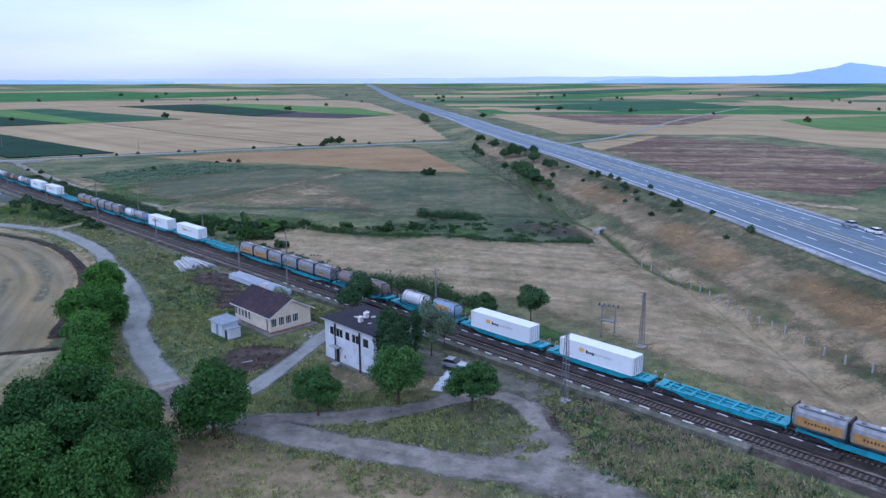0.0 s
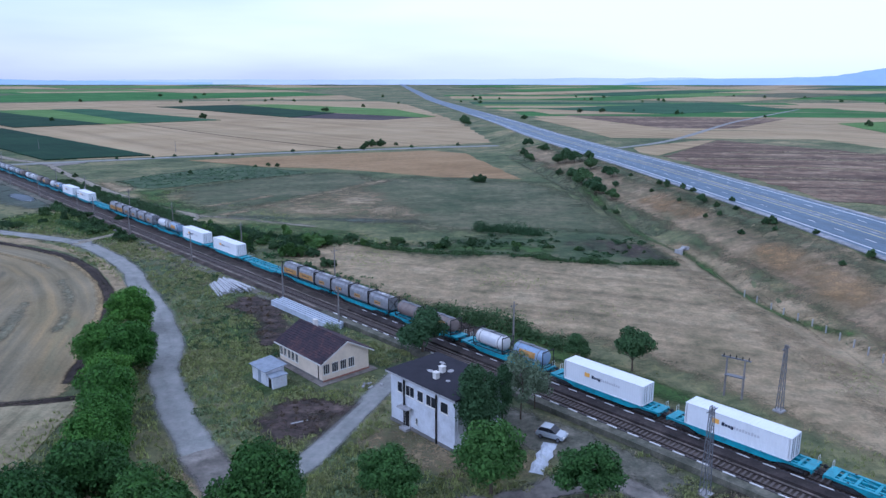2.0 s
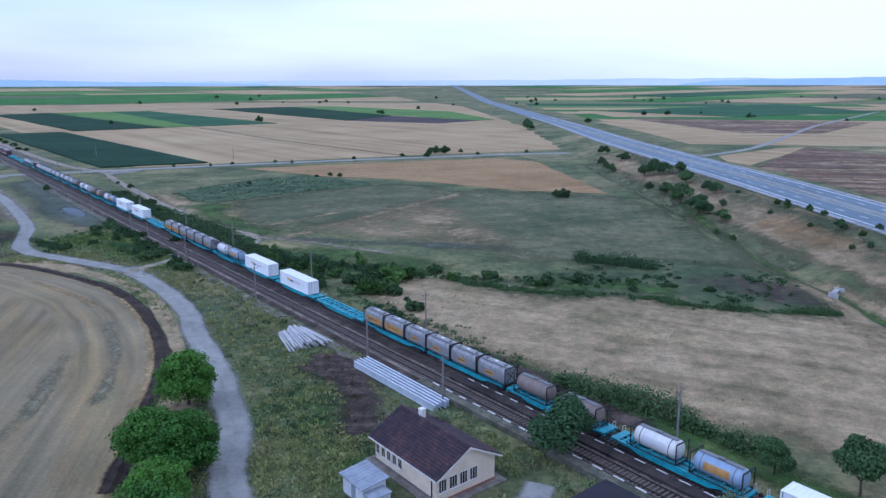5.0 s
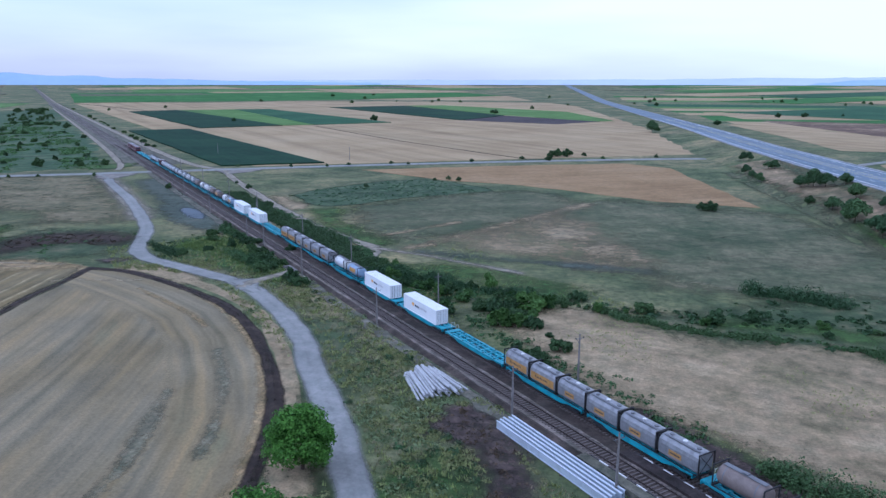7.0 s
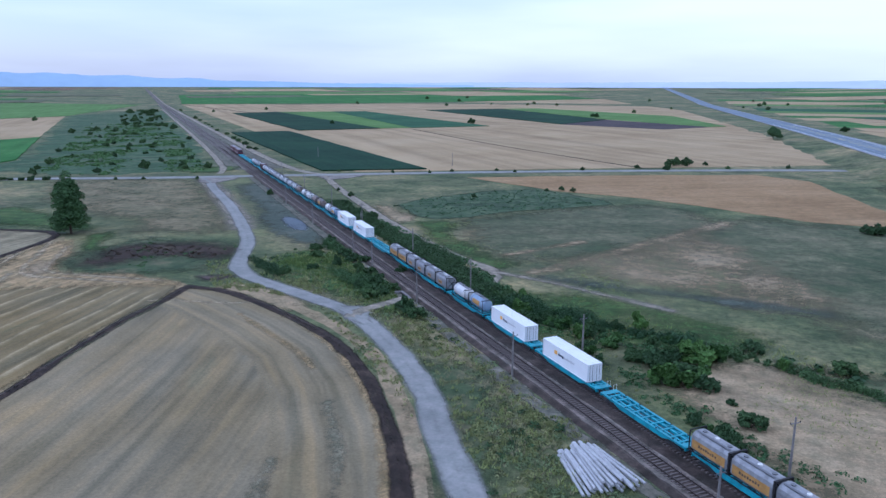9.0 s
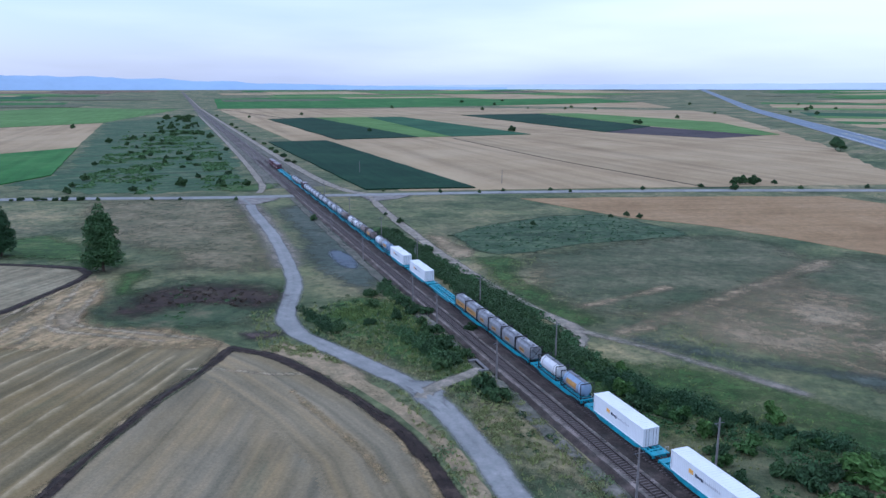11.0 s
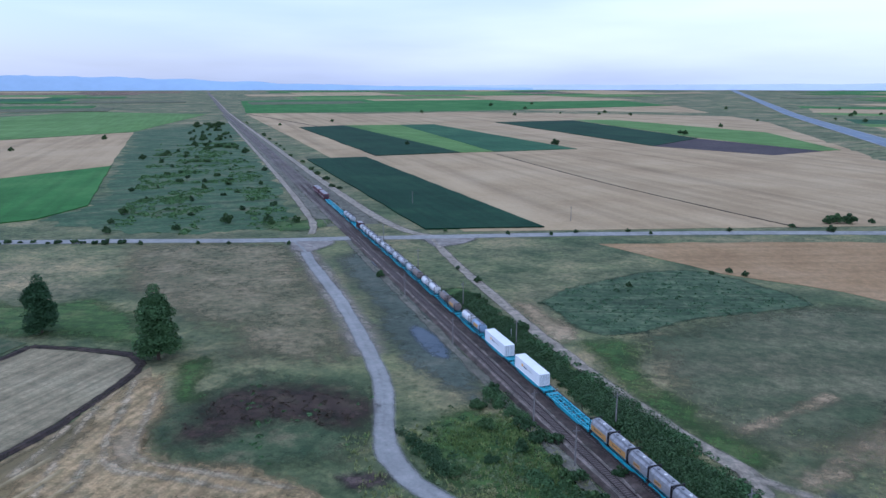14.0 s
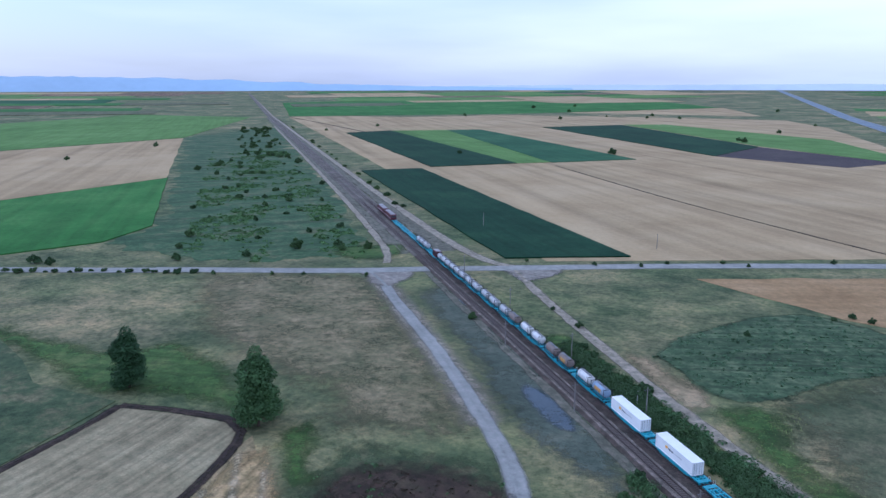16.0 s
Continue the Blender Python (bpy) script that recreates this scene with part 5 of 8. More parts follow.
# paler stone round the near track and along the foot of the bed
for n, w, z, lab in ((NEAR_N - 1.35, 1.0, 0.435, "pale stones beside the rails"), (NEAR_N + 1.35, 0.7, 0.435, "pale stones beside the rails")):
    strip([along(a_, n).to_2d() for a_ in (-160, 0, 60, 120, 180, 240, 300, 360, 450)], w, "ballast_pale", lab, z, "stones", "ballast", 0.35, 3.0, crown=0.01, soft=True)
strip([along(a_, 75.4).to_2d() for a_ in (128, 160, 200, 240, 300, 360, 450)], 2.4, "yard", "grey stony edge of the railway bed", 0.10, "stony_ground", "ground", 0.8, 3.0, soft=True)

# platforms with painted kerbs
long_prism("platform", [(81.25, 0.3), (81.25, 0.78), (82.75, 0.78), (82.75, 0.3)], 20.0, 125.0, "platform", "low dark island platform between the tracks", "platform")
long_prism("platform", [(76.5, 0.0), (76.5, 0.74), (77.9, 0.74), (77.9, 0.0)], 28.0, 127.0, "yard", "low grey earth platform beside the track", "platform")
for n0, n1, a, b in ((82.75, 82.93, 22.0, 124.0), (77.9, 78.08, 30.0, 126.0)):
    kerb = thing("platform_kerb", "platform kerb of black and white painted stones", "kerb", "platform kerbs", "structure")
    stones = []
    for mat in ("kerb_white", "kerb_dark"):
        bm = boxes((-0.72, 0.72, -0.09, 0.09, 0.25, 0.82), bevel=0.02)
        me = bpy.data.meshes.new("kerb_stone")
        bm.to_mesh(me)
        bm.free()
        me.materials.append(MAT[mat])
        stones.append(me)
    s, k = a, 0
    while s < b:
        ob = new("kerb_stone", stones[k % 2])
        ob.parent = kerb
        ob.matrix_local = Matrix.Translation(along(s, (n0 + n1) / 2)) @ pose(0, 0, 0, 0, 0, 135)
        s += 1.47
        k += 1

# ---- the freight train ----
RAIL_TOP = 0.67


def on_train(ob, s, z=RAIL_TOP):
    return pose(*along(s, TRAIN_N, z), 0, 0, 135)


def build_wagon(label):
    """A skeletal container wagon, 17.9 m over the buffers, built along x with z = 0 on the rails."""
    w = thing("container_wagon", label, "wagon", "container wagons")
    for side in (-1, 1):
        bm = bmesh.new()
        prism(bm, [(-8.3, 1.14), (8.3, 1.14), (8.3, 0.90), (5.6, 0.84), (4.2, 0.46), (-4.2, 0.46), (-5.6, 0.84), (-8.3, 0.90)], side * 1.16 - 0.07, side * 1.16 + 0.07)
        box(bm, -8.3, 8.3, side * 1.16 - 0.17, side * 1.16 + 0.17, 1.141, 1.17)
        part("side_sill", bm, "cyan", w)
    for x in (-6.9, -5.5, -3.6, -1.8, 0.0, 1.8, 3.6, 5.5, 6.9):
        part("cross_member", boxes((x - 0.16, x + 0.16, -1.05, 1.05, 0.86, 1.11), bevel=0.015), "cyan", w)
    for e in (-1, 1):
        for x0, x1 in ((2.0, 3.4), (3.8, 5.3), (5.7, 6.7), (0.2, 1.6)):
            for d in (-1, 1):
                bm = bmesh.new()
                tube(bm, (d * x0, e * 0.42, 1.02), (d * x1, e * 1.05, 1.02), 0.09, n=4)
                part("diagonal", bm, "cyan", w)
    for y in (-0.42, 0.42):
        part("centre_sill", boxes((-8.4, 8.4, y - 0.11, y + 0.11, 0.78, 1.07)), "cyan", w)
    part("brake_cylinder", tube(bmesh.new(), (-2.7, 0.0, 0.62), (-1.6, 0.0, 0.62), 0.24, n=12), "bogie", w)
    part("air_reservoir", tube(bmesh.new(), (0.9, 0.72, 0.60), (2.5, 0.72, 0.60), 0.2, n=12), "bogie", w)
    for x in (-7.95, 7.95):
        e = 1 if x > 0 else -1
        part("end_platform", boxes((x - 0.55, x + 0.45, -1.3, 1.3, 1.172, 1.21), bevel=0.01), "cyan", w)
        part("headstock", boxes((x + (0.36 if x > 0 else -0.50), x + (0.50 if x > 0 else -0.36), -1.3, 1.3, 0.72, 1.168)), "cyan", w)
        bm = bmesh.new()
        tube(bm, (x + 0.50 * e, 0, 0.95), (x + 0.92 * e, 0, 0.90), 0.08, n=6)
        part("coupling", bm, "bogie", w)
        bm = bmesh.new()
        for y in (-1.22, -0.7):
            tube(bm, (x + 0.3 * e, y, 1.2), (x + 0.3 * e, y, 1.95), 0.025, n=5)
        tube(bm, (x + 0.3 * e, -1.22, 1.95), (x + 0.3 * e, -0.7, 1.95), 0.025, n=5)
        part("handrail", bm, "trim_white", w, "pale end handrail")
        for y in (-0.88, 0.88):
            bm = bmesh.new()
            tube(bm, (x + 0.50 * e, y, 1.04), (x + 0.90 * e, y, 1.04), 0.09, n=8)
            tube(bm, (x + 0.90 * e, y, 1.04), (x + 0.97 * e, y, 1.04), 0.24, n=10)
            part("buffer", bm, "bogie", w)
    for x in (-3.05, 3.05, -6.1, 6.1):
        for y in (-1.16, 1.16):
            part("container_spigot", boxes((x - 0.1, x + 0.1, y - 0.09, y + 0.09, 1.172, 1.24)), "bogie", w)
    for x in (-6.2, 6.2):
        bm = bmesh.new()
        for y in (-1.0, 1.0):
            prism(bm, [(x - 1.35, 0.42), (x - 0.7, 0.62), (x + 0.7, 0.62), (x + 1.35, 0.42), (x + 1.3, 0.28), (x + 0.5, 0.24), (x - 0.5, 0.24), (x - 1.3, 0.28)], y - 0.08, y + 0.08)
        box(bm, x - 0.25, x + 0.25, -1.0, 1.0, 0.42, 0.78)
        b = part("bogie", bm, "bogie", w)
        for dx in (-0.9, 0.9):
            bm = bmesh.new()
            for y in (-0.75, 0.75):
                tube(bm, (x + dx, y - 0.06, 0.46), (x + dx, y + 0.06, 0.46), 0.46, n=14)
            tube(bm, (x + dx, -0.75, 0.46), (x + dx, 0.75, 0.46), 0.09, n=8)
            part("wheelset", bm, "bogie", b)
    return w


def build_box(label):
    """A 40-foot container, built along x from its floor."""
    c = thing("shipping_container", label, "container", "white containers")
    bm = bmesh.new()
    L, H, D = 6.05, 2.62, 1.18
    prof = []
    x, k = -L + 0.15, 0
    while x < L - 0.15:
        prof.append((x, 0.0 if (k // 2) % 2 == 0 else 0.022))
        x += 0.10 if k % 2 else 0.07
        k += 1
    prof.append((L - 0.15, 0.0))
    box(bm, -L, L, -1.14, 1.14, 0.02, 0.12)
    part("floor", bm, "box_white", c)
    for side in (-1, 1):
        bm = bmesh.new()
        lo = [bm.verts.new((px, side * (D - d), 0.12)) for px, d in prof]
        hi = [bm.verts.new((px, side * (D - d), H - 0.10)) for px, d in prof]
        for i in range(len(prof) - 1):
            f = (lo[i], lo[i + 1], hi[i + 1], hi[i])
            bm.faces.new(f if side < 0 else f[::-1])
        part("side_panel", bm, "box_white", c, "white corrugated side wall")
    bm = bmesh.new()
    n = 24
    for k in range(n):
        x0 = -L + 0.1 + (2 * L - 0.2) * k / n
        x1 = x0 + (2 * L - 0.2) / n
        box(bm, x0, x1 - 0.12, -1.16, 1.16, H - 0.06, H + 0.0)
    box(bm, -L + 0.05, L - 0.05, -1.16, 1.16, H - 0.10, H - 0.03)
    part("roof", bm, "box_white", c, "white ribbed container roof")
    bm = bmesh.new()
    for y in (-1.2, 1.2):
        box(bm, -L, L, y - 0.04, y + 0.04, 0.0, 0.14)
        box(bm, -L, L, y - 0.04, y + 0.04, H - 0.10, H + 0.01)
        for x in (-L, L):
            box(bm, x - 0.08, x + 0.08, y - 0.08 if y > 0 else y - 0.02, y + 0.02 if y > 0 else y + 0.08, 0, H + 0.015)
    for x in (-L, L):
        box(bm, x - 0.06, x + 0.06, -1.2, 1.2, H - 0.12, H + 0.012)
        box(bm, x - 0.06, x + 0.06, -1.2, 1.2, 0, 0.12)
    part("frame", bm, "box_white", c)
    for y in (-0.58, 0.58):
        d = part("door", boxes((-L - 0.02, -L + 0.03, y - 0.56, y + 0.56, 0.14, H - 0.13), bevel=0.01), "box_white", c, "white steel container door")
        for dy in (-0.25, 0.2):
            bm = bmesh.new()
            tube(bm, (-L - 0.05, y + dy, 0.16), (-L - 0.05, y + dy, H - 0.16), 0.025, n=6)
            part("locking_bar", bm, "steel", d)
    part("end_wall", boxes((L - 0.05, L, -1.12, 1.12, 0.12, H - 0.12)), "box_white", c)
    for side in (1,):
        part("orange_mark", boxes((1.95, 2.75, 1.185, 1.200, 1.30, 1.86)), "logo_orange", c, "orange company mark")
        part("dark_lettering", boxes((1.28, 1.62, 1.185, 1.200, 1.30, 1.74), (0.93, 1.22, 1.185, 1.200, 1.32, 1.62), (0.62, 0.86, 1.185, 1.200, 1.32, 1.62), (0.24, 0.56, 1.185, 1.200, 1.22, 1.62)), "logo_dark", c, "dark blue lettering bar")
        part("pale_lettering", boxes(*[(0.0 - 0.34 * q_, 0.24 - 0.34 * q_, 1.185, 1.200, 1.34, 1.62 if q_ % 3 else 1.70) for q_ in range(9)]), "logo_grey", c, "pale grey lettering bar")
    return c


def build_tank(label, paint, band=None):
    """A 20-foot tank container, built along x from its floor."""
    c = thing("tank_container", label, "tank container", "tank containers")
    bm = bmesh.new()
    r = 1.13
    turned(bm, [(-2.95, 0.2), (-2.90, 0.62), (-2.78, 0.92), (-2.58, 1.08), (-2.4, r), (2.4, r), (2.58, 1.08), (2.78, 0.92), (2.90, 0.62), (2.95, 0.2)], 20)
    for v in bm.verts:
        v.co.z += 1.32
    tank = part("tank", bm, paint, c, "", True)
    bm = bmesh.new()
    for x in (-3.0, 3.0):
        for y in (-1.18, 1.18):
            box(bm, x - 0.06, x + 0.06, y - 0.05, y + 0.05, 0.0, 2.5)
        for z in (0.06, 2.44):
            box(bm, x - 0.06, x + 0.06, -1.18, 1.18, z - 0.06, z + 0.06)
        for y in (-1, 1):
            tube(bm, (x, y * 1.15, 0.1), (x, y * 0.5, 0.7), 0.04, n=6)
    for y in (-1.18, 1.18):
        box(bm, -3.0, 3.0, y - 0.05, y + 0.05, 0.0, 0.10)
    part("frame", bm, "bogie", c, "open dark steel container frame")
    bm = boxes((-2.5, 2.5, -0.32, 0.32, 2.47, 2.51), (-0.35, 0.35, -0.25, 0.25, 2.50, 2.62))
    part("walkway", bm, "steel", c, "galvanised top walkway")
    for x in (-1.9, 1.9):
        bm = bmesh.new()
        turned(bm, [(x - 0.06, r + 0.015), (x + 0.06, r + 0.015)], 20)
        for v in bm.verts:
            v.co.z += 1.32
        part("hoop", bm, "steel", c)
    if band:
        bm = bmesh.new()
        for k in range(5):
            a0, a1 = radians(-14 + 9 * k), radians(-14 + 9 * (k + 1))
            v = [bm.verts.new((x, (r + 0.012) * math.cos(t), 1.32 + (r + 0.012) * math.sin(t))) for x, t in ((-1.5, a0), (1.5, a0), (1.5, a1), (-1.5, a1))]
            bm.faces.new(v)
        part("side_mark", bm, band, c, "coloured company mark on the tank")
    return c


def build_silo(label, paint, whole):
    """A dry-bulk container with sloped shoulders and slab sides, built along x."""
    c = thing("bulk_container", label, "bulk container", "bulk containers")
    bm = bmesh.new()
    arc = [(-0.95, 0.16), (-1.16, 0.46), (-1.18, 1.62), (-1.08, 2.02), (-0.72, 2.38), (-0.30, 2.50), (0.30, 2.50), (0.72, 2.38), (1.08, 2.02), (1.18, 1.62), (1.16, 0.46), (0.95, 0.16)]
    rings = [[bm.verts.new((x, y * k, 1.3 + (z - 1.3) * k)) for y, z in arc] for x, k in ((-2.9, 0.86), (-2.74, 0.97), (-2.6, 1.0), (2.6, 1.0), (2.74, 0.97), (2.9, 0.86))]
    for p, q in zip(rings, rings[1:]):
        for k in range(len(arc)):
            j = (k + 1) % len(arc)
            bm.faces.new((p[k], p[j], q[j], q[k]))
    bm.faces.new(rings[0])
    bm.faces.new(rings[-1][::-1])
    bmesh.ops.recalc_face_normals(bm, faces=bm.faces[:])
    part("body", bm, "bulk_steel", c)
    if whole:
        for e in (-1, 1):
            part("side_band", boxes((-2.5, 2.5, min(e * 1.185, e * 1.2), max(e * 1.185, e * 1.2), 0.52, 1.58)), paint, c, "painted side band")
            part("lettering", boxes(*[(1.3 - 0.36 * q, 1.52 - 0.36 * q, min(e * 1.201, e * 1.206), max(e * 1.201, e * 1.206), 0.94, 1.18 if q % 3 else 1.26) for q in range(8)]), "kerb_dark", c, "dark lettering bar")
    else:
        for e in (-1, 1):
            part("side_mark", boxes((-0.6, 1.2, min(e * 1.185, e * 1.2), max(e * 1.185, e * 1.2), 0.72, 1.36)), paint, c, "painted company mark")
            part("lettering", boxes((-0.4, 1.0, min(e * 1.201, e * 1.206), max(e * 1.201, e * 1.206), 0.96, 1.12)), "kerb_dark", c, "dark lettering bar")
    bm = bmesh.new()
    for x in (-2.98, 2.98):
        for y in (-1.19, 1.19):
            box(bm, x - 0.06, x + 0.06, y - 0.05, y + 0.05, 0.0, 2.55)
        box(bm, x - 0.055, x + 0.055, -1.14, 1.14, 0.0, 0.12)
        box(bm, x - 0.055, x + 0.055, -1.14, 1.14, 2.43, 2.55)
        for e in (-1, 1):
            tube(bm, (x, e * 1.12, 0.14), (x, -e * 1.12, 2.42), 0.04, n=5)
    for y in (-1.19, 1.19):
        box(bm, -2.92, 2.92, y - 0.05, y + 0.05, 0.0, 0.10)
    part("frame", bm, "dark", c)
    part("walkway", boxes((-2.5, 2.5, 0.42, 0.72, 2.50, 2.54)), "steel", c, "galvanised top walkway")
    for x in (-1.9, 0.0, 1.9):
        bm = bmesh.new()
        tube(bm, (x, 0, 2.47), (x, 0, 2.62), 0.27, n=12)
        part("hatch", bm, "tank_white" if x == 0 else "steel", c)
    return c


def build_generator(label):
    """A dark box container with vents, built along x."""
    c = thing("generator_container", label, "container", "dark containers")
    bm = bmesh.new()
    prism(bm, [(-2.9, 0.05), (2.9, 0.05), (2.9, 2.45), (2.7, 2.6), (-2.7, 2.6), (-2.9, 2.45)], -1.18, 1.18)
    part("body", bm, "maroon", c)
    for x in (-1.9, 0.0, 1.9):
        for e in (-1, 1):
            part("vent", boxes((x - 0.6, x + 0.6, min(e * 1.182, e * 1.22), max(e * 1.182, e * 1.22), 0.9, 2.0), bevel=0.01), "dark", c)
    part("roof_plate", boxes((-2.5, 2.5, -1.0, 1.0, 2.602, 2.66), (-1.6, -0.6, -0.5, 0.5, 2.66, 2.82), bevel=0.01), "loco_roof", c, "pale grey roof plate")
    return c


def build_loco(label):
    """A six-axle locomotive, 19.5 m long, built along x."""
    c = thing("locomotive", label, "locomotive", "locomotives")
    bm = bmesh.new()
    prism(bm, [(-9.2, 1.1), (-9.2, 2.2), (-8.7, 3.35), (-8.0, 3.7), (8.0, 3.7), (8.7, 3.35), (9.2, 2.2), (9.2, 1.1)], -1.45, 1.45)
    part("body", bm, "maroon", c)
    part("roof", boxes((-7.8, 7.8, -1.2, 1.2, 3.68, 3.86), (-5, -2, -0.9, 0.9, 3.84, 4.05), (1, 5, -0.9, 0.9, 3.84, 4.08), bevel=0.03), "loco_roof", c)
    for x in (-8.98, 8.98):
        e = 1 if x > 0 else -1
        bm = bmesh.new()
        v = [bm.verts.new(p) for p in ((x + 0.20 * e, -1.2, 2.35), (x + 0.20 * e, 1.2, 2.35), (x - 0.22 * e, 1.2, 3.25), (x - 0.22 * e, -1.2, 3.25))]
        bm.faces.new(v)
        part("windscreen", bm, "glass", c)
    for x in (-7.4, 7.4):
        part("cab_window", boxes((x - 0.5, x + 0.5, -1.47, 1.47, 2.4, 3.1)), "glass", c)
    part("stripe", boxes((-9.0, 9.0, -1.462, 1.462, 1.75, 1.98)), "tank_white", c, "pale stripe along the body")
    for x in (-5.6, 5.6):
        bm = boxes((x - 2.2, x + 2.2, -1.15, 1.15, 0.35, 0.95))
        b = part("bogie", bm, "bogie", c)
        for dx in (-1.6, 0, 1.6):
            bm = bmesh.new()
            for y in (-0.75, 0.75):
                tube(bm, (x + dx, y - 0.07, 0.5), (x + dx, y + 0.07, 0.5), 0.5, n=14)
            part("wheelset", bm, "bogie", b)
    part("frame", boxes((-9.3, 9.3, -1.4, 1.4, 0.85, 1.14)), "bogie", c)
    return c


FRONT = 313.0       # where the wagon with the first white container begins
PITCH = 17.95
DECK = RAIL_TOP + 1.18


def once(maker, *args):
    """Builds at the first call, then copies."""
    store = {}

    def place(s, z):
        if "first" not in store:
            store["first"] = maker(*args)
            store["first"].matrix_basis = on_train(None, s, z)
            return store["first"]
        return copy_thing(store["first"], on_train(None, s, z))
    return place


WAGON = once(build_wagon, "turquoise skeletal container wagon standing on the rails")
LOAD = {
    "W": once(build_tank, "white tank container in a dark frame on a wagon", "tank_white", "logo_grey"),
    "B": once(build_tank, "blue-grey tank container on a turquoise wagon", "tank_blue", "ochre"),
    "S": once(build_tank, "silver steel tank container on a turquoise wagon", "tank_steel", None),
    "O": once(build_tank, "dusty brown tank container with an ochre mark", "tank_brown", "ochre"),
    "G": once(build_tank, "dull brown-grey tank container on a wagon", "tank_brown", None),
    "Y": once(build_silo, "silver bulk container with an ochre side band and dark lettering", "ochre", True),
    "Z": once(build_silo, "dull silver bulk container with a small ochre mark", "ochre", False),
    "C": once(build_box, "white 40-foot shipping container with orange and dark marks"),
    "K": once(build_generator, "dark maroon box container with side vents on a wagon"),
}
# wagon by wagon from the white containers forwards, then backwards
AHEAD = ["WB", "GO", "WW", "SG", "SS", "SS", "SSS", "SSS", "K", "SSS", "", "", ""]
BEHIND = ["C", "C", "", "YYZ", "ZZZ", "WB", "C", "C", "", "YYZ", "ZZZ", "GO", "WB", "C", "C", "", "YYZ"]


def lay(load, centre):
    WAGON(centre, RAIL_TOP)
    spots = {0: (), 1: (0.0,), 2: (4.05, -4.05), 3: (6.1, 0.0, -6.1)}[len(load)]
    if load == "WB":
        spots = (2.7, -5.0)
    if load == "K":
        spots = (-5.2,)
    for key, off in zip(load, spots):
        LOAD[key](centre + off, DECK)


for k, load in enumerate(BEHIND):
    lay(load, FRONT - PITCH * (k + 0.5))
for k, load in enumerate(AHEAD):
    lay(load, FRONT + PITCH * (k + 0.5))
LOCO = once(build_loco, "maroon freight locomotive with a grey roof")
for k in range(2):
    LOCO(FRONT + PITCH * len(AHEAD) + 10.2 + 20.2 * k, RAIL_TOP)

# ---- station houses ----
def at_rail(s, n, z=0.0, turn=0.0):
    return pose(*along(s, n, z), 0, 0, 135 + turn)


def window_in(parent, x, z, w, h, face, wall, bars=1):
    """A window set in a wall: face 'y' or 'x', wall the coordinate of the wall's outside."""
    e = 1 if wall > 0 else -1
    if face == "y":
        spec = lambda a, b, d0, d1, z0, z1: (a, b, min(wall + e * d0, wall + e * d1), max(wall + e * d0, wall + e * d1), z0, z1)
    else:
        spec = lambda a, b, d0, d1, z0, z1: (min(wall + e * d0, wall + e * d1), max(wall + e * d0, wall + e * d1), a, b, z0, z1)
    f = 0.055
    win = part("window", boxes(spec(x - w / 2, x + w / 2, 0.003, 0.05, z, z + f), spec(x - w / 2, x + w / 2, 0.003, 0.05, z + h - f, z + h),
                               spec(x - w / 2, x - w / 2 + f, 0.003, 0.05, z, z + h), spec(x + w / 2 - f, x + w / 2, 0.003, 0.05, z, z + h)), "trim_white", parent)
    part("pane", boxes(spec(x - w / 2 + f, x + w / 2 - f, -0.02, 0.02, z + f, z + h - f)), "glass", win)
    for k in range(bars):
        c = x - w / 2 + w * (k + 1) / (bars + 1)
        part("glazing_bar", boxes(spec(c - 0.03, c + 0.03, 0.021, 0.045, z + f, z + h - f)), "trim_white", win)
    part("sill", boxes(spec(x - w / 2 - 0.08, x + w / 2 + 0.08, 0.0, 0.14, z - 0.08, z - 0.003)), "trim_white", win)


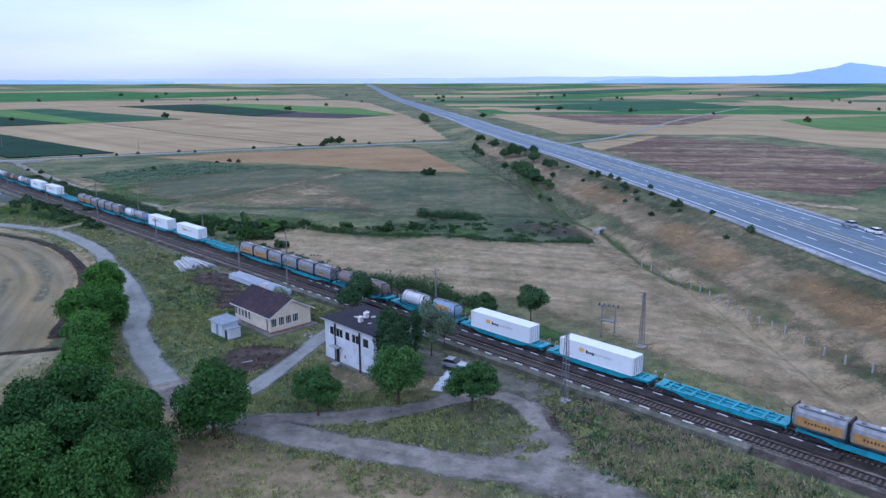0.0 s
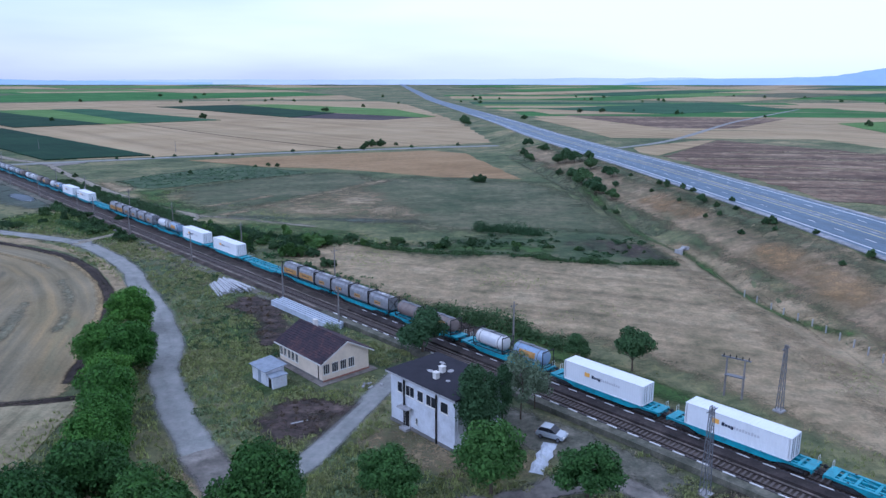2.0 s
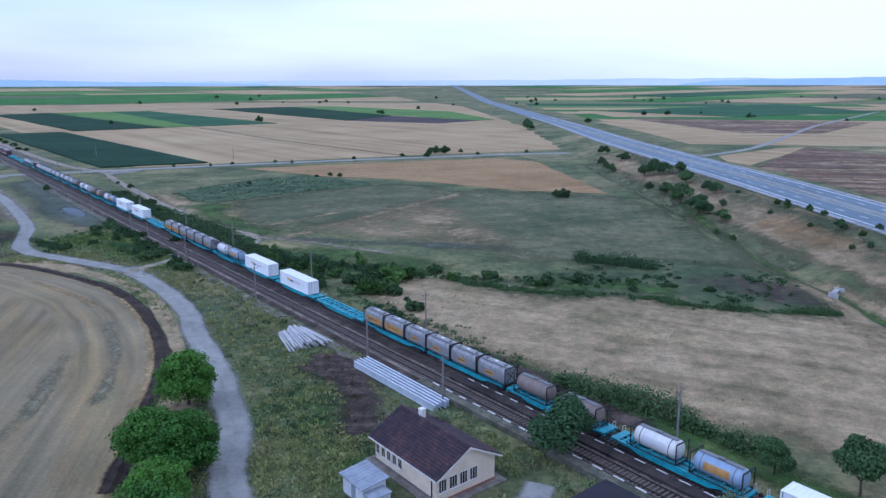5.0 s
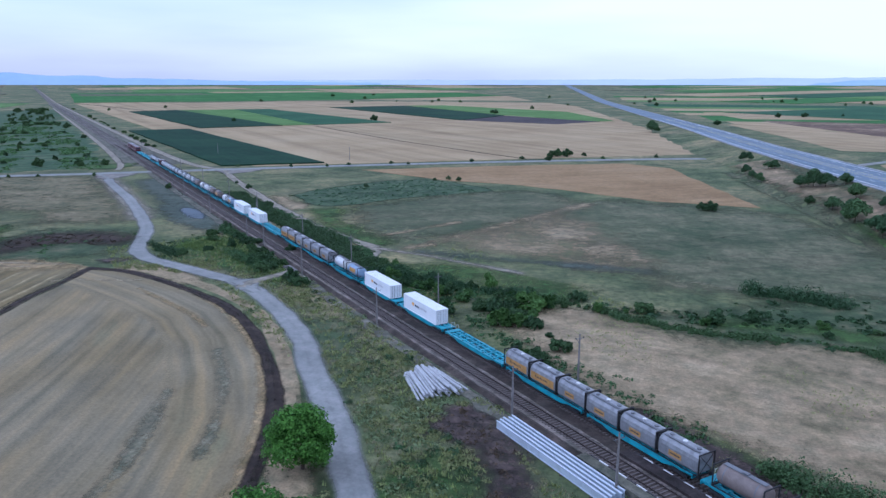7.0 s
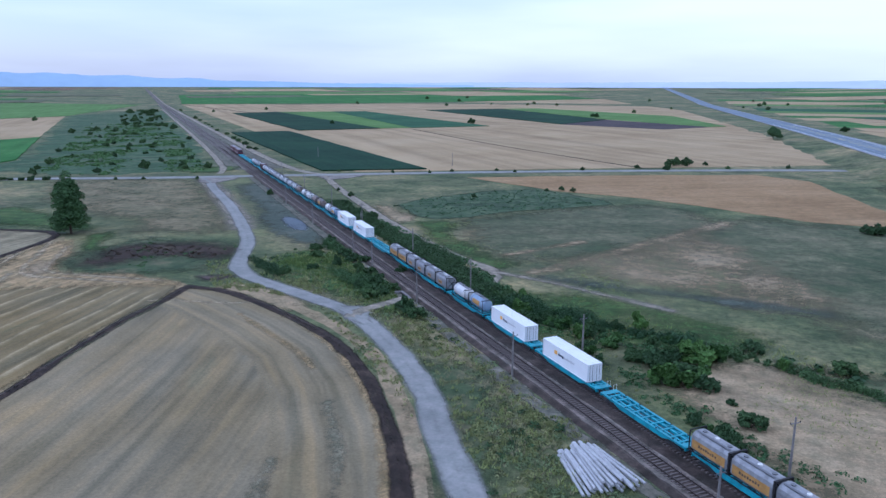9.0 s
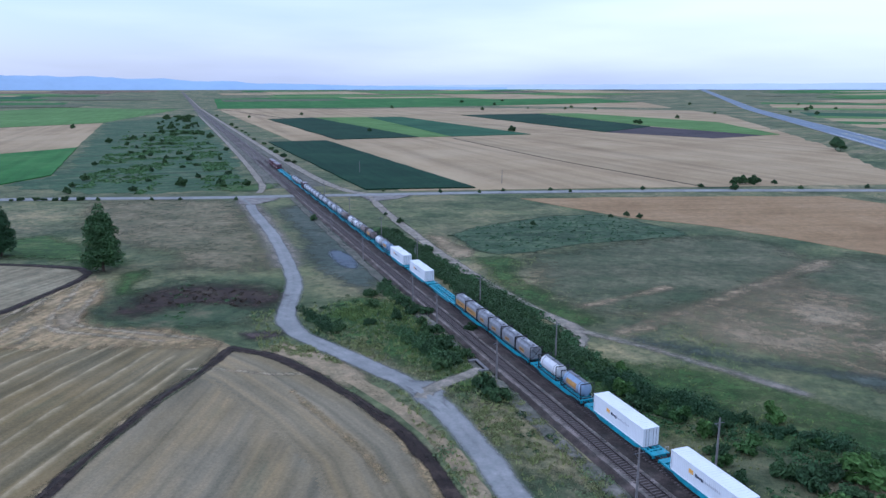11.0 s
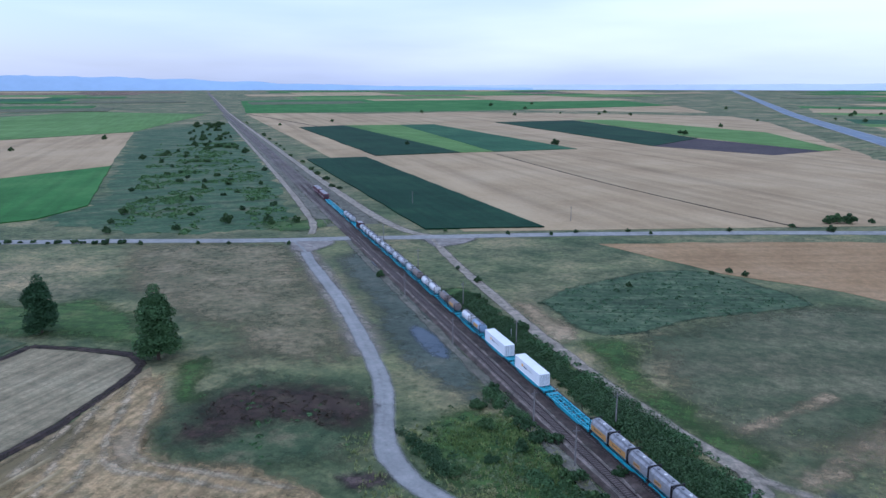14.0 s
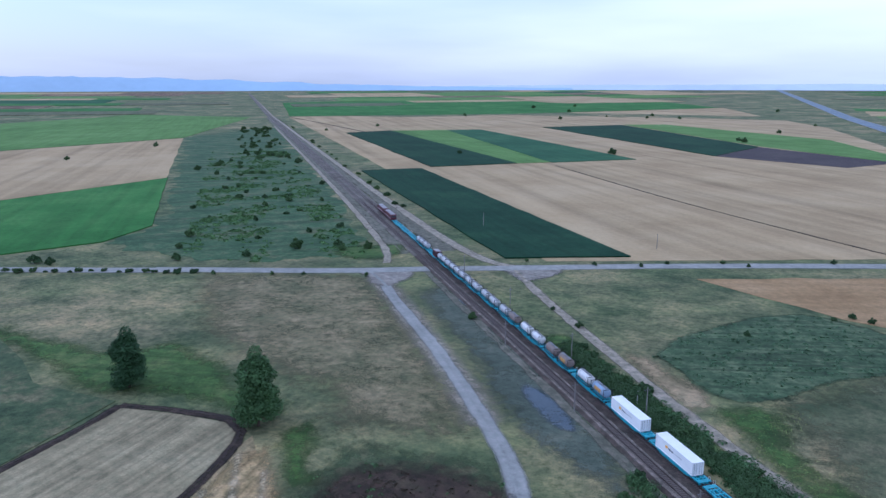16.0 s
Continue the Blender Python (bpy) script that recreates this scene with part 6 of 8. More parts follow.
def cream_house():
    h = thing("station_house", "single-storey cream plastered house with a maroon tiled gable roof", "house")
    L, D, E, R = 5.85, 3.98, 3.05, 5.4
    part("wall", boxes((-L, L, D - 0.3, D, 0.3, E)), "cream", h)
    part("wall", boxes((-L, L, -D, -D + 0.3, 0.3, E)), "cream", h)
    for e in (-1, 1):
        bm = bmesh.new()
        x0, x1 = (-L - 0.002, -L + 0.3) if e < 0 else (L - 0.3, L + 0.002)
        a = [bm.verts.new((x0, y, z)) for y, z in ((-D, 0.3), (D, 0.3), (D, E), (0, R - 0.18), (-D, E))]
        b = [bm.verts.new((x1, v.co.y, v.co.z)) for v in a]
        bm.faces.new(a)
        bm.faces.new(b[::-1])
        for k in range(5):
            bm.faces.new((a[k], b[k], b[(k + 1) % 5], a[(k + 1) % 5]))
        bmesh.ops.recalc_face_normals(bm, faces=bm.faces[:])
        part("gable_wall", bm, "cream", h, "cream gable wall")
    part("plinth", boxes((-L - 0.06, L + 0.06, -D - 0.06, D + 0.06, -0.1, 0.3)), "plinth", h)
    part("brick_band", boxes((-L - 0.09, -L - 0.061, -D, D, 0.12, 0.34)), "red_brick", h, "red brick band at the wall's foot")
    part("apron", boxes((-L - 1.1, L + 0.9, -D - 0.9, D + 1.0, -0.1, 0.10)), "apron", h, "cracked concrete apron")
    # roof slopes with courses of tiles
    for e in (-1, 1):
        slab = bmesh.new()
        q = [(-L - 0.54, (D + 0.61), E - 0.14), (L + 0.54, (D + 0.61), E - 0.14), (L + 0.54, 0.0, R - 0.02), (-L - 0.54, 0.0, R - 0.02)]
        top = [slab.verts.new((x, e * y, z + 0.06)) for x, y, z in q]
        low = [slab.verts.new((x, e * y, z)) for x, y, z in q]
        slab.faces.new(top)
        slab.faces.new(low[::-1])
        for k in range(4):
            slab.faces.new((top[k], low[k], low[(k + 1) % 4], top[(k + 1) % 4]))
        bmesh.ops.recalc_face_normals(slab, faces=slab.faces[:])
        slope = part("roof_slope", slab, "roof_tile", h, "weathered maroon tiled roof slope")
        rows = 13
        for k in range(rows):
            f0, f1 = k / rows, (k + 1) / rows + 0.012
            y0, y1 = (D + 0.62) * (1 - f0), (D + 0.62) * (1 - f1)
            z0, z1 = E - 0.08 + (R - E + 0.12) * f0, E - 0.08 + (R - E + 0.12) * f1
            bm = bmesh.new()
            q = [(-L - 0.55, y0, z0 + 0.10), (L + 0.55, y0, z0 + 0.10), (L + 0.55, y1, z1 + 0.04), (-L - 0.55, y1, z1 + 0.04), (-L - 0.55, y0, z0), (L + 0.55, y0, z0), (L + 0.55, y1, z1), (-L - 0.55, y1, z1)]
            v = [bm.verts.new((x, e * y, z)) for x, y, z in q]
            for f in ((0, 1, 2, 3), (7, 6, 5, 4), (0, 4, 5, 1), (0, 3, 7, 4), (1, 5, 6, 2)):
                bm.faces.new([v[i] for i in f])
            bmesh.ops.recalc_face_normals(bm, faces=bm.faces[:])
            part("tile_course", bm, "roof_tile", slope)
        part("eave_board", boxes((-L - 0.5, L + 0.5, min(e * (D + 0.56), e * (D + 0.66)), max(e * (D + 0.56), e * (D + 0.66)), E - 0.22, E - 0.03)), "trim_white", h)
    part("ridge_cap", boxes((-L - 0.55, L + 0.55, -0.16, 0.16, R + 0.02, R + 0.13), bevel=0.03), "roof_tile", h)
    bm = bmesh.new()
    for x in (-L - 0.6,):
        for e in (-1, 1):
            v = [bm.verts.new(p) for p in ((x, e * (D + 0.62), E - 0.12), (x, 0, R), (x, 0, R - 0.2), (x, e * (D + 0.62), E - 0.30), (x + 0.05, e * (D + 0.62), E - 0.12), (x + 0.05, 0, R), (x + 0.05, 0, R - 0.2), (x + 0.05, e * (D + 0.62), E - 0.30))]
            for f in ((0, 1, 2, 3), (4, 5, 6, 7), (0, 1, 5, 4), (3, 2, 6, 7)):
                bm.faces.new([v[i] for i in f])
    part("barge_board", bm, "trim_white", h)
    part("chimney", boxes((2.6, 3.2, -0.9, -0.3, R - 0.6, R + 0.7), (2.55, 3.25, -0.95, -0.25, R + 0.7, R + 0.8)), "trim_white", h)
    for x in (5.3, 4.2, 3.1, 2.0, 0.9):
        window_in(h, x, 1.05, 0.72, 1.5, "y", D, 1)
    for y in (3.35, 1.9, 0.5, -0.9):
        window_in(h, y, 1.15, 1.05, 1.45, "x", -L - 0.002, 2)
    bm = bmesh.new()
    tube(bm, (-4.9, D + 0.09, 0.3), (-4.9, D + 0.09, E - 0.2), 0.06, n=8)
    part("drainpipe", bm, "dark", h)
    h.matrix_basis = at_rail(106.9, 64.25)


def white_house():
    h = thing("station_building", "two-storey white plastered station building with a flat black roof", "building")
    L, D, H = 5.75, 3.85, 6.55
    part("wall", boxes((-L, L, D - 0.3, D, 0.5, H)), "white_wall", h)
    part("wall", boxes((-L, L, -D, -D + 0.3, 0.5, H)), "white_wall", h)
    for e in (-1, 1):
        part("wall", boxes((e * L - 0.15, e * L + 0.15, -D + 0.302, D - 0.302, 0.5, H)), "white_wall", h)
    part("plinth", boxes((-L - 0.07, L + 0.16, -D - 0.05, D + 0.06, -0.1, 0.5)), "plinth", h, "dark grey plinth")
    part("roof", boxes((-L - 0.5, L + 0.5, -D - 0.5, D + 0.45, H, H + 0.22), bevel=0.03), "roof_felt", h, "flat black felt roof with light patches")
    part("fascia", boxes((-L - 0.52, L + 0.52, D + 0.452, D + 0.50, H - 0.06, H + 0.16)), "concrete", h)
    for x, y, w, d, m in ((2.1, 0.6, 1.2, 0.9, "concrete"), (-0.1, 1.6, 0.8, 0.9, "concrete"), (0.4, -1.2, 1.0, 1.6, "concrete"), (-1.6, 1.1, 0.9, 0.7, "concrete"), (-2.6, -1.6, 2.2, 1.6, "fibre"), (3.0, -2.2, 1.3, 0.8, "concrete")):
        bm = bmesh.new()
        pts = [bm.verts.new((x + w / 2 * math.cos(t) * (0.75 + 0.35 * noise.noise((x, y, t))), y + d / 2 * math.sin(t) * (0.75 + 0.35 * noise.noise((y, x, t))), H + 0.235)) for t in [k * math.pi / 5 for k in range(10)]]
        lo = [bm.verts.new((v.co.x, v.co.y, H + 0.21)) for v in pts]
        bm.faces.new(pts)
        for k in range(10):
            bm.faces.new((lo[k], lo[(k + 1) % 10], pts[(k + 1) % 10], pts[k]))
        part("roof_patch", bm, m, h, "pale repair patch on the roof")
    for x, y in ((-0.1, 1.6), (0.8, -0.2)):
        part("chimney", boxes((x - 0.3, x + 0.3, y - 0.3, y + 0.3, H + 0.2, H + 0.95), (x - 0.36, x + 0.36, y - 0.36, y + 0.36, H + 0.95, H + 1.03)), "trim_white", h)
    for x, w in ((3.95, 1.0), (2.1, 1.6), (0.2, 1.1), (-1.7, 1.7), (-4.0, 1.3)):
        window_in(h, x, 4.35, w, 1.35, "y", D, 1 if w > 1.4 else 0)
    door = part("door", boxes((2.15, 2.95, D + 0.003, D + 0.08, 0.42, 2.45)), "dark", h, "dark doorway")
    part("door_frame", boxes((2.07, 2.149, D + 0.003, D + 0.11, 0.42, 2.53), (2.951, 3.03, D + 0.003, D + 0.11, 0.42, 2.53), (2.15, 2.95, D + 0.003, D + 0.11, 2.451, 2.53)), "trim_white", door)
    part("canopy", boxes((1.7, 3.6, D, D + 1.0, 2.85, 2.97), bevel=0.02), "concrete", h)
    part("step", boxes((1.9, 3.2, D + 0.06, D + 0.9, -0.1, 0.36)), "concrete", h)
    window_in(h, 0.9, 1.2, 0.35, 0.8, "y", D, 0)
    for x in (3.1, -2.7):
        bm = bmesh.new()
        tube(bm, (x, D + 0.13, 0.1), (x, D + 0.13, H), 0.11, n=8)
        part("drainpipe", bm, "dark", h)
    for y in (-2.2, 0.0, 2.2):
        window_in(h, y, 4.35, 1.2, 1.35, "x", -L - 0.15, 1)
    h.matrix_basis = at_rail(79.9, 64.2)


def shed():
    h = thing("shed", "small grey-white shed with patched sheet roof and lean-to", "shed")
    part("wall", boxes((-1.4, 2.6, -1.4, 1.4, 0, 2.3)), "white_wall", h)
    bm = bmesh.new()
    for k in range(8):
        x = -1.7 + k * 0.58
        v = [bm.verts.new(p) for p in ((x, -1.75, 2.62), (x + 0.57, -1.75, 2.60), (x + 0.57, 1.75, 2.28), (x, 1.75, 2.30), (x, -1.75, 2.54), (x + 0.57, -1.75, 2.52), (x + 0.57, 1.75, 2.20), (x, 1.75, 2.22))]
        for f in ((0, 1, 2, 3), (4, 7, 6, 5), (3, 2, 6, 7), (0, 3, 7, 4), (1, 5, 6, 2)):
            bm.faces.new([v[i] for i in f])
    part("roof", bm, "fibre", h, "grey-blue fibre sheet roof")
    part("lean_to", boxes((-3.0, -1.402, -0.9, 1.3, 0, 1.75)), "white_wall", h)
    part("lean_to_roof", boxes((-3.15, -1.403, -1.05, 1.45, 1.751, 1.83)), "fibre", h)
    part("door", boxes((0.1, 0.9, 1.402, 1.45, 0.05, 1.9)), "fibre", h)
    part("lean_to_door", boxes((-2.6, -1.9, 1.302, 1.34, 0.05, 1.5)), "dark", h)
    h.matrix_basis = at_rail(106.6, 55.2)


cream_house()
white_house()
shed()


def plank(x, y, turn):
    bm = boxes((-1.1, 1.1, -0.14, 0.14, 0.0, 0.07), bevel=0.01)
    ob = tagged(mesh_object("plank", bm, "concrete"), "pale weathered plank lying on the dug garden bed", "plank")
    ob.matrix_basis = pose(x, y, 0.13, 0, 2, turn)


def rubble(x, y):
    rr = random.Random(12)
    heap = thing("rubble_heap", "small heap of pale broken concrete by the house", "rubble")
    for k in range(9):
        bm = bmesh.new()
        bmesh.ops.create_icosphere(bm, subdivisions=1, radius=rr.uniform(0.16, 0.36))
        for v in bm.verts:
            v.co *= rr.uniform(0.7, 1.2)
        c = Vector((rr.gauss(0, 0.6), rr.gauss(0, 0.6), 0.14))
        bmesh.ops.translate(bm, verts=bm.verts[:], vec=c)
        part("lump", bm, "concrete", heap)
    heap.matrix_basis = pose(x, y, 0.03)


plank(-29.2, 101.8, 35)
rubble(-22.0, 113.6)


# ---- yard and lineside things ----
def beam_stack():
    st = thing("beam_stack", "stack of long pale blue-grey steel beams on the ground", "steel beams")
    for k in range(5):
        y = -1.28 + k * 0.64
        bm = boxes((-10.2, 10.2, y - 0.13, y + 0.13, 1.02, 1.08), (-10.2, 10.2, y - 0.03, y + 0.03, 0.16, 1.02), (-10.2, 10.2, y - 0.13, y + 0.13, 0.10, 0.16))
        b = part("beam", bm, "beam", st)
        b.location.x = (0.15, -0.1, 0.2, 0.0, -0.2)[k]
    for x in (-8, -3, 3, 8):
        part("bearer", boxes((x - 0.12, x + 0.12, -1.6, 1.6, 0.0, 0.10)), "bark", st)
    st.matrix_basis = at_rail(128.4, 74.4)


def pole_stack():
    st = thing("pole_stack", "untidy stack of grey-white concrete poles on the grass", "concrete poles")
    rg = random.Random(11)
    for layer, count in ((0, 13), (1, 10), (2, 4)):
        for k in range(count):
            y = (k - (count - 1) / 2) * 0.52 + rg.uniform(-0.1, 0.1)
            turn = radians(rg.uniform(-4, 4)) + (k - count / 2) * 0.020
            a = Vector((-4.6 + rg.uniform(-0.6, 0.6), y - 4.6 * math.tan(turn), 0.24 + 0.42 * layer))
            b = Vector((4.6 + rg.uniform(-0.8, 0.8), y + 4.6 * math.tan(turn), 0.22 + 0.42 * layer))
            bm = bmesh.new()
            tube(bm, a, b, 0.24, 0.18, n=8)
            part("pole", bm, "pole_white", st)
    st.matrix_basis = pose(-57.9, 160.3, 0, 0, 0, -52)


def mast(s, n, h, arm, label):
    m = thing("line_pole", label, "pole", "lineside poles")
    bm = bmesh.new()
    tube(bm, (0, 0, -0.2), (0, 0, h), 0.17, 0.10, n=8)
    part("post", bm, "pole_grey", m)
    bm = bmesh.new()
    tube(bm, (0, -arm, h - 0.7), (0, arm, h - 0.7), 0.05, n=6)
    tube(bm, (0, 0, h - 1.5), (0, arm * 0.8, h - 0.72), 0.03, n=6)
    part("arm", bm, "steel", m)
    for y in (-arm + 0.06, arm - 0.06):
        bm = bmesh.new()
        tube(bm, (0, y, h - 0.68), (0, y, h - 0.46), 0.06, 0.04, n=6)
        part("insulator", bm, "dark", m)
    m.matrix_basis = at_rail(s, n)
    return m


POLE = mast(119.5, 75.6, 7.2, 0.75, "slim grey concrete pole with a short crossarm")
for s, n in ((140, 76.6), (182, 76.6), (222, 76.4), (252, 76.4), (268, 76.3), (314, 76.2), (358, 76.2), (93.5, 91.5), (145, 92), (185, 91), (227, 90.6), (262, 90.5), (307, 90.3), (344, 90), (390, 90), (440, 90), (556, 88)):
    copy_thing(POLE, at_rail(s, n, 0, (s * 37) % 9 - 4))


for x, y in ((-189.9, 451.3), (-280.8, 460.6)):
    copy_thing(POLE, pose(x, y, 0.0, 0, 0, 30))


def lattice(x, y, h, base, label):
    m = thing("lattice_mast", label, "mast", "lattice masts")
    top = base * 0.38
    legs = [(-1, -1), (1, -1), (1, 1), (-1, 1)]
    for ex, ey in legs:
        bm = bmesh.new()
        tube(bm, (ex * base, ey * base, -0.2), (ex * top, ey * top, h), 0.05, n=6)
        part("leg", bm, "steel", m)
    n = max(4, int(h / 1.1))
    bm = bmesh.new()
    for k in range(n):
        f0, f1 = k / n, (k + 1) / n
        w0, w1 = base + (top - base) * f0, base + (top - base) * f1
        for i in range(4):
            a, b = legs[i], legs[(i + 1) % 4]
            tube(bm, (a[0] * w0, a[1] * w0, h * f0), (b[0] * w1, b[1] * w1, h * f1), 0.022, n=5)
            tube(bm, (a[0] * w1, a[1] * w1, h * f1), (b[0] * w1, b[1] * w1, h * f1), 0.022, n=5)
    part("lacing", bm, "steel", m)
    part("crossarm", boxes((-0.9, 0.9, -0.05, 0.05, h - 0.5, h - 0.4)), "steel", m)
    part("footing", boxes((-base - 0.25, base + 0.25, -base - 0.25, base + 0.25, -0.2, 0.25)), "concrete", m)
    m.matrix_basis = pose(x, y, 0, 0, 0, 40)


lattice(16.0, 88.0, 9.8, 0.42, "grey steel lattice mast beside the station yard")
lattice(31.5, 108.0, 9.0, 0.34, "slim grey steel lattice mast beyond the railway")


def transformer_frame(x, y):
    m = thing("transformer_frame", "two concrete poles with a crossbeam and insulators", "power pole")
    for dx in (-1.15, 1.15):
        bm = bmesh.new()
        tube(bm, (dx, 0, -0.2), (dx, 0, 5.6), 0.15, 0.11, n=8)
        part("post", bm, "pole_grey", m)
    part("crossbeam", boxes((-1.9, 1.9, -0.09, 0.09, 5.45, 5.62)), "steel", m)
    part("platform", boxes((-1.3, 1.3, -0.4, 0.4, 3.0, 3.12)), "steel", m)
    for dx in (-1.6, -0.8, 0.0, 0.8, 1.6):
        bm = bmesh.new()
        tube(bm, (dx, 0, 5.62), (dx, 0, 6.0), 0.10, 0.05, n=8)
        part("insulator", bm, "dark", m)
    m.matrix_basis = pose(x, y, 0, 0, 0, -35)


transformer_frame(27.0, 112.0)
beam_stack()
pole_stack()


def car(x, y, z, turn, paint, label, group="cars", size=1.0):
    c = thing("car", label, "car", group)
    bm = bmesh.new()
    prism(bm, [(-2.05, 0.35), (-2.1, 0.72), (-1.95, 0.92), (-1.2, 0.98), (1.0, 0.95), (1.85, 0.82), (2.08, 0.62), (2.05, 0.32)], -0.86, 0.86)
    bmesh.ops.bevel(bm, geom=bm.edges[:], offset=0.06, segments=2, affect="EDGES")
    part("body", bm, paint, c)
    bm = bmesh.new()
    prism(bm, [(-1.85, 0.94), (-1.45, 1.42), (0.1, 1.46), (0.95, 0.94)], -0.74, 0.74)
    bmesh.ops.bevel(bm, geom=bm.edges[:], offset=0.05, segments=2, affect="EDGES")
    part("cabin_glass", bm, "glass", c, "dark car windows")
    part("roof", boxes((-1.42, 0.05, -0.70, 0.70, 1.44, 1.49), bevel=0.015), paint, c)
    for px in (-1.3, 1.3):
        for py in (-0.8, 0.8):
            bm = bmesh.new()
            tube(bm, (px, py - 0.1, 0.31), (px, py + 0.1, 0.31), 0.31, n=14)
            w = part("wheel", bm, "tyre", c)
            bm = bmesh.new()
            e = 1 if py > 0 else -1
            tube(bm, (px, py + 0.09 * e, 0.31), (px, py + 0.115 * e, 0.31), 0.19, n=10)
            part("rim", bm, "steel", w)
    for py in (-0.62, 0.62):
        part("headlight", boxes((1.98, 2.09, py - 0.18, py + 0.18, 0.62, 0.74)), "trim_white", c)
        part("tail_light", boxes((-2.12, -2.02, py - 0.15, py + 0.15, 0.68, 0.82)), "red_brick", c)
    c.matrix_basis = pose(x, y, z, 0, 0, turn) @ Matrix.Diagonal((size, 1.0, 1.0, 1.0))


car(1.6, 99.3, 0.09, -28, "car_silver", "small silver-white hatchback parked in the station yard", size=0.84)
for cx, cy, paint, lab in ((99.0, 172.0, "car_silver", "silver car on the highway"), (100.0, 163.5, "car_white", "white car on the highway")):
    car(cx, cy, float(road_lift(cy)) + 0.30, 97, paint, lab)


def tarp_heap():
    """Crumpled sheets laid over a long low pile."""
    bm = bmesh.new()
    nx, ny = 34, 14
    grid = []
    for i in range(nx + 1):
        line = []
        for j in range(ny + 1):
            u, v = i / nx * 2 - 1, j / ny * 2 - 1
            fold = noise.noise((u * 5, v * 2.5, 3.0)) * 0.28 + noise.noise((u * 13, v * 6, 1.0)) * 0.12
            edge = max(0.0, 1 - abs(v) ** 2.5) * max(0.0, 1 - abs(u) ** 4)
            line.append(bm.verts.new((u * 3.6, v * (0.85 + 0.3 * noise.noise((u * 3, 0, 0))), max(0.01, (0.42 + fold) * edge))))
        grid.append(line)
    for i in range(nx):
        for j in range(ny):
            bm.faces.new((grid[i][j], grid[i + 1][j], grid[i + 1][j + 1], grid[i][j + 1]))
    ob = tagged(mesh_object("covered_heap", bm, "tarp", None, "", False), "long low heap under a crumpled white sheet in the yard", "tarpaulin")
    ob.matrix_basis = pose(0.2, 94.6, 0.10, 0, 0, 72)


tarp_heap()


def fence():
    f = thing("fence", "row of pale concrete fence posts along the ditch", "fence")
    line = smooth_line([(45.6, 160), (48.3, 153.5), (51.2, 143), (52.8, 132), (54.2, 122), (56, 111.7), (57.8, 102.7), (60.2, 94.3), (64, 80)], 3.2)
    bm = boxes((-0.1, 0.1, -0.1, 0.1, -0.2, 1.5), bevel=0.02)
    me = bpy.data.meshes.new("post")
    bm.to_mesh(me)
    bm.free()
    me.materials.append(MAT["concrete"])
    for k, q in enumerate(line):
        ob = new("post", me)
        ob.parent = f
        ob.matrix_local = pose(q.x, q.y, float(height(q.x, q.y)), 4 * noise.noise((k, 0, 0)), 5 * noise.noise((k, 3, 0)), 20)


fence()


def culvert():
    c = thing("culvert", "pale concrete culvert in the grassy ditch", "culvert")
    part("slab", boxes((-2.2, 2.2, -0.5, 0.5, 0.1, 0.45), bevel=0.04), "concrete", c)
    part("wing_wall", boxes((-2.5, -2.2, -1.4, 0.6, -0.8, 0.7)), "concrete", c)
    part("wing_wall", boxes((2.2, 2.5, -1.4, 0.6, -0.8, 0.7)), "concrete", c)
    c.matrix_basis = pose(44.0, 200.0, 0.0, 0, 0, 55)
    b = thing("culvert", "small dark stone culvert under the railway bank", "culvert")
    part("parapet", boxes((-2.2, 2.2, -0.3, 0.3, -0.1, 0.60), bevel=0.05), "plinth", b)
    part("abutment", boxes((-2.8, -2.2, -0.299, 1.5, -0.1, 0.55)), "plinth", b)
    part("abutment", boxes((2.2, 2.8, -0.299, 1.5, -0.1, 0.55)), "plinth", b)
    # flat black plate in place of the shade inside the culvert mouth
    part("shade_plate", boxes((-2.19, 2.19, 0.301, 0.34, -0.1, 0.50)), "dark", b)
    b.matrix_basis = at_rail(228, 76.2)


culvert()

# ---- trees, shrubs and grass ----
def leaf_quads(centres, normals, size, rg):
    """Small four-cornered leaf sprays at the centres."""
    n = len(centres)
    t = rg.normal(size=(n, 3))
    t -= (t * normals).sum(1, keepdims=True) * normals
    t /= np.linalg.norm(t, axis=1, keepdims=True) + 1e-9
    b = np.cross(normals, t)
    s = (size * rg.uniform(0.6, 1.35, (n, 1)))
    k = rg.uniform(0.45, 0.8, (n, 1))
    quad = np.stack([centres - t * s, centres - b * s * k, centres + t * s, centres + b * s * k], 1)
    quad[:, 0] += normals * s * -0.25
    quad[:, 2] += normals * s * -0.25
    return quad.reshape(-1, 3), np.arange(4 * n).reshape(-1, 4)


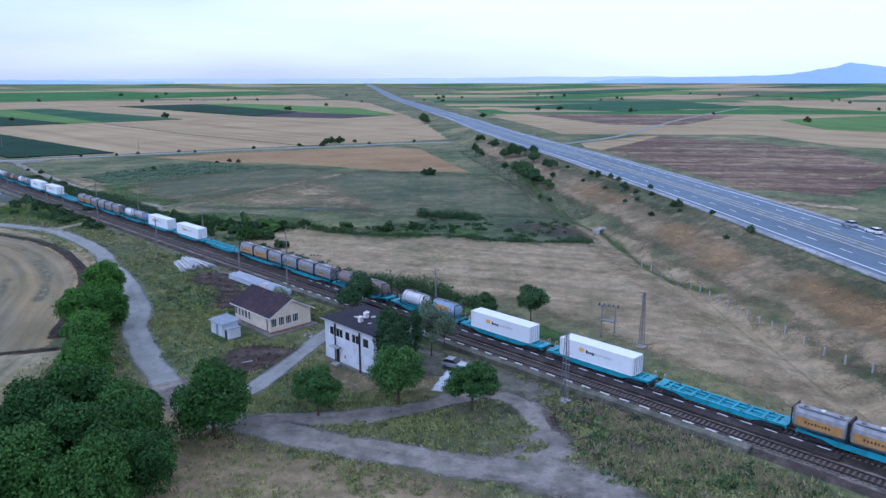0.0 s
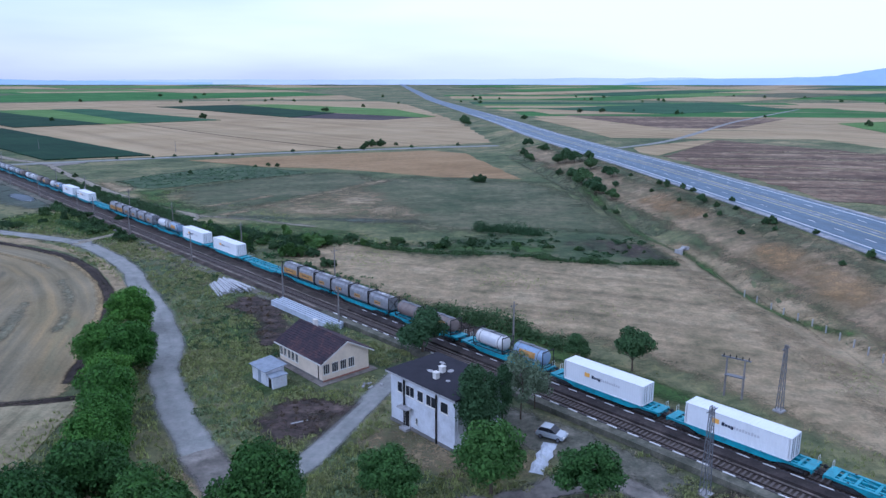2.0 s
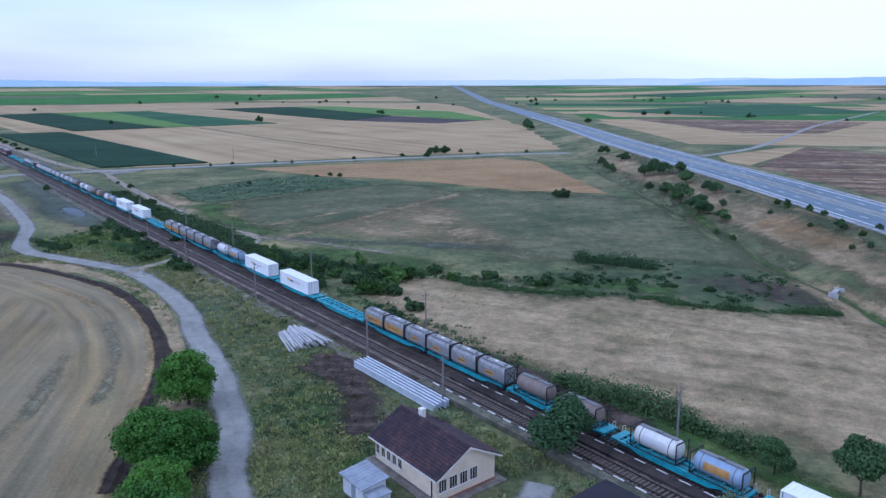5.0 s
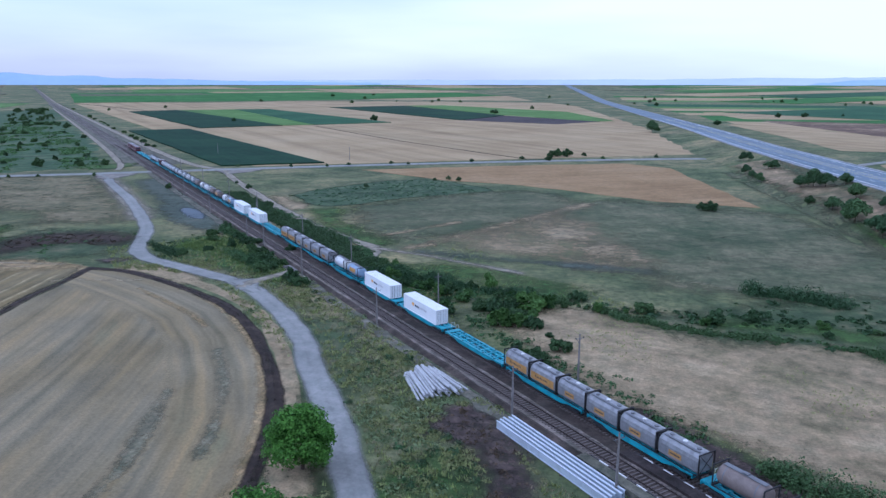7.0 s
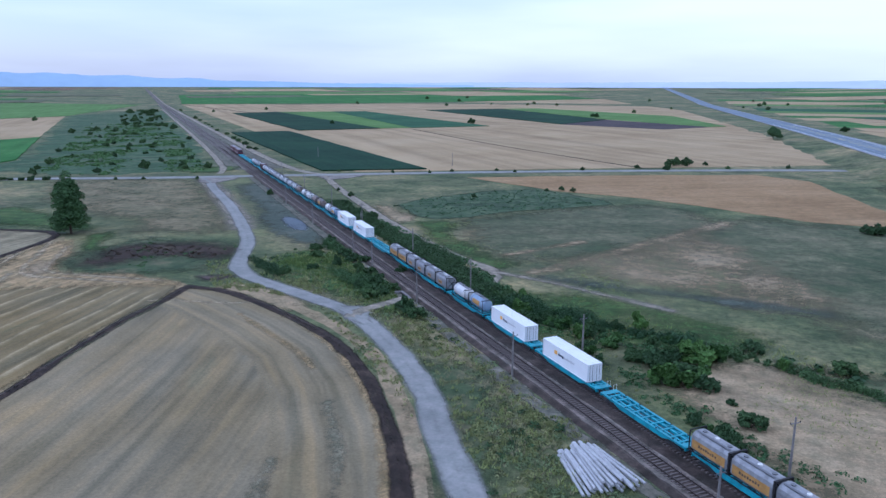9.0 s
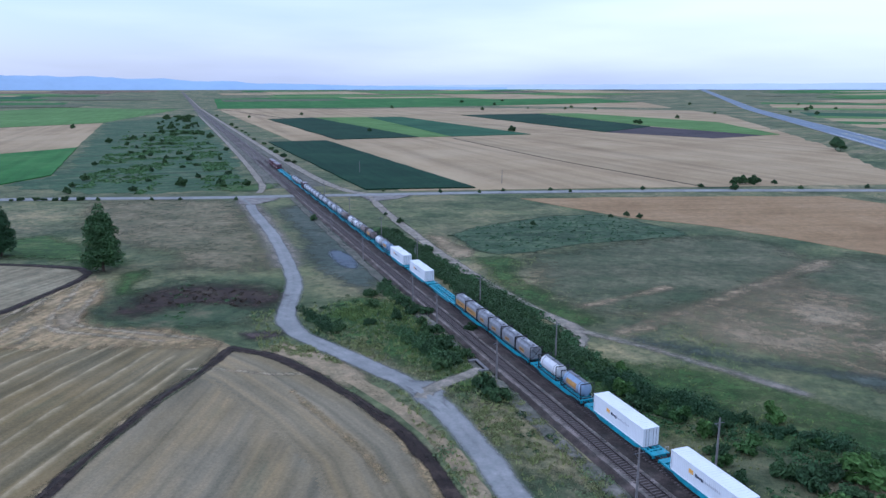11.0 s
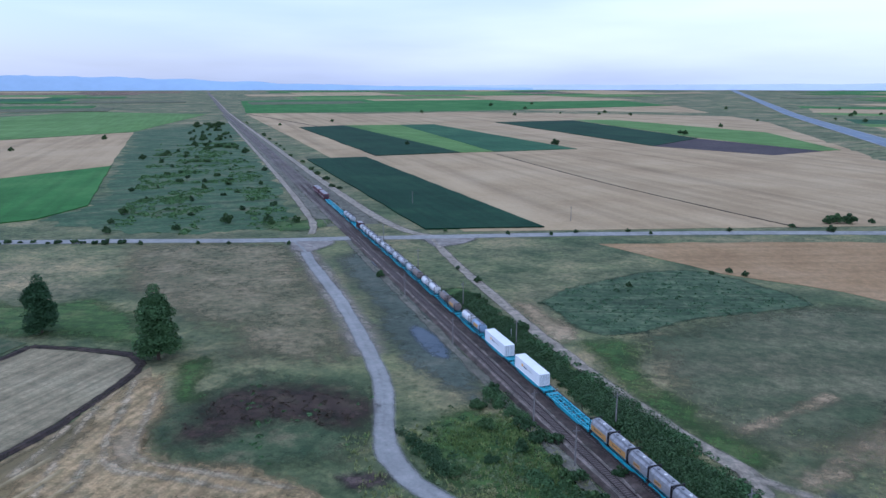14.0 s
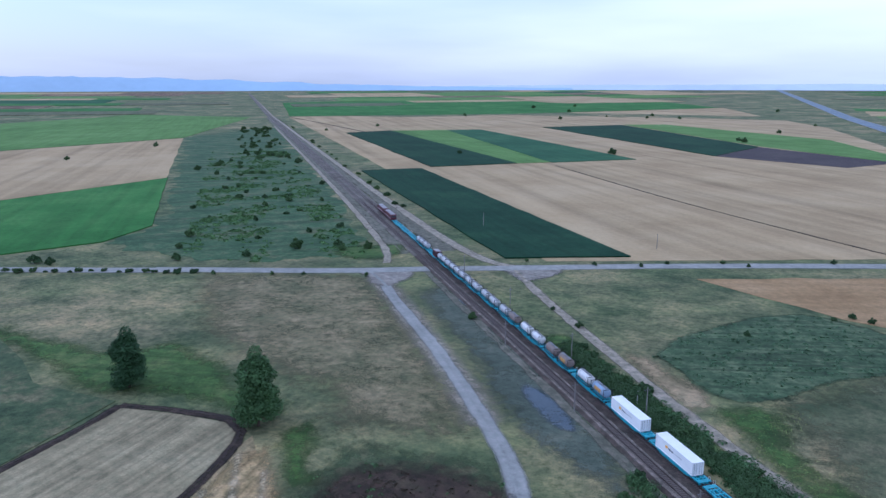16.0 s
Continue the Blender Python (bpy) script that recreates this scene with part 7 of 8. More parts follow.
def crown_mesh(name, seed, radii, lobes, count, size, mat, z0, low=-0.85, taper=0.0):
    """A crown of leaf sprays on many uneven lobes, with gaps."""
    rg = np.random.default_rng(seed)
    R = np.array(radii)
    d = rg.normal(size=(lobes, 3))
    d /= np.linalg.norm(d, axis=1, keepdims=True)
    d[:, 2] = np.where(d[:, 2] < low, -d[:, 2], d[:, 2])
    at = d * R * rg.uniform(0.35, 0.78, (lobes, 1))
    size_l = R.mean() * rg.uniform(0.24, 0.42, lobes) * min(1.0, (36 / lobes) ** 0.33 + 0.05)
    pick = rg.integers(0, lobes, count)
    v = rg.normal(size=(count, 3))
    v /= np.linalg.norm(v, axis=1, keepdims=True)
    v[:, 2] = np.where((v[:, 2] < 0) & (rg.random(count) < 0.45), -v[:, 2], v[:, 2])
    c = at[pick] + v * size_l[pick, None] * rg.uniform(0.62, 1.12, (count, 1)) * np.array([1, 1, 0.85])
    nrm = v + rg.normal(size=(count, 3)) * 0.55 + np.array([0, 0, 0.35])
    nrm /= np.linalg.norm(nrm, axis=1, keepdims=True)
    slim = 1 - taper * np.clip(c[:, 2] / R[2], -0.2, 1.0)
    c[:, 0] *= slim
    c[:, 1] *= slim
    c[:, 2] += z0
    c[:, 2] = np.maximum(c[:, 2], size * 0.8)
    q, f = leaf_quads(c, nrm, size, rg)
    return raw_mesh(name, q.tolist(), f.tolist(), mat)


def trunk_bmesh(seed, h, r, spread, limbs=6):
    rg = random.Random(seed)
    bm = bmesh.new()
    p, rad = Vector((0, 0, -0.2)), r
    pts = []
    for k in range(4):
        q = Vector((rg.uniform(-0.12, 0.12) * k, rg.uniform(-0.12, 0.12) * k, h * (k + 1) / 4))
        tube(bm, p, q, rad, rad * 0.82, 8, False)
        pts.append((q, rad * 0.82))
        p, rad = q, rad * 0.82
    for k in range(limbs):
        base, br = pts[1 + k % 3]
        a = k * 2.4 + rg.uniform(-0.4, 0.4)
        tip = base + Vector((math.cos(a) * spread, math.sin(a) * spread, h * rg.uniform(0.18, 0.5)))
        mid = base.lerp(tip, 0.5) + Vector((0, 0, 0.25))
        tube(bm, base, mid, br * 0.55, br * 0.35, 6, False)
        tube(bm, mid, tip, br * 0.35, br * 0.12, 6, False)
    return bm


def build_tree(name, label, category, group, seed, h, radii, lobes, count, size, mat, crown_z, r=0.22, limbs=6, taper=0.0):
    t = thing(name, label, category, group)
    part("trunk", trunk_bmesh(seed, h, r, radii[0] * 0.6, limbs), "bark", t)
    cr = new("crown", crown_mesh("crown", seed, radii, lobes, count, size, mat, crown_z, taper=taper))
    cr.parent = t
    return t


def placed(first, spots, rg):
    """Puts the tree at the first spot and copies at the others; spots are x, y and size."""
    for k, (x, y, s) in enumerate(spots):
        m = Matrix.LocRotScale((x, y, float(height(x, y))), Euler((0, 0, rg.uniform(0, 6.28))), (s * rg.uniform(0.85, 1.15), s * rg.uniform(0.85, 1.15), s * rg.uniform(0.85, 1.1)))
        if k == 0:
            first.matrix_basis = m
        else:
            made = copy_thing(first, Matrix.Identity(4))
            made.matrix_basis = m


rg = random.Random(21)
tree_a = build_tree("walnut_tree", "broad leafy green tree with a dense rounded crown", "tree", "trees along the track", 1, 4.6, (4.4, 4.4, 3.9), 64, 18000, 0.165, "leaf_mid", 3.8)
placed(tree_a, [(-65.5, 134, 1.05), (-57.5, 117, 1.0), (-47.5, 87, 1.1), (-50, 94.5, 1.0)], rg)
tree_b = build_tree("walnut_tree", "broad leafy green tree with a spreading crown", "tree", "trees along the track", 2, 4.4, (4.7, 4.2, 3.9), 58, 17500, 0.17, "leaf_mid", 3.6)
placed(tree_b, [(-61.5, 117.5, 1.0), (-53.5, 102, 1.08), (-56.5, 109, 0.9)], rg)
# the front clump, its dimness painted into the leaf colour
tree_g = build_tree("walnut_tree", "leafy green tree in a dense clump beside the track, leaves darkened for shade", "tree", "trees along the track", 12, 4.6, (4.5, 4.3, 4.0), 60, 17500, 0.17, "leaf_shaded", 3.9)
placed(tree_g, [(-27.3, 78.5, 1.08), (-38, 69.5, 1.15), (-46, 74, 1.2), (-53, 66, 1.2), (-34, 73, 1.0), (-37, 75.5, 1.1), (-42, 63, 1.2), (-31, 66, 1.0), (-33, 60, 1.05), (-44, 81, 1.05), (-58, 75, 1.1), (-50, 56, 1.15)], rg)
tree_y = build_tree("yard_tree", "green tree with a clear trunk and ragged crown", "tree", "trees by the station", 23, 5.6, (4.0, 3.7, 2.7), 30, 9500, 0.175, "leaf_yard", 4.7, 0.2, 8)
placed(tree_y, [(-15.8, 83.8, 0.98), (3.7, 85.3, 0.92), (-5.8, 86.8, 1.0)], rg)
tree_c = build_tree("dark_tree", "tall dark green tree close to the white building", "tree", "trees by the station", 3, 7.5, (1.75, 1.75, 5.4), 40, 8500, 0.15, "leaf_dark", 6.2, 0.2, 6, 0.25)
placed(tree_c, [(-7.6, 95.2, 1.06), (-6.0, 97.6, 0.95), (-4.2, 100.8, 0.8)], rg)
tree_d = build_tree("dark_tree", "dark green bushy tree behind the white building", "tree", "trees by the station", 4, 4.5, (4.0, 3.7, 3.5), 28, 8500, 0.20, "leaf_dark", 4.2, 0.2)
placed(tree_d, [(-15.6, 125.0, 1.15), (7.8, 124, 0.66)], rg)
tree_f = build_tree("umbrella_tree", "dark green tree with forked trunk and open flat crown", "tree", "trees by the station", 14, 3.0, (3.7, 3.3, 2.3), 24, 5200, 0.20, "leaf_dark", 3.7, 0.16, 9)
placed(tree_f, [(15.4, 120.5, 1.0)], rg)
tree_e = build_tree("feathery_tree", "light grey-green tree with thin feathery foliage", "tree", "trees by the station", 5, 5.6, (3.0, 3.0, 3.6), 26, 2400, 0.18, "leaf_grey", 5.0, 0.14, 9)
placed(tree_e, [(-1.8, 104, 1.0), (0.2, 107.2, 0.75), (-30, 127, 0.55)], rg)
poplar = build_tree("poplar_tree", "tall dark green poplar standing in the meadow", "tree", "poplars", 6, 10.5, (4.0, 3.8, 9.8), 90, 17000, 0.25, "leaf_dark", 7.0, 0.3, 9, 0.5)
placed(poplar, [(-226, 236, 1.26), (-268, 236, 1.16)], rg)

ditch_tree = build_tree("bush_tree", "bushy green tree by the ditch below the highway", "tree", "trees by the highway", 17, 4.0, (3.6, 3.4, 3.0), 22, 2600, 0.34, "leaf_ditch", 3.2, 0.15, 6)
placed(ditch_tree, [(36, 374, 1.25), (39.5, 370, 1.0), (32.5, 378, 0.9), (31.7, 434, 0.8), (29.3, 436, 0.7), (23.6, 477, 0.9), (25.5, 474, 0.75), (19.1, 433, 0.75), (20.2, 420, 0.65), (21.3, 407, 0.7), (46, 369, 0.9), (43, 341.5, 1.0), (33.7, 332, 0.9),
                    (34.8, 309.5, 1.15), (35.5, 318, 0.95), (36.5, 289, 1.2), (37.5, 297, 0.9), (40.6, 276, 0.7), (47.4, 313, 0.75), (46.2, 321, 0.7), (61.6, 242.7, 0.5), (44.9, 293, 0.45), (-19.8, 750, 1.6), (-17, 740, 1.3)], rg)

# a pole with an overgrown top beside the dirt track
def overgrown_pole(x, y):
    p = thing("overgrown_pole", "short grey pole with a dark leafy clump on top", "pole")
    bm = bmesh.new()
    tube(bm, (0, 0, -0.2), (0, 0, 3.6), 0.11, 0.09, n=8)
    part("post", bm, "concrete", p)
    c = new("leafy_clump", crown_mesh("leafy_clump", 31, (0.95, 0.95, 1.15), 10, 420, 0.17, "leaf_dark", 3.6))
    c.parent = p
    p.matrix_basis = pose(x, y, 0)


overgrown_pole(-156.5, 286)

# shrubs
shrub_a = build_tree("shrub", "dark green rounded shrub in rough grass", "shrub", "shrubs", 7, 1.0, (1.6, 1.5, 1.05), 12, 620, 0.24, "leaf_shrub", 0.95, 0.06, 4)
shrub_b = build_tree("shrub", "low spreading dark green shrub", "shrub", "shrubs", 8, 0.9, (2.2, 1.7, 0.95), 14, 700, 0.25, "leaf_shrub", 0.8, 0.06, 4)
shrub_c = build_tree("shrub", "bright green leafy shrub", "shrub", "shrubs", 9, 1.0, (1.8, 1.8, 1.2), 12, 680, 0.25, "leaf_bright", 1.0, 0.06, 4)


def row(points, step, spread, lo, hi):
    out = []
    for q in smooth_line(points, step):
        out.append((q.x + rg.uniform(-spread, spread), q.y + rg.uniform(-spread, spread), rg.uniform(lo, hi)))
    return out


A, B, C = [], [], []
for k, spot in enumerate(row([along(350, 94), along(262, 96), along(222, 95)], 7.0, 2.5, 0.5, 1.2)):
    (A if k % 2 else B).append(spot)
for k, spot in enumerate(row([(-60, 209), (-44, 205), (-12, 200), (20, 200), (36, 200)], 5.0, 4.0, 0.35, 0.9)):
    (A, B, C)[k % 3].append(spot)
for x, y, s in ((-53, 188.5, 1.5), (-50.3, 188.7, 1.3), (-48, 192, 1.2), (-48.5, 201, 1.4), (-36.5, 201.5, 0.9)):
    C.append((x, y, s))
for x, y, s in ((-55, 195.6, 1.6), (-58, 197, 1.3), (-41, 208, 1.2), (-28, 203, 1.3), (-15, 199.5, 1.5), (-9, 203, 1.2), (-6, 326, 1.9), (-8, 327, 1.5),
                (-148, 252.5, 1.5), (-137, 241, 1.4), (-133, 238, 1.1), (-118, 221, 1.5), (-124, 226, 1.3), (-113, 214, 1.4), (-119, 217, 1.2),
                (-102.5, 204.5, 1.6), (-99.5, 203, 1.3), (-118, 222, 1.3), (-113.5, 217, 1.2), (-143, 238, 1.2), (-120, 249, 1.2), (-218, 324, 1.2), (-104.5, 207.5, 0.9), (-127, 231, 1.0)):
    (A, B)[int(abs(x + y)) % 2].append((x, y, s))
for x, y, s in ((-50, 199, 1.7), (-46, 201.5, 1.4), (-60, 213, 1.3)):
    C.append((x, y, s))
# bushes beyond the train where the dirt track bends away, and in the hollow before it
rb = random.Random(15)
for k in range(46):
    s_ = rb.uniform(150, 224)
    far = float(np.interp(s_, [150, 185, 205, 224], [96, 108, 101, 98]))
    q = along(s_, rb.uniform(90.5, far))
    (A, B, C, B)[k % 4].append((q.x, q.y, rb.uniform(0.5, 1.25)))
for x, y, k in ((-147.8, 245.5, 1.2), (-134.2, 232.4, 1.3), (-129.8, 238.9, 1.0), (-117.4, 220.9, 1.4), (-113.4, 211.2, 1.3), (-125.3, 220.7, 0.8), (-137.1, 226.8, 0.9), (-116.8, 232.2, 1.0), (-141, 221, 1.1), (-111.5, 218.2, 1.0), (-122, 228, 1.2)):
    (A, B)[int(abs(x)) % 2].append((x, y, k))
# bank of the highway
for x, y, s in ((36, 263, 0.9), (38.5, 255, 0.8), (30.1, 349.5, 1.5), (62.1, 265.7, 1.0), (53.1, 271.5, 0.7), (59.6, 277.7, 1.0), (57.8, 280.8, 0.9), (63, 233.5, 0.8), (61.4, 224.4, 0.7), (59.7, 202.6, 0.8), (67.9, 204.9, 1.2), (66.8, 206.5, 0.9), (67, 166, 0.7), (73.4, 167.6, 0.95),
                (66, 226, 0.8), (69, 238, 0.8), (63.5, 258, 0.9), (59, 275, 0.8), (53, 305, 0.8), (67, 200, 0.7), (72, 190, 0.7), (49, 330, 0.9), (57, 250, 0.7), (58, 226, 0.7)):
    A.append((x, y, s))
# the scrubby common beside the railway
for x, y, s in ((-409, 300, 2.2), (-402, 302, 1.7), (-362, 332, 1.7), (-394, 369, 2.0), (-379, 349, 1.5), (-341, 352, 1.5), (-333, 374, 2.6), (-305, 390, 1.9), (-456, 427, 1.5), (-446, 477, 1.5), (-456, 548, 1.6), (-351, 405, 1.5), (-396, 415, 1.5),
                (-606, 567, 2.2), (-277, 350, 0.9), (-311, 334, 0.9), (-331, 323, 0.9), (-318, 386, 1.7), (-312, 382, 1.5)):
    A.append((x, y, s))
rs = random.Random(8)
for k in range(95):
    f = rs.random() ** 0.75
    s_ = 470 + f * 960
    n_ = rs.uniform(-12, 58) if s_ < 900 else rs.uniform(10, 58)
    q = along(s_, n_)
    if s_ > 500 and n_ < -20:
        continue
    (A, B, B)[k % 3].append((q.x, q.y, rs.uniform(0.7, 1.5) * (1 + f)))
for q in row([(-470, 252), (-412, 283), (-372, 305), (-340, 321)], 5.0, 1.2, 0.5, 1.3):
    B.append(q)
# along the crossing road and on the far plain
for x, y, s in ((-205, 408, 0.9), (-160, 437, 1.0), (-120, 458, 1.0), (-80, 477, 1.6), (-76.6, 500, 2.6), (-72, 503, 2.3), (-81, 498, 2.0), (-95, 480, 1.1), (-62, 508, 1.2), (-50, 492, 1.0), (-20, 510, 1.2), (-180, 425, 0.9), (-150, 436, 0.8),
                (-232, 402, 0.8), (-188, 415, 0.9), (-140, 348, 0.9), (-300, 340, 0.8), (-250, 372, 0.8), (-199, 345, 0.7), (-186, 332, 1.0), (-113, 381, 1.0), (-108, 379, 0.9), (-118, 376, 0.8)):
    A.append((x, y, s))
for k in range(60):
    y = rs.uniform(520, 2200)
    x = rs.uniform(-900, 900)
    if abs(x - float(road_x(y))) > 40 and not 70 < (x + y) * R2 < 95:
        A.append((x, y, rs.uniform(1.2, 2.6) * (1 + y / 2500)))
for k in range(46):
    q = along(rs.uniform(480, 1500), 99 + rs.uniform(-2, 2))
    if k % 3 == 0:
        B.append((q.x, q.y, rs.uniform(0.9, 1.8)))
def near_and_far(spots, keep):
    spots = sorted(spots, key=lambda q: (q[0] + 60) ** 2 + (q[1] - 150) ** 2)
    return spots[:keep], spots[keep:]


far_verts, far_faces = [], []
for first, spots, keep in ((shrub_a, A, 150), (shrub_b, B, 100), (shrub_c, C, 45)):
    near_spots, far_spots = near_and_far(spots, keep)
    placed(first, near_spots, rg)
    crown = next(c for c in first.children if c.name.startswith("crown")).data
    co = np.array([v.co[:] for v in crown.vertices])
    fi = np.array([p.vertices[:] for p in crown.polygons])
    for x, y, k in far_spots:
        a = rg.uniform(0, 6.28)
        turn = np.array([[math.cos(a), -math.sin(a), 0], [math.sin(a), math.cos(a), 0], [0, 0, 1]])
        far_faces.append(fi + sum(len(v) for v in far_verts))
        far_verts.append(co @ turn.T * k + np.array([x, y, float(height(x, y))]))
tagged(new("distant_shrubs", raw_mesh("distant_shrubs", np.concatenate(far_verts).tolist(), np.concatenate(far_faces).tolist(), "leaf_shrub")), "scattered dark green shrubs on the far common and plain", "shrubs", kind="stuff")


# grass and weeds
TRACKS = [([(-111.4, 201.5), (-110.6, 204.5), (-109.4, 207.8), (-108, 210.7), (-107.0, 214.0)], 1.6), ([(-203, 282.5), (-183, 261), (-172, 248), (-166, 239), (-157, 224.5), (-150, 217.5), (-142, 213.5), (-125.5, 207), (-112.5, 201), (-100, 190.5), (-86, 175), (-78.8, 163.5), (-70, 151), (-65, 143.2), (-60.5, 135), (-56, 127), (-53.5, 118), (-48.5, 109), (-42, 98.5), (-36, 90), (-31, 84.5), (-22.5, 80.8), (-15, 77.4), (-5.4, 74), (4, 71), (11, 69), (22, 62)], 2.7),
          ([(-30, 86), (-26, 92.5), (-23.5, 101), (-20.5, 111), (-18, 119)], 2.0), ([(-25, 82), (-19, 83), (-11, 83.5), (-2, 86.5), (6, 90.5), (10.5, 86.5), (12.8, 80), (13, 74), (9, 69)], 2.0)]
KEEP_OUT = [(98, 114, 58, 70), (73, 87, 59, 70), (102, 111, 52, 58), (62, 80, 68, 80), (116, 141, 72, 77)]      # s0, s1, n0, n1


BARE = [[(-35, 102), (-32.5, 108.5), (-28.6, 109), (-23, 107), (-24.7, 101), (-27, 98), (-30.8, 96.6)], [(-55, 147.5), (-53.5, 154), (-48.7, 155.5), (-44.4, 150), (-41, 139), (-37.5, 129), (-42.5, 126.5), (-44, 134), (-47, 142)],
        [(-5, 108), (1.5, 104.5), (9, 97.5), (15.5, 91), (15.3, 88.6), (8.8, 91), (0, 94), (-5, 91), (-13, 92), (-21, 97), (-17, 103)]]


def free_spots(count, s_range, n_range, seed, clump, need=(-0.5, 0.35), bare=False):
    rgn = np.random.default_rng(seed)
    s = rgn.uniform(*s_range, count)
    n = rgn.uniform(*n_range, count)
    x, y = (n - s) * R2, (n + s) * R2
    ok = np.ones(count, bool)
    for pts, w in TRACKS:
        for q in smooth_line(pts, 1.5):
            ok &= (x - q.x) ** 2 + (y - q.y) ** 2 > w * w
    for a, b, c, d in KEEP_OUT:
        ok &= ~((s > a) & (s < b) & (n > c) & (n < d))
    for outline in () if bare else BARE:
        ok &= edge_distance(x, y, outline) < 0.3
    thick = np.array([noise.noise((px * clump, py * clump, seed)) for px, py in zip(x, y)])
    ok &= thick > rgn.uniform(*need, count)
    ok &= (x > -62) | (n > 58) | (y > 206)
    return x[ok], y[ok]


def inside(spots, outline, fade=3.0):
    """The spots within the outline, fewer and fewer towards its edge."""
    x, y = spots
    d = edge_distance(x, y, outline)
    ok = d / fade > np.random.default_rng(len(x)).uniform(-0.5, 1.0, len(x))
    return x[ok], y[ok]


def tufts(name, label, spots, mat, lo, hi, blades, width, seed):
    rgn = np.random.default_rng(seed)
    x, y = spots
    m = len(x) * blades
    px, py = np.repeat(x, blades) + rgn.normal(0, 0.16, m), np.repeat(y, blades) + rgn.normal(0, 0.16, m)
    pz = height(px, py)
    a = rgn.uniform(0, 6.283, m)
    h = rgn.uniform(lo, hi, m)
    lean = rgn.normal(0, 0.35, (m, 2)) * h[:, None]
    w = width * rgn.uniform(0.6, 1.4, m)
    v = np.empty((m, 3, 3))
    v[:, 0] = np.stack([px - np.cos(a) * w, py - np.sin(a) * w, pz], 1)
    v[:, 1] = np.stack([px + np.cos(a) * w, py + np.sin(a) * w, pz], 1)
    v[:, 2] = np.stack([px + lean[:, 0], py + lean[:, 1], pz + h], 1)
    ob = new(name, raw_mesh(name, v.reshape(-1, 3).tolist(), np.arange(3 * m).reshape(-1, 3).tolist(), mat))
    return tagged(ob, label, "grass", kind="stuff")


tufts("dry_grass", "tufts of dry straw-coloured grass by the railway", free_spots(8000, (10, 260), (40, 76), 3, 0.10), "blade_dry", 0.25, 0.60, 5, 0.06, 1)
tufts("green_weeds", "tufts of green weeds and rank grass by the railway", free_spots(8000, (10, 275), (40, 76), 5, 0.09), "blade_green", 0.25, 0.75, 6, 0.09, 2)
tufts("roadside_weeds", "green weeds under the trees and along the tracks", free_spots(12000, (55, 130), (15, 60), 7, 0.12), "blade_green", 0.2, 0.6, 5, 0.08, 3)
tufts("bank_grass", "dry grass tufts beyond the railway", free_spots(16000, (20, 300), (89, 125), 9, 0.05, (0.0, 0.6)), "blade_green", 0.15, 0.4, 4, 0.06, 4)
tufts("bramble_stems", "dry brown brambles and weeds beside the track", inside(free_spots(14000, (10, 62), (55, 76), 12, 0.2), [(13, 79), (15, 86), (22, 88.5), (28, 82), (33, 75), (38, 69), (40, 65), (19, 65), (16, 72)], 2.5), "blade_dry", 0.25, 0.7, 5, 0.06, 5)


def mounds(name, label, spots, mat, lo, hi, leaves, seed, category="grass", flat=0.55):
    """Tussocks: low domes of leaf blades."""
    rgn = np.random.default_rng(seed)
    x, y = spots
    r = rgn.uniform(lo, hi, len(x)) * rgn.uniform(0.6, 1.2, len(x))
    m = len(x) * leaves
    v = rgn.normal(size=(m, 3))
    v[:, 2] = np.abs(v[:, 2])
    v /= np.linalg.norm(v, axis=1, keepdims=True)
    R = np.repeat(r, leaves)[:, None]
    c = v * R * rgn.uniform(0.55, 1.1, (m, 1)) * np.array([1, 1, flat])
    c[:, 0] += np.repeat(x, leaves)
    c[:, 1] += np.repeat(y, leaves)
    c[:, 2] += height(c[:, 0], c[:, 1]) + 0.05
    nrm = v + rgn.normal(size=(m, 3)) * 0.5 + np.array([0, 0, 0.4])
    nrm /= np.linalg.norm(nrm, axis=1, keepdims=True)
    q, f = leaf_quads(c, nrm, R * (0.42 if leaves < 20 else 0.25 if leaves < 40 else 0.15), rgn)
    return tagged(new(name, raw_mesh(name, q.tolist(), f.tolist(), mat)), label, category, kind="stuff")


def hedge(points, width, tall, mat, label, seed, leaf=0.175, per=250):
    """A ragged mass of bushes along a line, uneven in height and width, with a few gaps."""
    rgn = np.random.default_rng(seed)
    line = smooth_line(points, 0.5)
    c, nn = [], []
    for q in line:
        k = 0.45 + 1.15 * noise.noise((q.x * 0.13, q.y * 0.13, seed)) + 0.5 * noise.noise((q.x * 0.45, q.y * 0.45, seed))
        k = max(0.16, k + 0.25)
        n = int(per * 0.5 * width / 2.5 * min(1.0, k + 0.2))
        v = rgn.normal(size=(n, 3))
        v[:, 2] = np.abs(v[:, 2])
        v /= np.linalg.norm(v, axis=1, keepdims=True)
        p = v * np.array([width * 0.55, width * 0.55, tall]) * k * rgn.uniform(0.5, 1.08, (n, 1))
        p[:, 0] += q.x + rgn.normal(0, width * 0.24)
        p[:, 1] += q.y + rgn.normal(0, width * 0.24)
        c.append(p)
        nn.append(v)
    c, nn = np.concatenate(c), np.concatenate(nn)
    c[:, 2] += height(c[:, 0], c[:, 1]) + 0.06
    nn = nn + rgn.normal(size=nn.shape) * 0.5 + np.array([0, 0, 0.3])
    nn /= np.linalg.norm(nn, axis=1, keepdims=True)
    q, f = leaf_quads(c, nn, np.full((len(c), 1), leaf), rgn)
    return tagged(new("hedge", raw_mesh("hedge", q.tolist(), f.tolist(), mat)), label, "hedge")


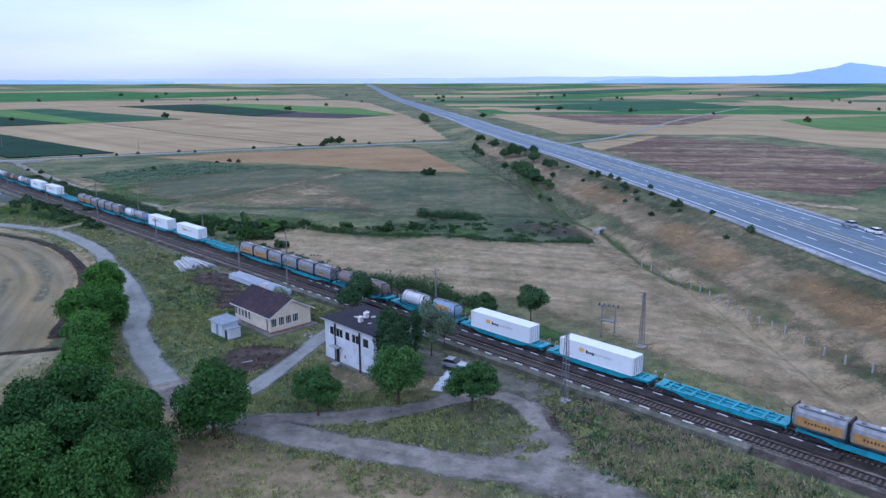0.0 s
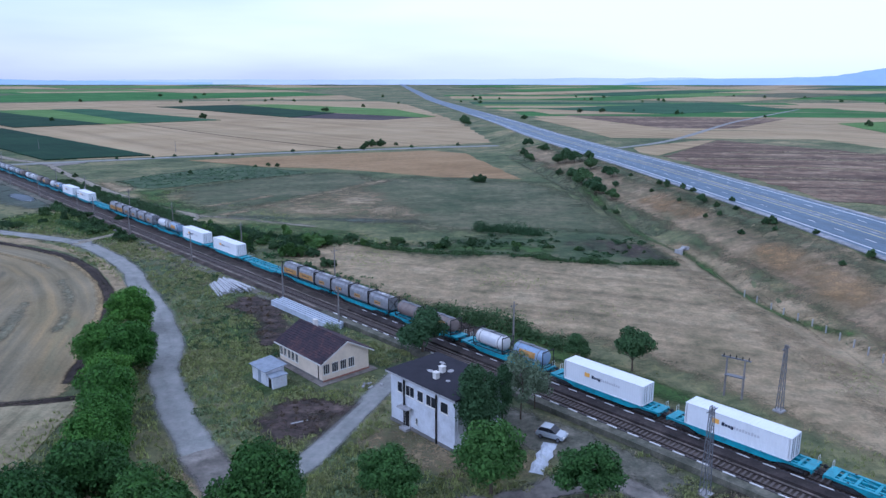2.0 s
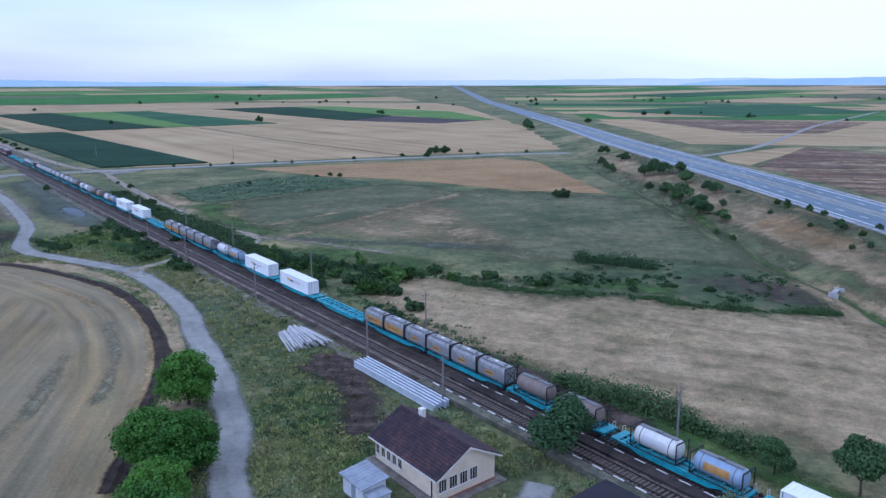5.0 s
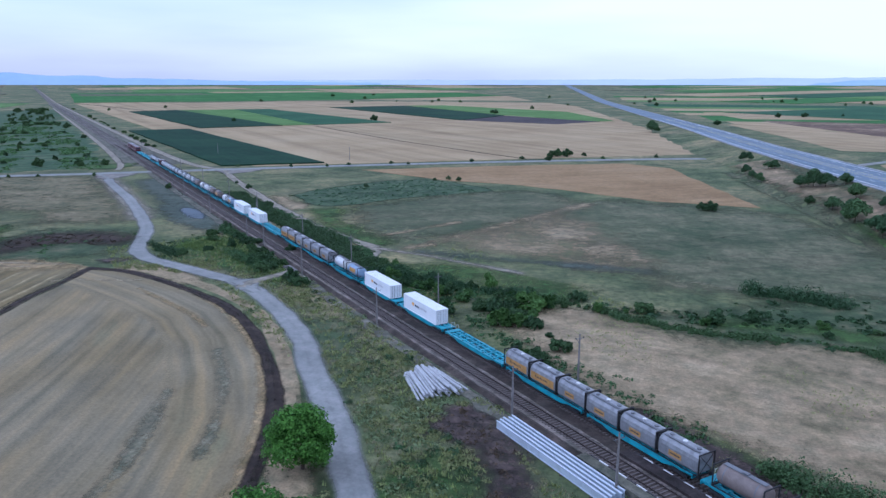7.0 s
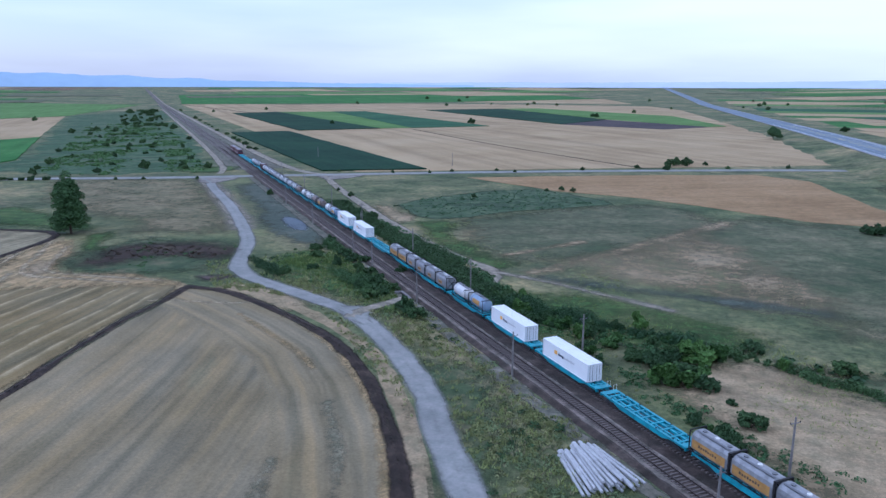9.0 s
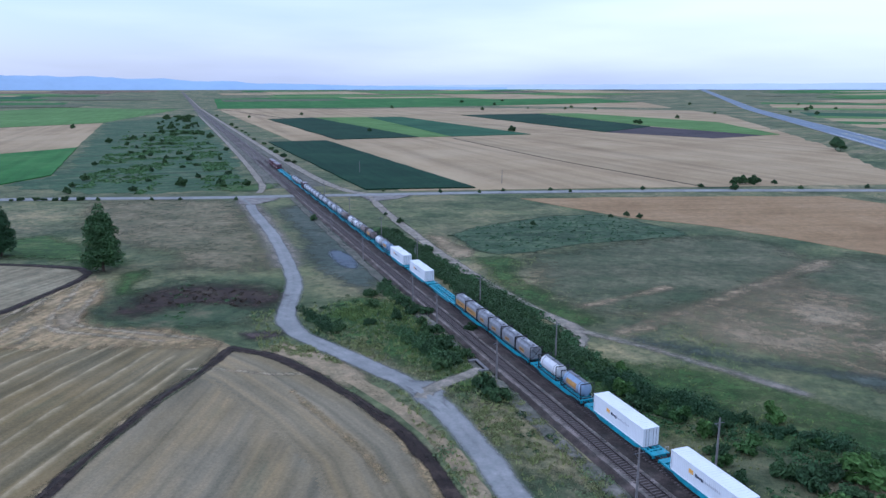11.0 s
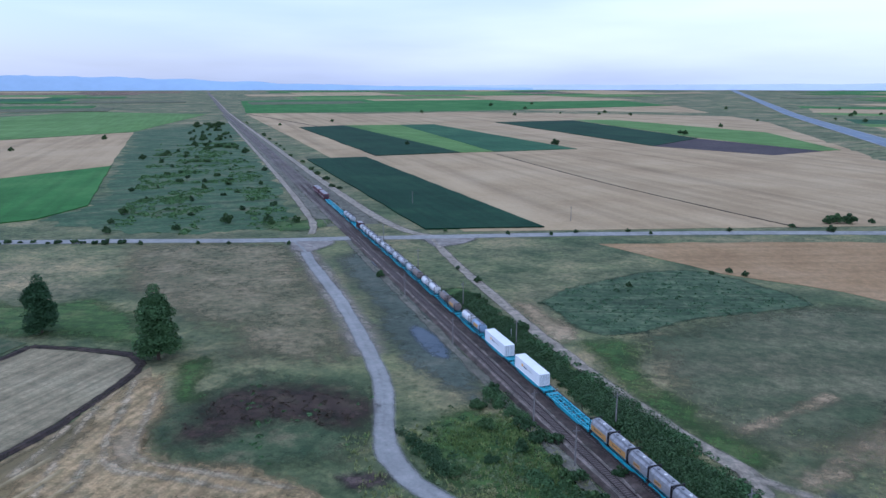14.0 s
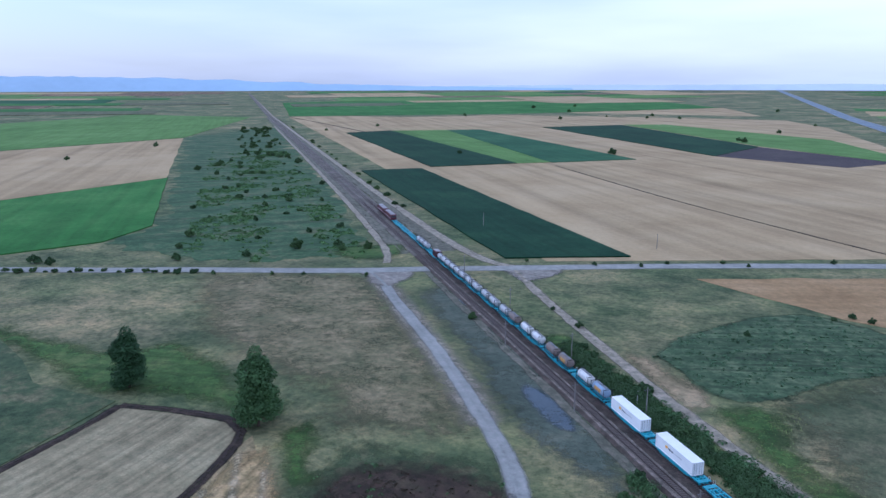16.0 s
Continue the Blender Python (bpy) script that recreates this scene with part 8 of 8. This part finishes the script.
hedge([along(352, 92), along(300, 92.5), along(262, 94), along(240, 93), along(222, 92)], 6.0, 2.4, "leaf_shrub", "long ragged dark green hedge beside the railway", 3, 0.19)
hedge([along(222, 93), (-88, 219), (-82, 216.5), (-74, 214), (-66, 212), (-57.5, 209), (-51, 207)], 4.0, 2.5, "leaf_dark", "dense dark green hedge at the meadow's edge", 5, 0.19)
hedge([(-50, 207), (-45, 205.5), (-40, 204.5), (-36, 202.5)], 2.6, 1.8, "leaf_shrub", "broken hedge of green bushes", 7)
hedge([(-35, 201), (-31.5, 198.5), (-24, 196), (-17.7, 194), (-9.7, 193), (-1, 194), (6.6, 190.5), (13, 187.5), (26, 185.5), (39, 185)], 2.4, 1.2, "leaf_shrub", "low ragged hedge of dark green bushes at the dry field's edge", 9)
hedge([(-15, 147), (-8, 142.5), (-1.8, 137.5), (4.1, 132.5), (8, 129)], 3.6, 2.6, "leaf_shrub", "dense green hedge beside the train", 11)
hedge([(-7, 223.5), (-2, 222), (3, 219.5), (8, 217)], 4.2, 2.8, "leaf_dark", "dark thicket of bushes in the meadow", 13, 0.2)
hedge([(-155, 229), (-151, 226.5), (-147, 223.5), (-143, 220)], 3.4, 1.9, "leaf_shrub", "dark green thicket by the gravel track", 19)
hedge([along(252, 67), along(245, 69.5), along(238, 69.5), along(233.5, 72)], 4.2, 2.2, "leaf_dark", "dark bushy thicket in the hollow by the culvert", 23)
hedge([along(285, 73.5), along(278, 74), along(268, 76), along(263, 77)], 2.6, 1.9, "leaf_dark", "dark bushes at the foot of the railway bank", 29)

mounds("tussocks", "yellow-green grass tussocks on the verge", free_spots(6500, (20, 250), (40, 76), 31, 0.07, (-0.25, 0.45)), "tussock", 0.4, 1.2, 64, 31, "grass", 0.42)
mounds("pale_tussocks", "pale yellowish tussocks of dry grass on the verge", free_spots(2600, (40, 255), (40, 76), 71, 0.08, (-0.1, 0.5)), "tussock_pale", 0.35, 1.1, 56, 72, "grass", 0.4)
mounds("blue_weeds", "blue-green weedy clumps on the verge", free_spots(4000, (60, 262), (40, 76), 33, 0.06, (-0.1, 0.45)), "leaf_weed", 0.5, 1.4, 60, 33, "weeds", 0.42)
mounds("dark_weeds", "dark green weedy clumps by the railway", free_spots(1500, (90, 330), (46, 76), 35, 0.05, (0.1, 0.6)), "leaf_shrub", 0.4, 1.1, 30, 35)
mounds("meadow_clumps", "low green clumps in the damp grass", inside(free_spots(2600, (110, 190), (120, 190), 37, 0.08, (-0.1, 0.5)), [(-36, 205), (-14, 210), (11, 224), (34, 222), (40, 186), (18, 186), (-6, 194), (-26, 196)], 6.0), "leaf_shrub", 0.4, 1.2, 18, 37)
mounds("bramble_clumps", "brown and dark green bramble clumps beside the track", inside(free_spots(1500, (10, 62), (55, 76), 51, 0.2), [(13, 79), (15, 86), (22, 88.5), (28, 82), (33, 75), (38, 69), (40, 65), (19, 65), (16, 72)], 2.5), "leaf_shrub", 0.3, 0.8, 16, 51, "brambles")
mounds("debris", "purplish dry stalks and debris on dug soil", inside(free_spots(900, (115, 150), (56, 76), 39, 0.2, bare=True), [(-55, 147), (-53, 154), (-48, 155), (-44, 150), (-41, 139), (-38, 129), (-43, 127), (-47, 142)], 2.0), "stalks", 0.2, 0.5, 12, 39, "debris")
mounds("garden_stalks", "dry brown stalks on a dug garden bed", inside(free_spots(800, (85, 110), (40, 60), 41, 0.2, bare=True), [(-35, 102), (-32.5, 108.5), (-28, 109), (-23, 107), (-25, 101), (-30, 97)], 1.5), "stalks", 0.2, 0.45, 12, 41, "stalks")
mounds("reed_clumps", "clumps of dark maroon reeds in the hollow", inside(free_spots(1100, (270, 305), (5, 55), 14, 0.12), [(-192, 211), (-198, 224), (-195, 231), (-188, 237), (-175, 238), (-168, 235), (-168, 227), (-182, 223), (-187, 211)], 4.0), "stalks", 0.3, 0.8, 12, 43, "reeds")
mounds("reed_edge", "dark green growth round the reeds", inside(free_spots(700, (262, 310), (-5, 62), 15, 0.09, (0.0, 0.6)), [(-193, 206), (-200, 210), (-203, 222), (-201, 237), (-193, 241), (-173, 243), (-163, 229), (-162, 218), (-171, 208)], 4.0), "leaf_common", 0.3, 0.9, 14, 45, "grass", 0.4)
mounds("crop_clumps", "clumps of green weeds in a fallow field", inside(free_spots(4500, (300, 385), (90, 220), 17, 0.15), [(-160, 320), (-157, 338), (-136, 372), (-119, 378), (-90, 357), (-91, 348), (-104, 336), (-118, 321), (-129, 304), (-140, 300)], 4.0), "leaf_teal", 0.4, 0.9, 12, 47, "weeds", 0.35)
tufts("ditch_weeds", "rank green weeds by the railway hollow", inside(free_spots(7000, (215, 300), (52, 75), 15, 0.10), [(-152, 231), (-118, 213), (-106, 205), (-97, 204), (-104, 214), (-126, 231), (-143, 245)]), "blade_mid", 0.3, 0.9, 5, 0.11, 7)
mounds("scrub_weeds", "rank green scrub between the train and a dirt track", inside(free_spots(4200, (215, 356), (89.5, 101), 16, 0.15), [tuple(along(a, b).to_2d()) for a, b in ((356, 89.5), (214, 89.5), (222, 99), (262, 101), (300, 99), (352, 96))], 2.0), "leaf_common", 0.5, 1.3, 24, 8, "scrub", 0.55)
mounds("bank_weeds", "rank green weeds beyond the train", inside(free_spots(2600, (120, 226), (89.5, 110), 61, 0.12, (-0.3, 0.4)), [tuple(along(a, b).to_2d()) for a, b in ((226, 89.5), (120, 89.5), (125, 96), (165, 99), (185, 109), (205, 102), (226, 98))], 3.0), "leaf_common", 0.4, 1.1, 20, 62, "weeds", 0.45)
mounds("common_weeds", "low green scrub on the common", inside(free_spots(9000, (470, 1000), (-20, 60), 18, 0.035, (-0.1, 0.6)), [(-300, 385), (-296, 378), (-352, 336), (-418, 338), (-432, 382), (-583, 522), (-800, 730), (-700, 800), (-460, 560)], 12.0), "leaf_common", 0.7, 2.4, 14, 49, "scrub", 0.3)
